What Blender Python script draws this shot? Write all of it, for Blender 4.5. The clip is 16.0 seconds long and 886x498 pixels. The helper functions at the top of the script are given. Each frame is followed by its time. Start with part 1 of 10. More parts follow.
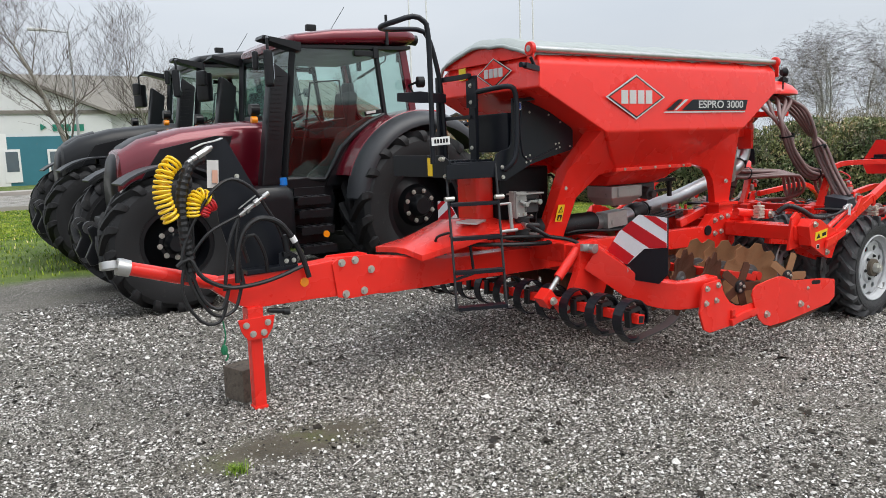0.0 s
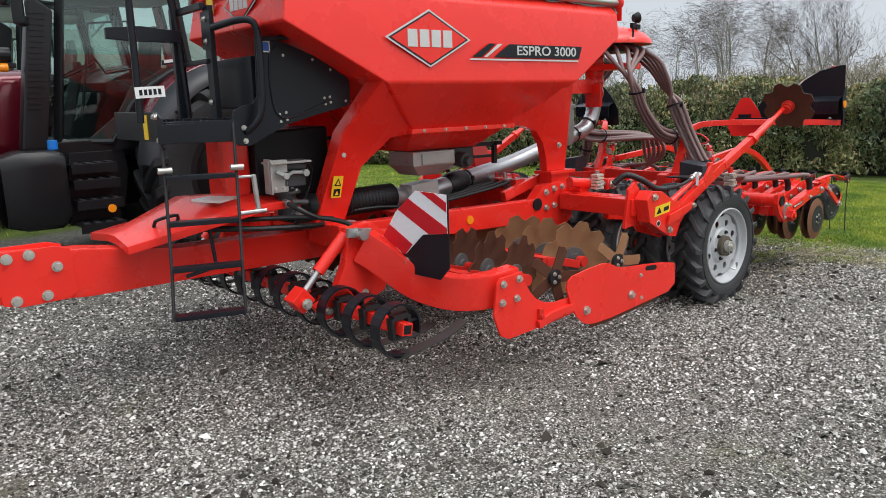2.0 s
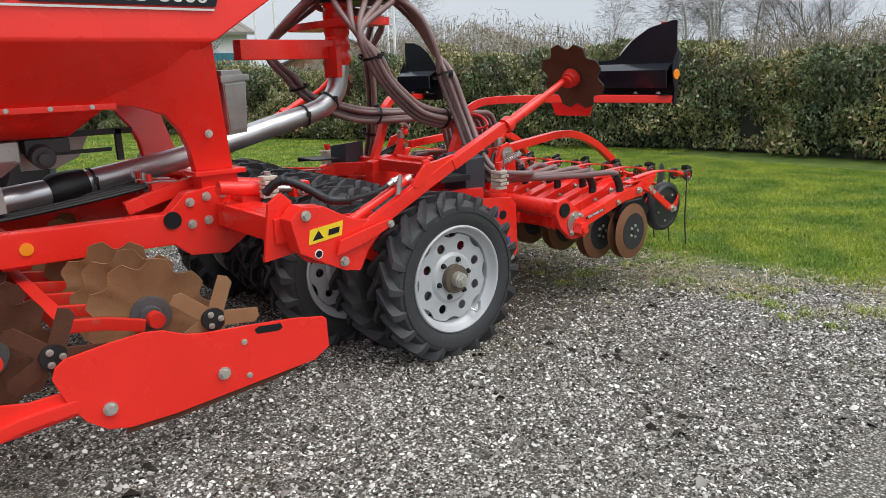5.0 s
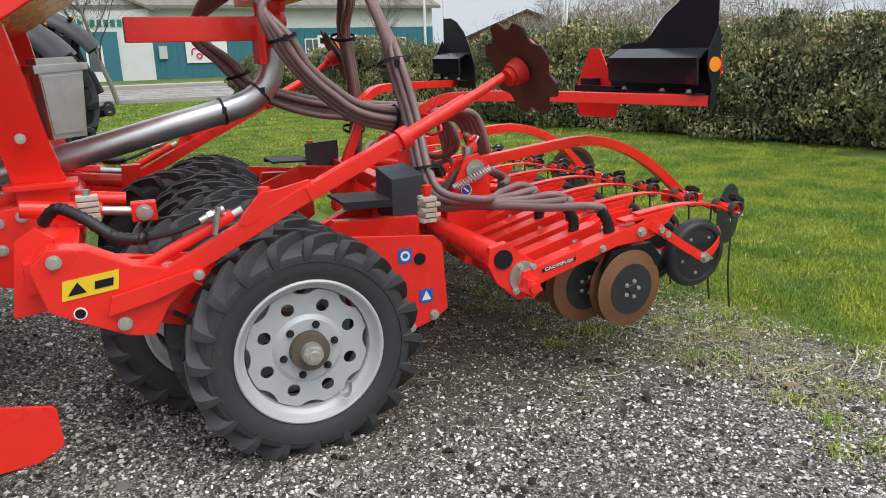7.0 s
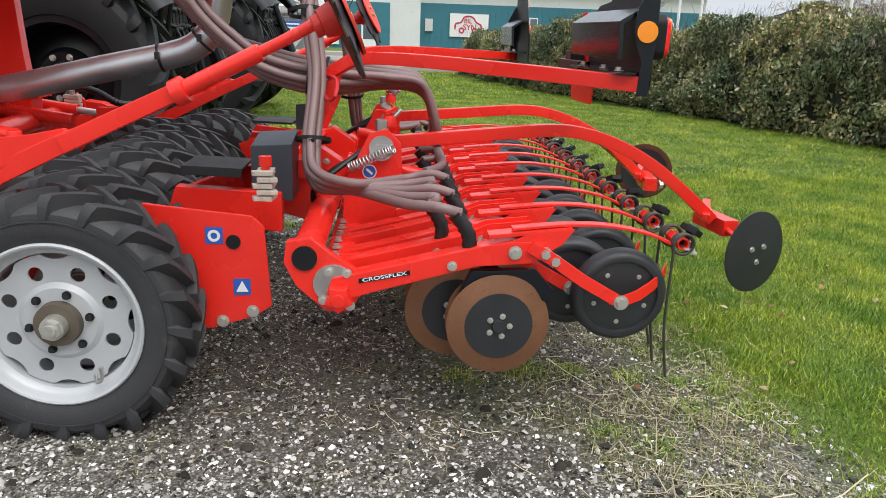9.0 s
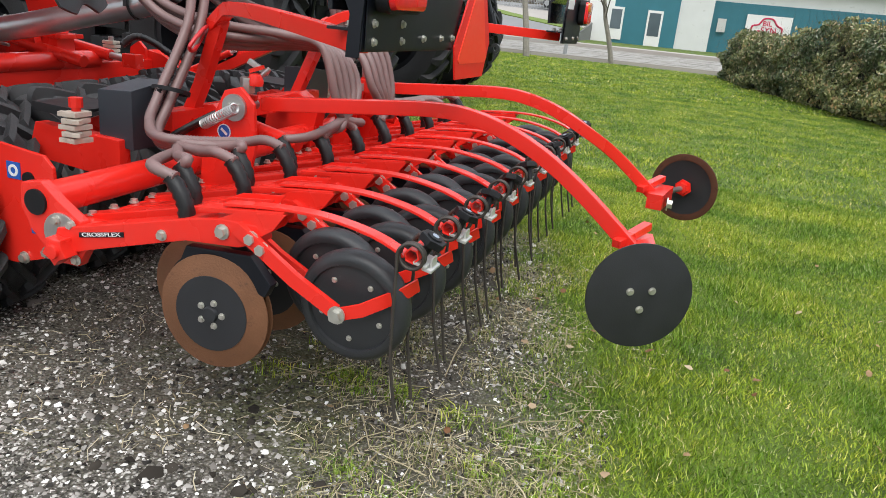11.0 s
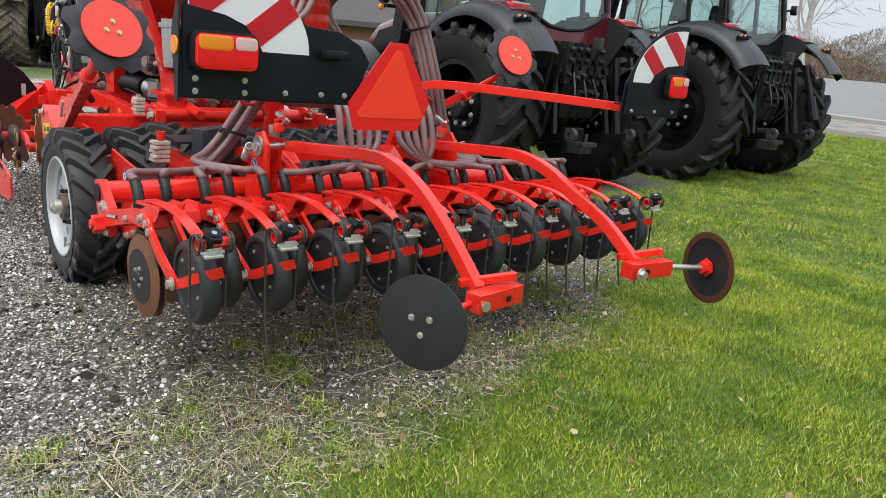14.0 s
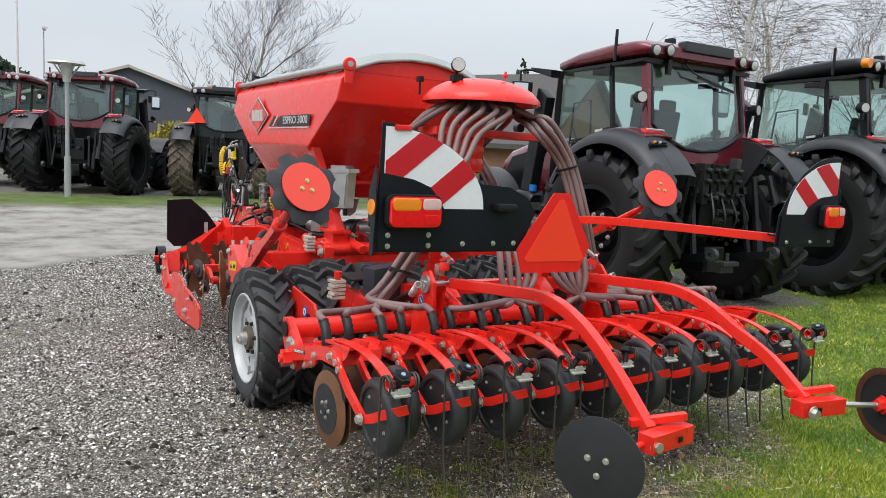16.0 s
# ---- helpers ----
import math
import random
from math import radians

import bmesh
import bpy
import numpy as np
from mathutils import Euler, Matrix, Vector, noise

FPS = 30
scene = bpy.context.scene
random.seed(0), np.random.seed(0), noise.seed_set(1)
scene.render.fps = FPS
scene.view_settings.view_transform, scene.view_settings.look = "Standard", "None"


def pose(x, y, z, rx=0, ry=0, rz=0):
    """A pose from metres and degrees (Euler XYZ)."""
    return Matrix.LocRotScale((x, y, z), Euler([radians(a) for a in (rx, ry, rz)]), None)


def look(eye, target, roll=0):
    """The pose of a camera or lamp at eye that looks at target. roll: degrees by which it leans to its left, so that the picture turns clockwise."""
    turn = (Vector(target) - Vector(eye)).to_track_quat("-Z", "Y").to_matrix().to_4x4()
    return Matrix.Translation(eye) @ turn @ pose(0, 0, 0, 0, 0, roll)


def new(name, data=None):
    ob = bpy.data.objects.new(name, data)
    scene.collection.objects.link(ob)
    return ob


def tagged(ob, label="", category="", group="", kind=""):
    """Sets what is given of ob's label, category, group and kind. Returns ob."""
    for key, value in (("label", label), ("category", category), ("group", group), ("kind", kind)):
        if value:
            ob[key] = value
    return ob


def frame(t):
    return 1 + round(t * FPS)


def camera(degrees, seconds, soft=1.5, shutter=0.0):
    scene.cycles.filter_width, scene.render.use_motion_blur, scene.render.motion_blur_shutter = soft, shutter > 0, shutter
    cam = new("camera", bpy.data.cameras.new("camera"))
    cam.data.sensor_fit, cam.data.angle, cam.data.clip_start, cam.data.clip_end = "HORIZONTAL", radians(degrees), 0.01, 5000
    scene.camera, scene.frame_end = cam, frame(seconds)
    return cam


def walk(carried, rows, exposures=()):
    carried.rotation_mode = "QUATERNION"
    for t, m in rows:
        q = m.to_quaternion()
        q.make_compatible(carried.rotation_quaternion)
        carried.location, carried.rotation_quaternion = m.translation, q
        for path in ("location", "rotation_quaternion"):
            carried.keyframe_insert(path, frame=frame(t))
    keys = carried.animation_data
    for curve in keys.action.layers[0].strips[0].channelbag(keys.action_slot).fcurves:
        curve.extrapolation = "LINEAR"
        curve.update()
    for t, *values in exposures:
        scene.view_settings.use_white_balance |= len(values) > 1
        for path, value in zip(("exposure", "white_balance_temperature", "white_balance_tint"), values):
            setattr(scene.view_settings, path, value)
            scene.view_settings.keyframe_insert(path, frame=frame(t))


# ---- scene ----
cam = camera(62.0, 16.0, soft=0.5)
PATH = [
    (0, (-1.521, -4.526, 1.619), (-0.415, -2.883, 1.343), -2.1),
    (0.5, (-1.184, -4.399, 1.625), (-0.046, -2.777, 1.352), -2.1),
    (1, (-0.792, -4.288, 1.617), (0.381, -2.695, 1.327), -1.9),
    (1.5, (-0.392, -4.169, 1.581), (0.828, -2.62, 1.243), -1.8),
    (2, (0.001, -4.168, 1.552), (1.263, -2.666, 1.165), -1.8),
    (2.5, (0.409, -4.126, 1.566), (1.684, -2.646, 1.14), -1.8),
    (3, (0.841, -4.072, 1.572), (2.119, -2.602, 1.119), -1.8),
    (3.5, (1.294, -4.138, 1.531), (2.566, -2.666, 1.07), -1.7),
    (4, (1.707, -4.135, 1.522), (2.975, -2.66, 1.059), -1.4),
    (4.5, (2.199, -4.187, 1.531), (3.463, -2.707, 1.07), -1.5),
    (4.7, (2.421, -4.235, 1.501), (3.678, -2.75, 1.037), -1.6),
    (6.8, (4.397, -3.974, 1.503), (5.231, -2.228, 0.994), -1.8),
    (7, (4.574, -3.955, 1.528), (5.365, -2.194, 1.007), -1.5),
    (7.5, (5.039, -3.903, 1.486), (5.661, -2.073, 0.972), 0.6),
    (8, (5.444, -3.776, 1.427), (5.878, -1.898, 0.894), 2.2),
    (8.5, (5.885, -3.773, 1.404), (6.177, -1.871, 0.859), 1.3),
    (9, (6.295, -3.723, 1.415), (6.436, -1.81, 0.85), 2.1),
    (9.5, (6.756, -3.564, 1.394), (6.728, -1.652, 0.811), 3.0),
    (10, (7.195, -3.467, 1.383), (6.986, -1.573, 0.778), 3.9),
    (10.2, (7.334, -3.418, 1.38), (7.058, -1.534, 0.768), 4.4),
    (12.3, (8.898, -2.613, 1.416), (7.789, -1.049, 0.847), 5.9),
    (12.5, (9.038, -2.584, 1.431), (7.849, -1.074, 0.878), 6.1),
    (13, (9.279, -2.456, 1.446), (7.973, -1.04, 0.909), 6.5),
    (13.5, (9.538, -2.316, 1.462), (8.151, -0.977, 0.93), 6.1),
    (14, (9.777, -2.359, 1.503), (8.312, -1.1, 0.985), 5.5),
    (14.5, (9.861, -2.427, 1.53), (8.334, -1.228, 1.052), 4.7),
    (15, (9.84, -2.512, 1.563), (8.246, -1.373, 1.162), 3.9),
    (15.5, (9.804, -2.6, 1.633), (8.149, -1.522, 1.323), 3.3),
    (16, (9.802, -2.638, 1.658), (8.093, -1.631, 1.407), 3.1),
]
walk(cam, [(t, look(eye, target, roll)) for t, eye, target, roll in PATH], [(0, 0.5), (4, 0.48), (8, 0.56), (10, 0.68), (12.5, 0.66), (14, 0.60), (15, 0.70), (15.5, 0.66), (16, 0.54)])

# ---- sky and light: a bright, closed cloud cover ----
world = bpy.data.worlds.new("overcast")
scene.world = world
world.use_nodes = True
wn, wl = world.node_tree.nodes, world.node_tree.links
wn.clear()
w_out = wn.new("ShaderNodeOutputWorld")
w_bg = wn.new("ShaderNodeBackground")
w_sky = wn.new("ShaderNodeTexSky")
w_sky.sky_type = "NISHITA"
w_sky.sun_disc = False
w_sky.sun_elevation = radians(42)
w_sky.sun_rotation = radians(168)
w_sky.dust_density = 4.0
w_dim = wn.new("ShaderNodeVectorMath")
w_dim.operation = "SCALE"
w_dim.inputs["Scale"].default_value = 0.10
w_map = wn.new("ShaderNodeTexCoord")
w_scl = wn.new("ShaderNodeMapping")
w_scl.inputs["Scale"].default_value = (1.2, 1.2, 3.4)
w_cloud = wn.new("ShaderNodeTexNoise")
w_cloud.inputs["Scale"].default_value = 1.6
w_cloud.inputs["Detail"].default_value = 5
w_ramp = wn.new("ShaderNodeValToRGB")
w_ramp.color_ramp.elements[0].position, w_ramp.color_ramp.elements[0].color = 0.3, (0.655, 0.715, 0.79, 1)
w_ramp.color_ramp.elements[1].position, w_ramp.color_ramp.elements[1].color = 0.72, (0.765, 0.81, 0.865, 1)
w_mix = wn.new("ShaderNodeMixRGB")
w_mix.inputs["Fac"].default_value = 0.92
wl.new(w_sky.outputs["Color"], w_dim.inputs[0])
wl.new(w_map.outputs["Generated"], w_scl.inputs["Vector"])
wl.new(w_scl.outputs["Vector"], w_cloud.inputs["Vector"])
wl.new(w_cloud.outputs["Fac"], w_ramp.inputs["Fac"])
wl.new(w_dim.outputs[0], w_mix.inputs["Color1"])
wl.new(w_ramp.outputs["Color"], w_mix.inputs["Color2"])
# a closed cloud cover is brighter overhead than at the horizon
w_sep = wn.new("ShaderNodeSeparateXYZ")
w_rise = wn.new("ShaderNodeMapRange")
w_rise.inputs["From Min"].default_value, w_rise.inputs["From Max"].default_value = 0.12, 1.0
w_rise.inputs["To Min"].default_value, w_rise.inputs["To Max"].default_value = 1.0, 2.1
w_lift = wn.new("ShaderNodeVectorMath")
w_lift.operation = "SCALE"
wl.new(w_map.outputs["Generated"], w_sep.inputs["Vector"])
wl.new(w_sep.outputs["Z"], w_rise.inputs["Value"])
wl.new(w_mix.outputs["Color"], w_lift.inputs[0])
wl.new(w_rise.outputs["Result"], w_lift.inputs["Scale"])
wl.new(w_lift.outputs[0], w_bg.inputs["Color"])
w_bg.inputs["Strength"].default_value = 0.70
wl.new(w_bg.outputs["Background"], w_out.inputs["Surface"])

sun = new("sun", bpy.data.lights.new("sun", "SUN"))
sun.data.energy = 1.5
sun.data.angle = radians(50)
sun.data.color = (1.0, 0.97, 0.93)
sun.matrix_world = look((0, 0, 30), (-30 * 0.25, 30 * 0.5, 0))

# ---- materials ----
def mat(name, color, rough=0.5, metal=0.0, var=0.12, scale=6.0, bump=0.0, bscale=80.0, fine=0.0, dirt=None, dirt_amount=0.0,
        coat=0.0, rust=None, rust_amount=0.0, spec=0.5, rough_var=0.1, detail=4.0, per_piece=0.0):
    """A surface with a coarse and a fine variation of its colour, gloss and relief."""
    m = bpy.data.materials.new(name)
    m.use_nodes = True
    n, l = m.node_tree.nodes, m.node_tree.links
    b = n["Principled BSDF"]
    b.inputs["Metallic"].default_value = metal
    b.inputs["Specular IOR Level"].default_value = spec
    b.inputs["Coat Weight"].default_value = coat
    b.inputs["Coat Roughness"].default_value = 0.08
    tc = n.new("ShaderNodeTexCoord")
    big = n.new("ShaderNodeTexNoise")
    big.inputs["Scale"].default_value = scale
    big.inputs["Detail"].default_value = detail
    l.new(tc.outputs["Object"], big.inputs["Vector"])
    small = n.new("ShaderNodeTexNoise")
    small.inputs["Scale"].default_value = bscale
    small.inputs["Detail"].default_value = 3
    l.new(tc.outputs["Object"], small.inputs["Vector"])
    mix = n.new("ShaderNodeMixRGB")
    mix.inputs["Color1"].default_value = (*[c * (1 - var) for c in color], 1)
    mix.inputs["Color2"].default_value = (*[min(1, c * (1 + var)) for c in color], 1)
    add = n.new("ShaderNodeMath")
    add.operation = "MULTIPLY_ADD"
    add.inputs[1].default_value = fine
    l.new(small.outputs["Fac"], add.inputs[0])
    l.new(big.outputs["Fac"], add.inputs[2])
    l.new(add.outputs[0], mix.inputs["Fac"])
    col = mix.outputs["Color"]
    if per_piece:
        info = n.new("ShaderNodeObjectInfo")
        hsv = n.new("ShaderNodeHueSaturation")
        mr = n.new("ShaderNodeMapRange")
        mr.inputs["To Min"].default_value, mr.inputs["To Max"].default_value = 1 - per_piece, 1 + per_piece
        l.new(info.outputs["Random"], mr.inputs["Value"])
        l.new(mr.outputs["Result"], hsv.inputs["Value"])
        l.new(col, hsv.inputs["Color"])
        col = hsv.outputs["Color"]
    for extra, amount, sc in ((dirt, dirt_amount, scale * 2.3), (rust, rust_amount, scale * 3.1)):
        if extra is None:
            continue
        t = n.new("ShaderNodeTexNoise")
        t.inputs["Scale"].default_value = sc
        t.inputs["Detail"].default_value = 8
        t.inputs["Roughness"].default_value = 0.7
        l.new(tc.outputs["Object"], t.inputs["Vector"])
        r = n.new("ShaderNodeMapRange")
        r.inputs["From Min"].default_value, r.inputs["From Max"].default_value = 0.72 - amount * 0.45, 0.86 - amount * 0.35
        l.new(t.outputs["Fac"], r.inputs["Value"])
        mx = n.new("ShaderNodeMixRGB")
        mx.inputs["Color2"].default_value = (*extra, 1)
        l.new(r.outputs["Result"], mx.inputs["Fac"])
        l.new(col, mx.inputs["Color1"])
        col = mx.outputs["Color"]
    l.new(col, b.inputs["Base Color"])
    rr = n.new("ShaderNodeMapRange")
    rr.inputs["To Min"].default_value, rr.inputs["To Max"].default_value = max(0.02, rough - rough_var), min(1, rough + rough_var)
    l.new(big.outputs["Fac"], rr.inputs["Value"])
    l.new(rr.outputs["Result"], b.inputs["Roughness"])
    if bump:
        bp = n.new("ShaderNodeBump")
        bp.inputs["Strength"].default_value = bump
        bp.inputs["Distance"].default_value = 0.01
        l.new(small.outputs["Fac"], bp.inputs["Height"])
        l.new(bp.outputs["Normal"], b.inputs["Normal"])
    return m


def glass_mat(name, tint, rough=0.02):
    """Thin tinted pane: part clear, part mirror."""
    m = bpy.data.materials.new(name)
    m.use_nodes = True
    n, l = m.node_tree.nodes, m.node_tree.links
    n.remove(n["Principled BSDF"])
    out = n["Material Output"]
    tr = n.new("ShaderNodeBsdfTransparent")
    tr.inputs["Color"].default_value = (*tint, 1)
    gl = n.new("ShaderNodeBsdfGlossy")
    gl.inputs["Roughness"].default_value = rough
    gl.inputs["Color"].default_value = (0.85, 0.93, 0.92, 1)
    lw = n.new("ShaderNodeLayerWeight")
    pw = n.new("ShaderNodeMath")
    pw.operation = "POWER"
    pw.inputs[1].default_value = 4.0
    fr = n.new("ShaderNodeMath")
    fr.operation = "MULTIPLY_ADD"
    fr.inputs[1].default_value, fr.inputs[2].default_value = 0.70, 0.10
    l.new(lw.outputs["Facing"], pw.inputs[0])
    l.new(pw.outputs[0], fr.inputs[0])
    mx = n.new("ShaderNodeMixShader")
    l.new(fr.outputs[0], mx.inputs["Fac"])
    l.new(tr.outputs["BSDF"], mx.inputs[1])
    l.new(gl.outputs["BSDF"], mx.inputs[2])
    l.new(mx.outputs["Shader"], out.inputs["Surface"])
    return m


RED = mat("red_paint", (0.80, 0.026, 0.016), 0.27, var=0.10, scale=3.0, bump=0.04, bscale=240, coat=0.22, dirt=(0.35, 0.07, 0.035), dirt_amount=0.08, spec=0.42)
RED_DUSTY = mat("red_paint_dusty", (0.60, 0.018, 0.009), 0.46, var=0.14, scale=5.0, bump=0.08, bscale=200, dirt=(0.30, 0.12, 0.07), dirt_amount=0.22)
BLACK = mat("black_paint", (0.0065, 0.0080, 0.0125), 0.36, var=0.2, scale=5, bump=0.05, bscale=260, dirt=(0.03, 0.032, 0.036), dirt_amount=0.10, spec=0.34)
FIELD_RUBBER = mat("field_tyre_rubber", (0.012, 0.012, 0.013), 0.62, var=0.3, scale=5, bump=0.25, bscale=180, dirt=(0.045, 0.043, 0.04), dirt_amount=0.25, rough_var=0.12, spec=0.35)
WHEEL_RUBBER = mat("press_wheel_rubber", (0.026, 0.028, 0.031), 0.46, var=0.25, scale=9, bump=0.15, bscale=260, dirt=(0.08, 0.075, 0.07), dirt_amount=0.22, spec=0.5)
GLOSS_BLACK = mat("gloss_black_sheet", (0.007, 0.0085, 0.013), 0.16, var=0.15, scale=5, bump=0.02, bscale=260, spec=0.5, rough_var=0.05)
PLASTIC = mat("black_plastic", (0.009, 0.0095, 0.011), 0.52, var=0.18, scale=6, bump=0.12, bscale=420, spec=0.25)
RUBBER = mat("tyre_rubber", (0.034, 0.034, 0.036), 0.58, var=0.3, scale=5, bump=0.25, bscale=180, dirt=(0.10, 0.095, 0.088), dirt_amount=0.28, rough_var=0.15, spec=0.5)
HOSE_BLACK = mat("black_hose", (0.008, 0.008, 0.009), 0.45, var=0.2, scale=20, bump=0.15, bscale=300)
HOSE_BROWN = mat("brown_hose", (0.20, 0.128, 0.122), 0.42, var=0.2, scale=9, fine=0.2, dirt=(0.25, 0.19, 0.18), dirt_amount=0.16)
STEEL = mat("galvanised_steel", (0.50, 0.50, 0.49), 0.36, metal=0.9, var=0.22, scale=16, bump=0.06, bscale=160, fine=0.2)
BOLT = mat("zinc_bolt", (0.56, 0.55, 0.50), 0.38, metal=0.75, var=0.25, scale=40)
ALU = mat("cast_aluminium", (0.40, 0.39, 0.37), 0.5, metal=0.6, var=0.25, scale=12, bump=0.08, bscale=200, dirt=(0.12, 0.10, 0.08), dirt_amount=0.25)
PIPE = mat("pipe_steel", (0.48, 0.49, 0.50), 0.33, metal=0.85, var=0.2, scale=9, fine=0.3, dirt=(0.16, 0.15, 0.14), dirt_amount=0.15)
RIM = mat("silver_rim", (0.47, 0.48, 0.49), 0.42, metal=0.15, var=0.08, scale=8, bump=0.05, bscale=200, dirt=(0.33, 0.31, 0.28), dirt_amount=0.10)
RUST = mat("rusty_disc", (0.085, 0.034, 0.020), 0.7, var=0.35, scale=9, bump=0.25, bscale=140, fine=0.4, dirt=(0.035, 0.02, 0.016), dirt_amount=0.35, spec=0.2)
SLATE_BLUE = mat("slate_blue_paint", (0.032, 0.040, 0.050), 0.38, var=0.12, scale=6, bump=0.04, bscale=240)
COULTER_RUST = mat("worn_disc_rust", (0.175, 0.078, 0.038), 0.6, metal=0.3, var=0.3, scale=11, bump=0.2, bscale=160, fine=0.4, dirt=(0.08, 0.04, 0.025), dirt_amount=0.3)
RUST_LIGHT = mat("ochre_rust", (0.27, 0.135, 0.062), 0.7, metal=0.1, var=0.25, scale=11, bump=0.2, bscale=160, fine=0.4, dirt=(0.12, 0.065, 0.04), dirt_amount=0.25)
DISC_DARK = mat("dark_disc_paint", (0.020, 0.021, 0.024), 0.5, var=0.3, scale=14, bump=0.08, bscale=240, dirt=(0.12, 0.07, 0.045), dirt_amount=0.10)
DARK_STEEL = mat("dark_steel", (0.028, 0.029, 0.031), 0.5, metal=0.5, var=0.25, scale=12, rust=(0.10, 0.05, 0.03), rust_amount=0.2)
TARP = mat("grey_tarpaulin", (0.33, 0.36, 0.345), 0.42, var=0.18, scale=7, bump=0.35, bscale=26, detail=7)
WHITE = mat("white_reflective", (0.80, 0.82, 0.84), 0.35, var=0.05, scale=40, bump=0.1, bscale=900)
WRED = mat("red_reflective", (0.56, 0.008, 0.016), 0.35, var=0.08, scale=40, bump=0.1, bscale=900)
WHITE_PAINT = mat("white_paint", (0.78, 0.78, 0.77), 0.45, var=0.05, scale=10)
SILVER = mat("silver_foil", (0.62, 0.62, 0.60), 0.35, metal=0.3, var=0.08, scale=20)
YELLOW = mat("yellow_sticker", (0.80, 0.56, 0.02), 0.45, var=0.06, scale=30)
BLUE = mat("blue_sticker", (0.02, 0.10, 0.42), 0.45, var=0.06, scale=30)
ORANGE_FILM = mat("orange_film", (1.0, 0.055, 0.020), 0.38, var=0.04, scale=60)
AMBER = mat("amber_lens", (0.90, 0.27, 0.008), 0.2, var=0.06, scale=90, bump=0.2, bscale=700, coat=0.4)
RED_LENS = mat("red_lens", (0.86, 0.010, 0.012), 0.12, var=0.25, scale=60, bump=0.12, bscale=300, coat=0.5)
PINK_LENS = mat("pale_pink_lens", (0.74, 0.50, 0.47), 0.12, var=0.12, scale=60, bump=0.25, bscale=500, coat=0.5)
CLEAR_LENS = mat("clear_lens", (0.52, 0.52, 0.51), 0.12, var=0.08, scale=60, bump=0.25, bscale=500, coat=0.5)
YELLOW_COIL = mat("yellow_coil", (0.86, 0.55, 0.01), 0.35, var=0.1, scale=18)
RED_COIL = mat("red_coil", (0.52, 0.015, 0.02), 0.35, var=0.1, scale=18)
GREEN = mat("green_rope", (0.01, 0.16, 0.07), 0.8, var=0.2, scale=60, bump=0.5, bscale=200)
WOOD = mat("weathered_timber", (0.10, 0.080, 0.062), 0.9, var=0.45, scale=9, bump=0.8, bscale=50, fine=0.5, dirt=(0.04, 0.035, 0.03), dirt_amount=0.45)
MAROON = mat("metallic_dark_red", (0.15, 0.007, 0.018), 0.24, metal=0.35, var=0.06, scale=4, coat=0.8)
TBLACK = mat("tractor_black", (0.006, 0.0065, 0.008), 0.34, var=0.15, scale=4, coat=0.05, bump=0.03, bscale=300, spec=0.36)
TGREY = mat("tractor_grey_plastic", (0.025, 0.027, 0.031), 0.42, var=0.12, scale=5, bump=0.08, bscale=500)
CASTGREY = mat("cast_grey", (0.05, 0.05, 0.052), 0.5, metal=0.3, var=0.2, scale=8, bump=0.2, bscale=120)
INTERIOR = mat("cab_interior", (0.025, 0.026, 0.028), 0.75, var=0.2, scale=5)
GLASS = glass_mat("cab_glass", (0.70, 0.84, 0.80))
MIRROR = mat("mirror_glass", (0.75, 0.78, 0.80), 0.03, metal=1.0, var=0.02)


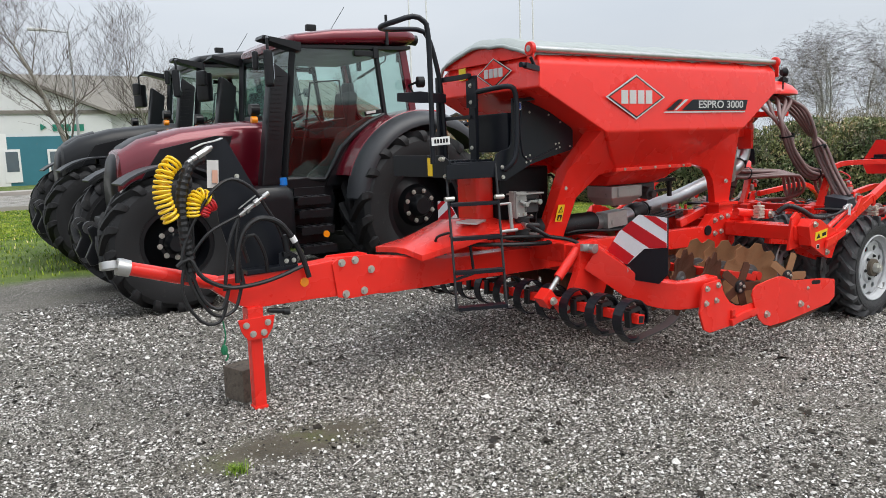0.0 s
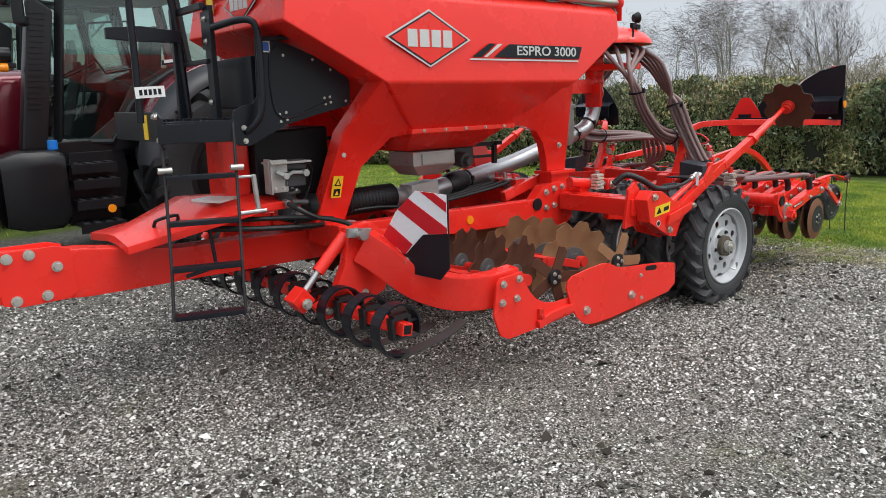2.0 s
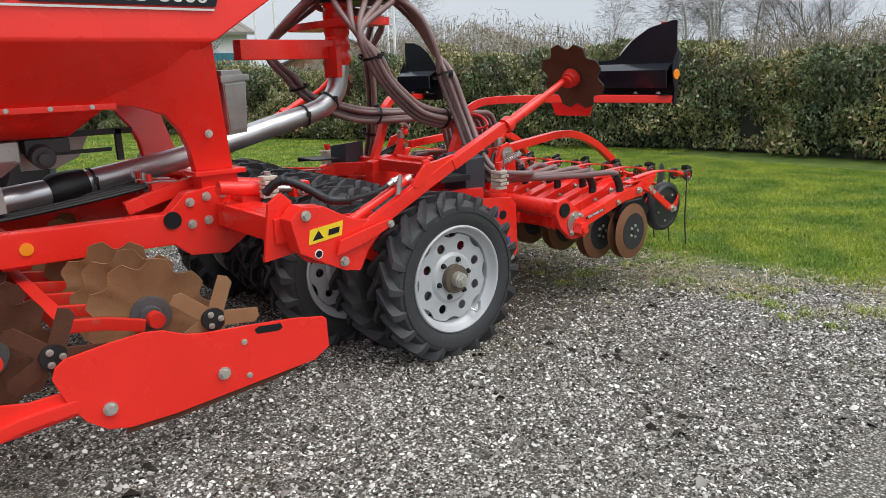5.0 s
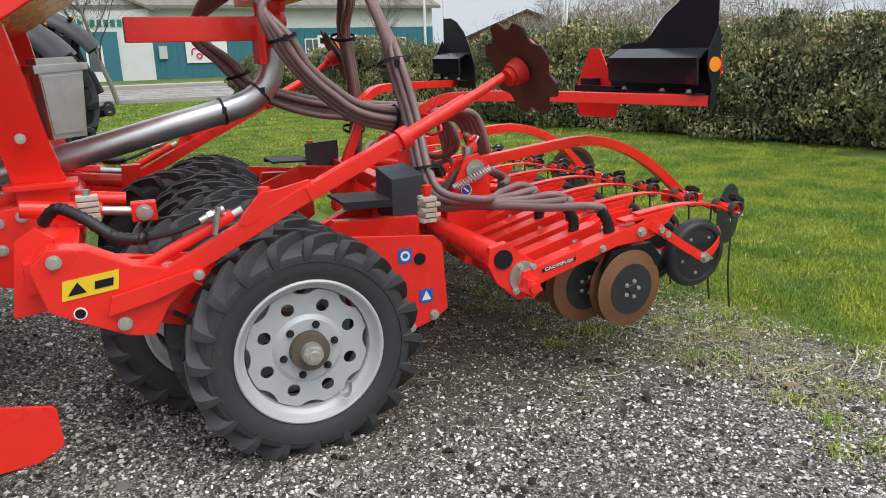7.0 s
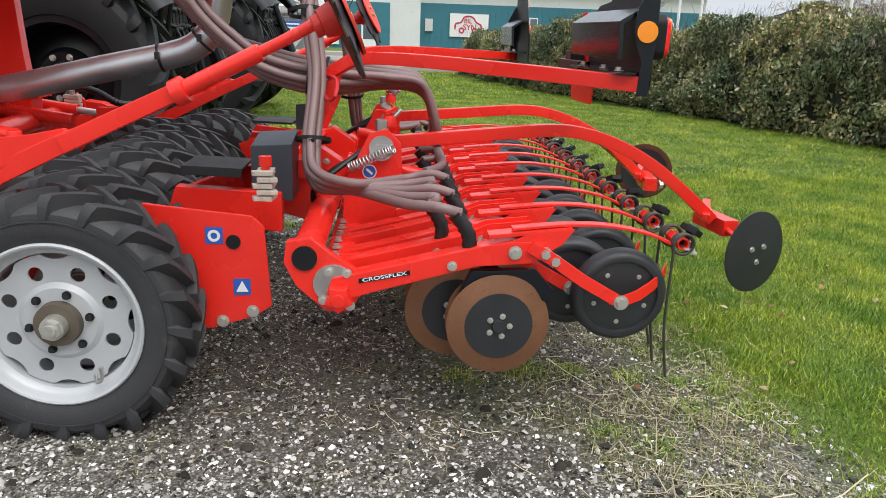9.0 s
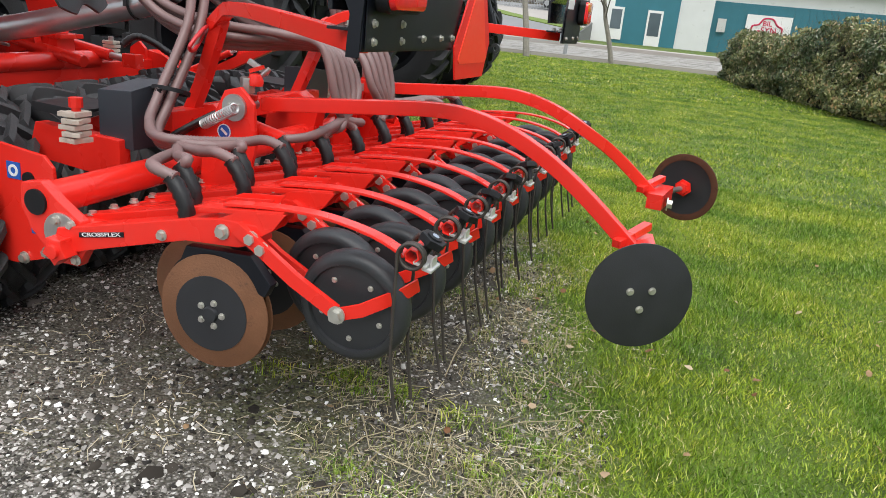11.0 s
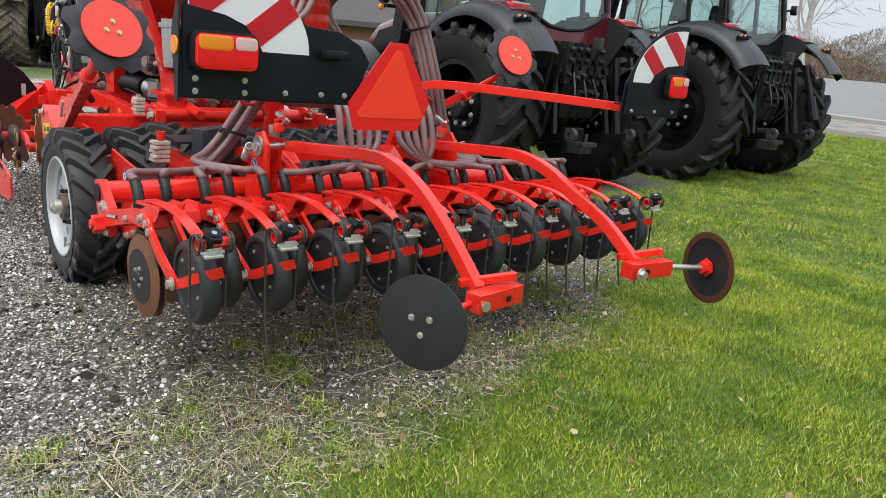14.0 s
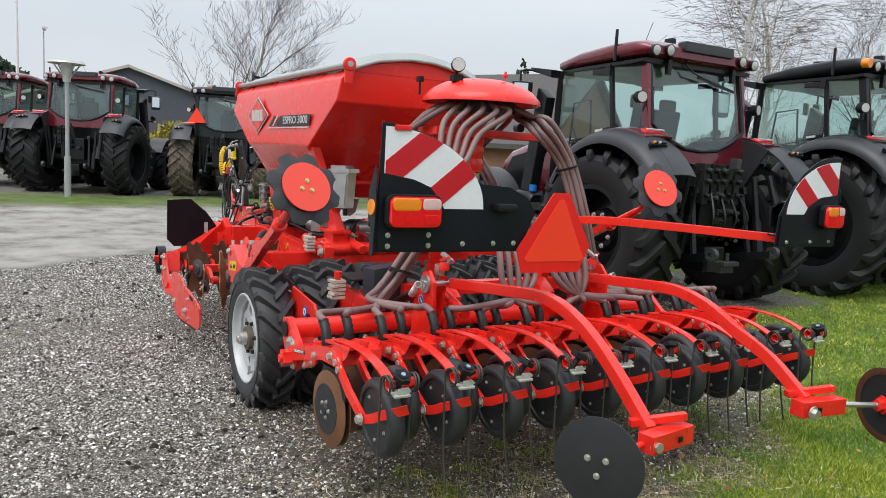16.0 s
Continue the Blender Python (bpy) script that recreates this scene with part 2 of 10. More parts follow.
# ---- mesh building ----
class Shape:
    """Collects corners and faces of one mesh."""

    def __init__(self):
        self.v, self.f = [], []

    def add(self, verts, faces):
        k = len(self.v)
        self.v += [tuple(p) for p in verts]
        self.f += [tuple(i + k for i in q) for q in faces]
        return self

    def box(self, c, s, rot=None):
        h = Vector(s) / 2
        pts = [Vector((x * h.x, y * h.y, z * h.z)) for x in (-1, 1) for y in (-1, 1) for z in (-1, 1)]
        if rot is not None:
            r = Euler([radians(a) for a in rot]).to_matrix()
            pts = [r @ p for p in pts]
        return self.add([p + Vector(c) for p in pts], [(0, 1, 3, 2), (4, 6, 7, 5), (0, 4, 5, 1), (2, 3, 7, 6), (0, 2, 6, 4), (1, 5, 7, 3)])

    def bar(self, pts, w, h, up=(0, 0, 1), w2=None, h2=None):
        """A bar of rectangular section along a line of points; w across, h towards up."""
        pts = [Vector(p) for p in pts]
        n, ring = len(pts), []
        for i, p in enumerate(pts):
            d = (pts[min(i + 1, n - 1)] - pts[max(i - 1, 0)]).normalized()
            side = d.cross(Vector(up)).normalized()
            top = side.cross(d).normalized()
            k = i / max(1, n - 1)
            a, b = w + ((w2 if w2 is not None else w) - w) * k, h + ((h2 if h2 is not None else h) - h) * k
            ring += [p + side * a / 2 + top * b / 2, p - side * a / 2 + top * b / 2, p - side * a / 2 - top * b / 2, p + side * a / 2 - top * b / 2]
        fs = [(0, 1, 2, 3), tuple(4 * (n - 1) + j for j in (3, 2, 1, 0))]
        for i in range(n - 1):
            for j in range(4):
                a, b = 4 * i + j, 4 * i + (j + 1) % 4
                fs.append((a, a + 4, b + 4, b))
        return self.add(ring, fs)

    def tube(self, pts, r, n=8, ribs=0.0, caps=True):
        """A round tube along points; r a number or one number a point; ribs: every second ring is thinner by it."""
        pts = [Vector(p) for p in pts]
        m, rings = len(pts), []
        d0 = (pts[1] - pts[0]).normalized()
        side = d0.orthogonal().normalized()
        for i, p in enumerate(pts):
            d = (pts[min(i + 1, m - 1)] - pts[max(i - 1, 0)]).normalized()
            side = (side - d * side.dot(d)).normalized()
            top = d.cross(side)
            rr = r[i] if isinstance(r, (list, tuple)) else r
            rr -= ribs * (i % 2)
            rings += [p + (side * math.cos(2 * math.pi * j / n) + top * math.sin(2 * math.pi * j / n)) * rr for j in range(n)]
        fs = []
        for i in range(m - 1):
            for j in range(n):
                a, b = i * n + j, i * n + (j + 1) % n
                fs.append((a, b, b + n, a + n))
        if caps:
            fs += [tuple(range(n - 1, -1, -1)), tuple(range((m - 1) * n, m * n))]
        return self.add(rings, fs)

    def cyl(self, a, b, r, n=14, r2=None):
        return self.tube([a, b], [r, r if r2 is None else r2], n)

    def lathe(self, profile, at, axis=(0, 1, 0), n=32, closed=False):
        """profile: (radius, way along axis)."""
        ax = Vector(axis).normalized()
        s = ax.orthogonal().normalized()
        t = ax.cross(s)
        m, vs, fs = len(profile), [], []
        for r, h in profile:
            vs += [Vector(at) + ax * h + (s * math.cos(2 * math.pi * j / n) + t * math.sin(2 * math.pi * j / n)) * r for j in range(n)]
        for i in range(m if closed else m - 1):
            for j in range(n):
                a, b, c = i * n + j, i * n + (j + 1) % n, ((i + 1) % m) * n
                fs.append((a, b, c + (j + 1) % n, c + j))
        if not closed:
            fs += [tuple(range(n - 1, -1, -1)), tuple(range((m - 1) * n, m * n))]
        return self.add(vs, fs)

    def plate(self, outline, a, b, axis="y"):
        """A flat plate: outline in the two other axes (xz, yz or xy), from a to b along axis."""
        put = {"y": lambda u, v, w: (u, w, v), "x": lambda u, v, w: (w, u, v), "z": lambda u, v, w: (u, v, w)}[axis]
        n = len(outline)
        return self.add([put(u, v, w) for w in (a, b) for u, v in outline],
                        [tuple(range(n)), tuple(range(2 * n - 1, n - 1, -1))] + [(i, i + n, (i + 1) % n + n, (i + 1) % n) for i in range(n)])

    def bolt(self, p, axis, r=0.014, h=0.014):
        """A hexagon head on a washer."""
        a = Vector(axis).normalized()
        p = Vector(p)
        self.tube([p, p + a * h * 0.25], r * 1.45, 12)
        return self.tube([p + a * h * 0.25, p + a * h], r, 6)

    def ball(self, c, r, n=10, squash=(1, 1, 1)):
        prof, vs, fs = n // 2 + 1, [], []
        for i in range(prof + 1):
            a = math.pi * i / prof
            for j in range(n):
                b = 2 * math.pi * j / n
                vs.append((c[0] + r * squash[0] * math.sin(a) * math.cos(b), c[1] + r * squash[1] * math.sin(a) * math.sin(b), c[2] + r * squash[2] * math.cos(a)))
        for i in range(prof):
            for j in range(n):
                fs.append((i * n + j, (i + 1) * n + j, (i + 1) * n + (j + 1) % n, i * n + (j + 1) % n))
        return self.add(vs, fs)


def mesh_of(name, shape, material, bevel=0.0, segments=2, angle=35, flat=False):
    me = bpy.data.meshes.new(name)
    me.from_pydata([tuple(v) for v in shape.v], [], shape.f)
    bm = bmesh.new()
    bm.from_mesh(me)
    bmesh.ops.remove_doubles(bm, verts=bm.verts, dist=1e-5)
    bmesh.ops.recalc_face_normals(bm, faces=bm.faces)
    if bevel:
        edges = [e for e in bm.edges if len(e.link_faces) == 2 and e.calc_face_angle(0) > radians(25)]
        bmesh.ops.bevel(bm, geom=edges, offset=bevel, segments=segments, affect="EDGES", clamp_overlap=True, profile=0.6)
    normals = []
    if bevel and not flat:
        # large faces keep their own normal, narrow bevels take the turn
        lim = math.cos(radians(angle))
        size = {f.index: f.calc_area() for f in bm.faces} if not bm.faces.index_update() else {}
        for f in bm.faces:
            for lp in f.loops:
                n = Vector((0, 0, 0))
                for g in lp.vert.link_faces:
                    if g.normal.dot(f.normal) > lim:
                        n += g.normal * size[g.index]
                normals.append(tuple(n.normalized()) if n.length > 1e-12 else tuple(f.normal))
    bm.to_mesh(me)
    bm.free()
    me.materials.append(material)
    me.polygons.foreach_set("use_smooth", [not flat] * len(me.polygons))
    if not flat:
        me.set_sharp_from_angle(angle=radians(angle))
    if normals:
        me.normals_split_custom_set(normals)
    return me


def part(name, shape, material, parent=None, label="", bevel=0.0, segments=2, angle=35, flat=False):
    """ONE mesh under a thing or a part."""
    ob = new(name, mesh_of(name, shape, material, bevel, segments, angle, flat))
    if parent is not None:
        ob.parent = parent
        ob.matrix_parent_inverse = Matrix.Translation(-world_at(parent))
    if label:
        ob["label"] = label
    return ob


def world_at(ob):
    p = Vector((0, 0, 0))
    while ob is not None:
        p += ob.location + (ob.matrix_parent_inverse.translation if ob.parent else Vector((0, 0, 0)))
        ob = ob.parent
    return p


def child(name, mesh, parent, m, label=""):
    """One more object on a shared mesh, at the pose m in the world."""
    ob = new(name, mesh)
    ob.parent = parent
    ob.matrix_basis = Matrix.Translation(-world_at(parent)) @ m
    if label:
        ob["label"] = label
    return ob


def thing(name, at, label, category, group="", kind=""):
    ob = new(name)
    ob.empty_display_size = 0.3
    ob.location = at
    return tagged(ob, label, category, group, kind)


def solid(name, shape, material, label, category="", group="", kind="", bevel=0.0, angle=35, flat=False):
    return tagged(part(name, shape, material, bevel=bevel, angle=angle, flat=flat), label, category, group, kind)


def spline(pts, step=0.03, closed=False):
    """A smooth curve through points, in even steps."""
    P = [Vector(p) for p in pts]
    out = []
    n = len(P)
    for i in range(n - 1):
        a, b, c, d = P[max(i - 1, 0)], P[i], P[i + 1], P[min(i + 2, n - 1)]
        k = max(2, int((c - b).length / step))
        for j in range(k):
            t = j / k
            out.append(0.5 * ((2 * b) + (c - a) * t + (2 * a - 5 * b + 4 * c - d) * t * t + (3 * b - a - 3 * c + d) * t ** 3))
    return out + [P[-1]]


def holed(outer, holes, a, b):
    """A plate in xz between y=a and y=b with round or free holes through it."""
    bm = bmesh.new()
    for ring in (outer, *holes):
        vs = [bm.verts.new((u, a, v)) for u, v in ring]
        for i in range(len(vs)):
            bm.edges.new((vs[i], vs[(i + 1) % len(vs)]))
    bmesh.ops.triangle_fill(bm, use_beauty=True, edges=bm.edges[:])
    got = bmesh.ops.extrude_face_region(bm, geom=bm.faces[:])
    bmesh.ops.translate(bm, verts=[g for g in got["geom"] if isinstance(g, bmesh.types.BMVert)], vec=(0, b - a, 0))
    bm.verts.index_update()
    s = Shape().add([v.co.copy() for v in bm.verts], [tuple(v.index for v in f.verts) for f in bm.faces])
    bm.free()
    return s


def circle(cx, cz, r, n=16):
    return [(cx + r * math.cos(2 * math.pi * i / n), cz + r * math.sin(2 * math.pi * i / n)) for i in range(n)]


def words(name, text, size, m, material, parent, depth=0.002, width=None):
    """Lettering with the built-in font as a mesh; it lies in x-y of m, from its centre."""
    cu = bpy.data.curves.new(name, "FONT")
    cu.body, cu.size, cu.extrude, cu.align_x, cu.align_y, cu.offset = text, size, depth, "CENTER", "CENTER", size * 0.012
    tmp = bpy.data.objects.new(name, cu)
    scene.collection.objects.link(tmp)
    bpy.context.view_layer.update()
    me = bpy.data.meshes.new_from_object(tmp.evaluated_get(bpy.context.evaluated_depsgraph_get()))
    bpy.data.objects.remove(tmp)
    xs = [v.co.x for v in me.vertices]
    if width:
        k = width / (max(xs) - min(xs))
        for v in me.vertices:
            v.co.x *= k
    me.materials.clear()
    me.materials.append(material)
    ob = new(name, me)
    if parent is not None:
        ob.parent = parent
        ob.matrix_basis = Matrix.Translation(-world_at(parent)) @ m
    else:
        ob.matrix_basis = m
    return ob


# poses for lettering on faces that look to -y, +y, -x, +x
def face_south(x, y, z, lean=0):
    return pose(x, y, z, 90 + lean, 0, 0)


def one_lug(s, R, W, lug, side, a0, sweep, thick):
    """A slanted tread bar from the middle of the tyre down its shoulder."""
    h, r0 = W / 2, R - lug
    # (way across and radius of the crown), (the same of its root), sweep, thickness
    line = [(-0.06, R, -0.06, r0 - 0.01, 0.0, 1.0), (0.35, R, 0.35, r0 - 0.01, 0.38, 1.0), (0.72, R - lug * 0.04, 0.72, r0 - 0.012, 0.78, 1.0), (0.91, R - lug * 0.14, 0.84, r0 - 0.02, 0.97, 1.05),
            (1.0, R - lug * 0.65, 0.86, R - lug * 1.6, 1.03, 1.0), (1.035, R - lug * 1.4, 0.90, R - lug * 2.0, 1.07, 0.9), (1.0, R - lug * 2.3, 0.93, R - lug * 2.5, 1.10, 0.62)]
    vs, fs = [], []
    for y, r, yb, rb, u, w in line:
        a = a0 + u * sweep
        half = thick * w / R / 2
        for da, yy, rr in ((-half * 1.3, yb, rb), (-half * 0.82, y, r), (half * 0.82, y, r), (half * 1.3, yb, rb)):
            vs.append((rr * math.cos(a + da), side * h * yy, rr * math.sin(a + da)))
    m = len(line)
    for i in range(m - 1):
        for j in range(3):
            fs.append((4 * i + j, 4 * i + j + 1, 4 * i + j + 5, 4 * i + j + 4))
    return s.add(vs, fs + [(0, 1, 2, 3), (4 * m - 1, 4 * m - 2, 4 * m - 3, 4 * m - 4)])


def lug_meshes(R, W, lug, sweep, thick, material):
    return [mesh_of("tread_lug", one_lug(Shape(), R, W, lug, side, 0.0, sweep, thick), material, angle=30) for side in (-1, 1)]


def put_lugs(wheel, meshes, m, lugs):
    for side, me in zip((0, 1), meshes):
        for k in range(lugs):
            child("tread_lug", me, wheel, m @ pose(0, 0, 0, 0, -360 * (k + 0.5 * side) / lugs, 0))


def tyre_shape(R, W, rim, lugs, lug, sweep=0.30, thick=0.085, n=48, whole=True):
    """A lugged field tyre round y at the origin: carcass and slanted bars."""
    s = Shape()
    h = W / 2
    r0 = R - lug
    prof = [(rim, -h * 0.72), (rim + 0.012, -h * 0.84), (rim + (r0 - rim) * 0.45, -h * 1.0), (rim + (r0 - rim) * 0.8, -h * 0.95), (r0 - 0.012, -h * 0.8), (r0, -h * 0.5),
            (r0 + 0.004, 0), (r0, h * 0.5), (r0 - 0.012, h * 0.8), (rim + (r0 - rim) * 0.8, h * 0.95), (rim + (r0 - rim) * 0.45, h * 1.0), (rim + 0.012, h * 0.84), (rim, h * 0.72)]
    s.lathe(prof, (0, 0, 0), (0, 1, 0), n, closed=True)
    s.lathe([(rim + (r0 - rim) * 0.62, -h * 0.99), (rim + (r0 - rim) * 0.62, -h * 1.025), (rim + (r0 - rim) * 0.66, -h * 1.025), (rim + (r0 - rim) * 0.66, -h * 0.99)], (0, 0, 0), (0, 1, 0), n, closed=True)
    if whole:
        for side in (-1, 1):
            for k in range(lugs):
                one_lug(s, R, W, lug, side, 2 * math.pi * (k + (0.5 if side > 0 else 0)) / lugs, sweep, thick)
    return s

# ---- ground ----
def grass_share(x, y):
    """Above 0 on the lawn: behind the coulters, behind the tractors, and along the street."""
    n = 0.30 * noise.noise((x * 0.9, y * 0.9, 3)) + 0.15 * noise.noise((x * 3.1, y * 3.1, 7))
    rear = x - (7.52 - 0.22 * min(y, 0.4) - 0.55 * max(0.0, min(y, 3.0) - 0.4)) + n
    side = min(y - 2.5, x - 4.1) + n
    front = min(y - 6.7, x + 9) + n
    strip = 1.6 - abs(x + 11.9) + n
    lawn = max(rear, side, front, strip)
    street = 1.0 - max(0.0, (6.0 - abs(y - 28.5)))
    return min(lawn, street) if y > 20 else lawn


def road_share(x, y):
    """Above 0 on the worn drive in front of the hitch and on the street."""
    n = 0.22 * noise.noise((x * 0.8, y * 0.8, 13)) + 0.10 * noise.noise((x * 3.5, y * 3.5, 17))
    edge = -1.85 + (1.2 * min(1.0, max(0.0, (-1.0 - y) / 1.5)) if y < 0 else -1.0 * min(1.0, y))
    drive = min(edge - x, x + 10.3, 6.6 - y) + n
    street = 5.5 - abs(y - 28.5)
    yard = min(y - 35.0, 60 - y)
    return max(drive, street, yard)


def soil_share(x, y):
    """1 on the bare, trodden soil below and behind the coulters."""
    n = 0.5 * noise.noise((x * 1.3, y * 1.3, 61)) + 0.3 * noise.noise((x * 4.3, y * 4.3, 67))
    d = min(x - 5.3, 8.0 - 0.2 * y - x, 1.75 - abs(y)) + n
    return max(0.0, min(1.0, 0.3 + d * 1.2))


def moss_share(x, y):
    """Above 0 on the mossy patches round the jack and along the drill."""
    n = noise.noise((x * 1.6, y * 1.6, 81)) + 0.5 * noise.noise((x * 5.0, y * 5.0, 83))
    near = max(0.0, 1 - math.hypot((x + 0.1) / 1.0, (y + 0.75) / 0.5))
    return max(0.0, min(1.0, (n * 0.7 + near * 2.1) - 0.55))


def ground_z(x, y):
    return 0.010 * noise.noise((x * 0.6, y * 0.6, 0)) + 0.004 * noise.noise((x * 4, y * 4, 2)) + 0.02 * max(0.0, min(1.0, 2 * grass_share(x, y))) + 0.14 * max(0.0, min(1.0, (y - 14) / 25))


def axis_steps(lo, hi, step, far):
    out = list(np.arange(lo, hi, step))
    k, v = step, hi
    while v < far:
        out.append(v)
        k *= 1.22
        v += k
    k, v = step, lo
    while v > -far:
        k *= 1.22
        v -= k
        out.insert(0, v)
    return out


gx, gy = axis_steps(-3.0, 14.0, 0.11, 900), axis_steps(-5.5, 12.0, 0.11, 900)
gv, grass_at, road_at, soil_at = [], [], [], []
for x in gx:
    for y in gy:
        gs, rs = grass_share(x, y), road_share(x, y)
        gv.append((x, y, ground_z(x, y)))
        grass_at.append(max(0.0, min(1.0, 0.5 + gs * 2.2)))
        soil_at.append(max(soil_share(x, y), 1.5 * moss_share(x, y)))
        road_at.append(max(0.0, min(1.0, 0.5 + rs * 3.0)))
m_y = len(gy)
ground_mesh = bpy.data.meshes.new("ground")
ground_mesh.from_pydata(gv, [], [(i * m_y + j, (i + 1) * m_y + j, (i + 1) * m_y + j + 1, i * m_y + j + 1) for i in range(len(gx) - 1) for j in range(m_y - 1)])
for key, data in (("lawn", grass_at), ("drive", road_at), ("soil", soil_at)):
    at = ground_mesh.attributes.new(key, "FLOAT", "POINT")
    at.data.foreach_set("value", data)
ground_mesh.polygons.foreach_set("use_smooth", [True] * len(ground_mesh.polygons))

GM = bpy.data.materials.new("yard_ground")
GM.use_nodes = True
gn, gl = GM.node_tree.nodes, GM.node_tree.links
gb = gn["Principled BSDF"]


def gnode(kind, **inputs):
    q = gn.new(kind)
    for k, v in inputs.items():
        q.inputs[k.replace("_", " ")].default_value = v
    return q


def ramp(pairs):
    q = gn.new("ShaderNodeValToRGB")
    e = q.color_ramp.elements
    while len(e) < len(pairs):
        e.new(0.5)
    for el, (p, c) in zip(e, pairs):
        el.position, el.color = p, (*c, 1)
    return q


def gmix(a, b, fac, kind="MIX"):
    q = gn.new("ShaderNodeMixRGB")
    q.blend_type = kind
    for sock, v in (("Color1", a), ("Color2", b), ("Fac", fac)):
        if hasattr(v, "is_output"):
            gl.new(v, q.inputs[sock])
        else:
            q.inputs[sock].default_value = v if sock == "Fac" else (*v, 1)
    return q.outputs["Color"]


tco = gn.new("ShaderNodeTexCoord").outputs["Object"]
cells = gnode("ShaderNodeTexVoronoi", Scale=82.0, Randomness=1.0)
cells2 = gnode("ShaderNodeTexVoronoi", Scale=150.0, Randomness=1.0)
patch = gnode("ShaderNodeTexNoise", Scale=0.55, Detail=6.0)
speck = gnode("ShaderNodeTexNoise", Scale=240.0, Detail=2.0)
moss = gnode("ShaderNodeTexNoise", Scale=1.3, Detail=8.0, Roughness=0.65)
for q in (cells, cells2, patch, speck, moss):
    gl.new(tco, q.inputs["Vector"])
sep = gn.new("ShaderNodeSeparateColor")
gl.new(cells.outputs["Color"], sep.inputs["Color"])
sep2 = gn.new("ShaderNodeSeparateColor")
gl.new(cells2.outputs["Color"], sep2.inputs["Color"])
stone_a = ramp([(0.0, (0.075, 0.07, 0.064)), (0.35, (0.21, 0.20, 0.188)), (0.62, (0.36, 0.345, 0.33)), (0.85, (0.52, 0.505, 0.49)), (1.0, (0.74, 0.73, 0.71))])
gl.new(sep.outputs["Red"], stone_a.inputs["Fac"])
stone_b = ramp([(0.0, (0.075, 0.07, 0.064)), (0.5, (0.25, 0.235, 0.22)), (0.9, (0.46, 0.44, 0.42)), (1.0, (0.66, 0.65, 0.63))])
gl.new(sep2.outputs["Green"], stone_b.inputs["Fac"])
pick = ramp([(0.42, (0, 0, 0)), (0.56, (1, 1, 1))])
gl.new(sep.outputs["Blue"], pick.inputs["Fac"])
stones_c = gmix(stone_a.outputs["Color"], stone_b.outputs["Color"], pick.outputs["Color"])
# colour darkens towards the cell edges: shade in the gaps, put into the colour
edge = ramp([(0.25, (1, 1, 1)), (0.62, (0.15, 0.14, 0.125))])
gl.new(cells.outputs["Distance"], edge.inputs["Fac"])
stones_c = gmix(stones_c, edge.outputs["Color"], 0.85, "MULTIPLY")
tone = ramp([(0.3, (0.80, 0.77, 0.73)), (0.7, (1.20, 1.17, 1.11))])
gl.new(patch.outputs["Fac"], tone.inputs["Fac"])
stones_c = gmix(stones_c, tone.outputs["Color"], 1.0, "MULTIPLY")
mossy = ramp([(0.60, (0, 0, 0)), (0.76, (0.65, 0.65, 0.65))])
gl.new(moss.outputs["Fac"], mossy.inputs["Fac"])
stones_c = gmix(stones_c, (0.10, 0.105, 0.045), mossy.outputs["Color"])
drive_c = ramp([(0.36, (0.17, 0.157, 0.140)), (0.47, (0.31, 0.29, 0.265)), (0.56, (0.36, 0.34, 0.315)), (0.70, (0.43, 0.41, 0.385))])
gl.new(moss.outputs["Fac"], drive_c.inputs["Fac"])
drive_c = gmix(drive_c.outputs["Color"], speck.outputs["Fac"], 0.18, "OVERLAY")
turf = ramp([(0.3, (0.040, 0.072, 0.006)), (0.5, (0.088, 0.140, 0.011)), (0.7, (0.165, 0.222, 0.024))])
gl.new(moss.outputs["Fac"], turf.inputs["Fac"])
turf_c = gmix(turf.outputs["Color"], speck.outputs["Fac"], 0.6, "OVERLAY")
lawn_at = gn.new("ShaderNodeAttribute")
lawn_at.attribute_name = "lawn"
drive_at = gn.new("ShaderNodeAttribute")
drive_at.attribute_name = "drive"
frag = gn.new("ShaderNodeMath")
frag.operation = "MULTIPLY_ADD"
frag.inputs[1].default_value = 0.9
frag.inputs[2].default_value = -0.45
gl.new(speck.outputs["Fac"], frag.inputs[0])
fsum = gn.new("ShaderNodeMath")
fsum.operation = "ADD"
fsum.use_clamp = True
gl.new(lawn_at.outputs["Fac"], fsum.inputs[0])
gl.new(frag.outputs[0], fsum.inputs[1])
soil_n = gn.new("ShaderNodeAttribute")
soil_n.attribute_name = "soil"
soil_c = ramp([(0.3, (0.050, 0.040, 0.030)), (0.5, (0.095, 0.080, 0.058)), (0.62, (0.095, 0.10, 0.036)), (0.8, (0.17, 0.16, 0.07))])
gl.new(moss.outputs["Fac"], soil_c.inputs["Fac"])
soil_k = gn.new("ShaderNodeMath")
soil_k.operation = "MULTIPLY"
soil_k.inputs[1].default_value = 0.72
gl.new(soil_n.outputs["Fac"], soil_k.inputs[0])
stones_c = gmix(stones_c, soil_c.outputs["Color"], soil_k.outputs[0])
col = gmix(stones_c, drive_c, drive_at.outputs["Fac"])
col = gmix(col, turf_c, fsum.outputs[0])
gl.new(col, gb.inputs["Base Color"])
gb.inputs["Roughness"].default_value = 0.85
gbump = gn.new("ShaderNodeBump")
gbump.inputs["Strength"].default_value = 0.9
gbump.inputs["Distance"].default_value = 0.010
hsum = gn.new("ShaderNodeMath")
hsum.operation = "SUBTRACT"
gl.new(sep.outputs["Green"], hsum.inputs[0])
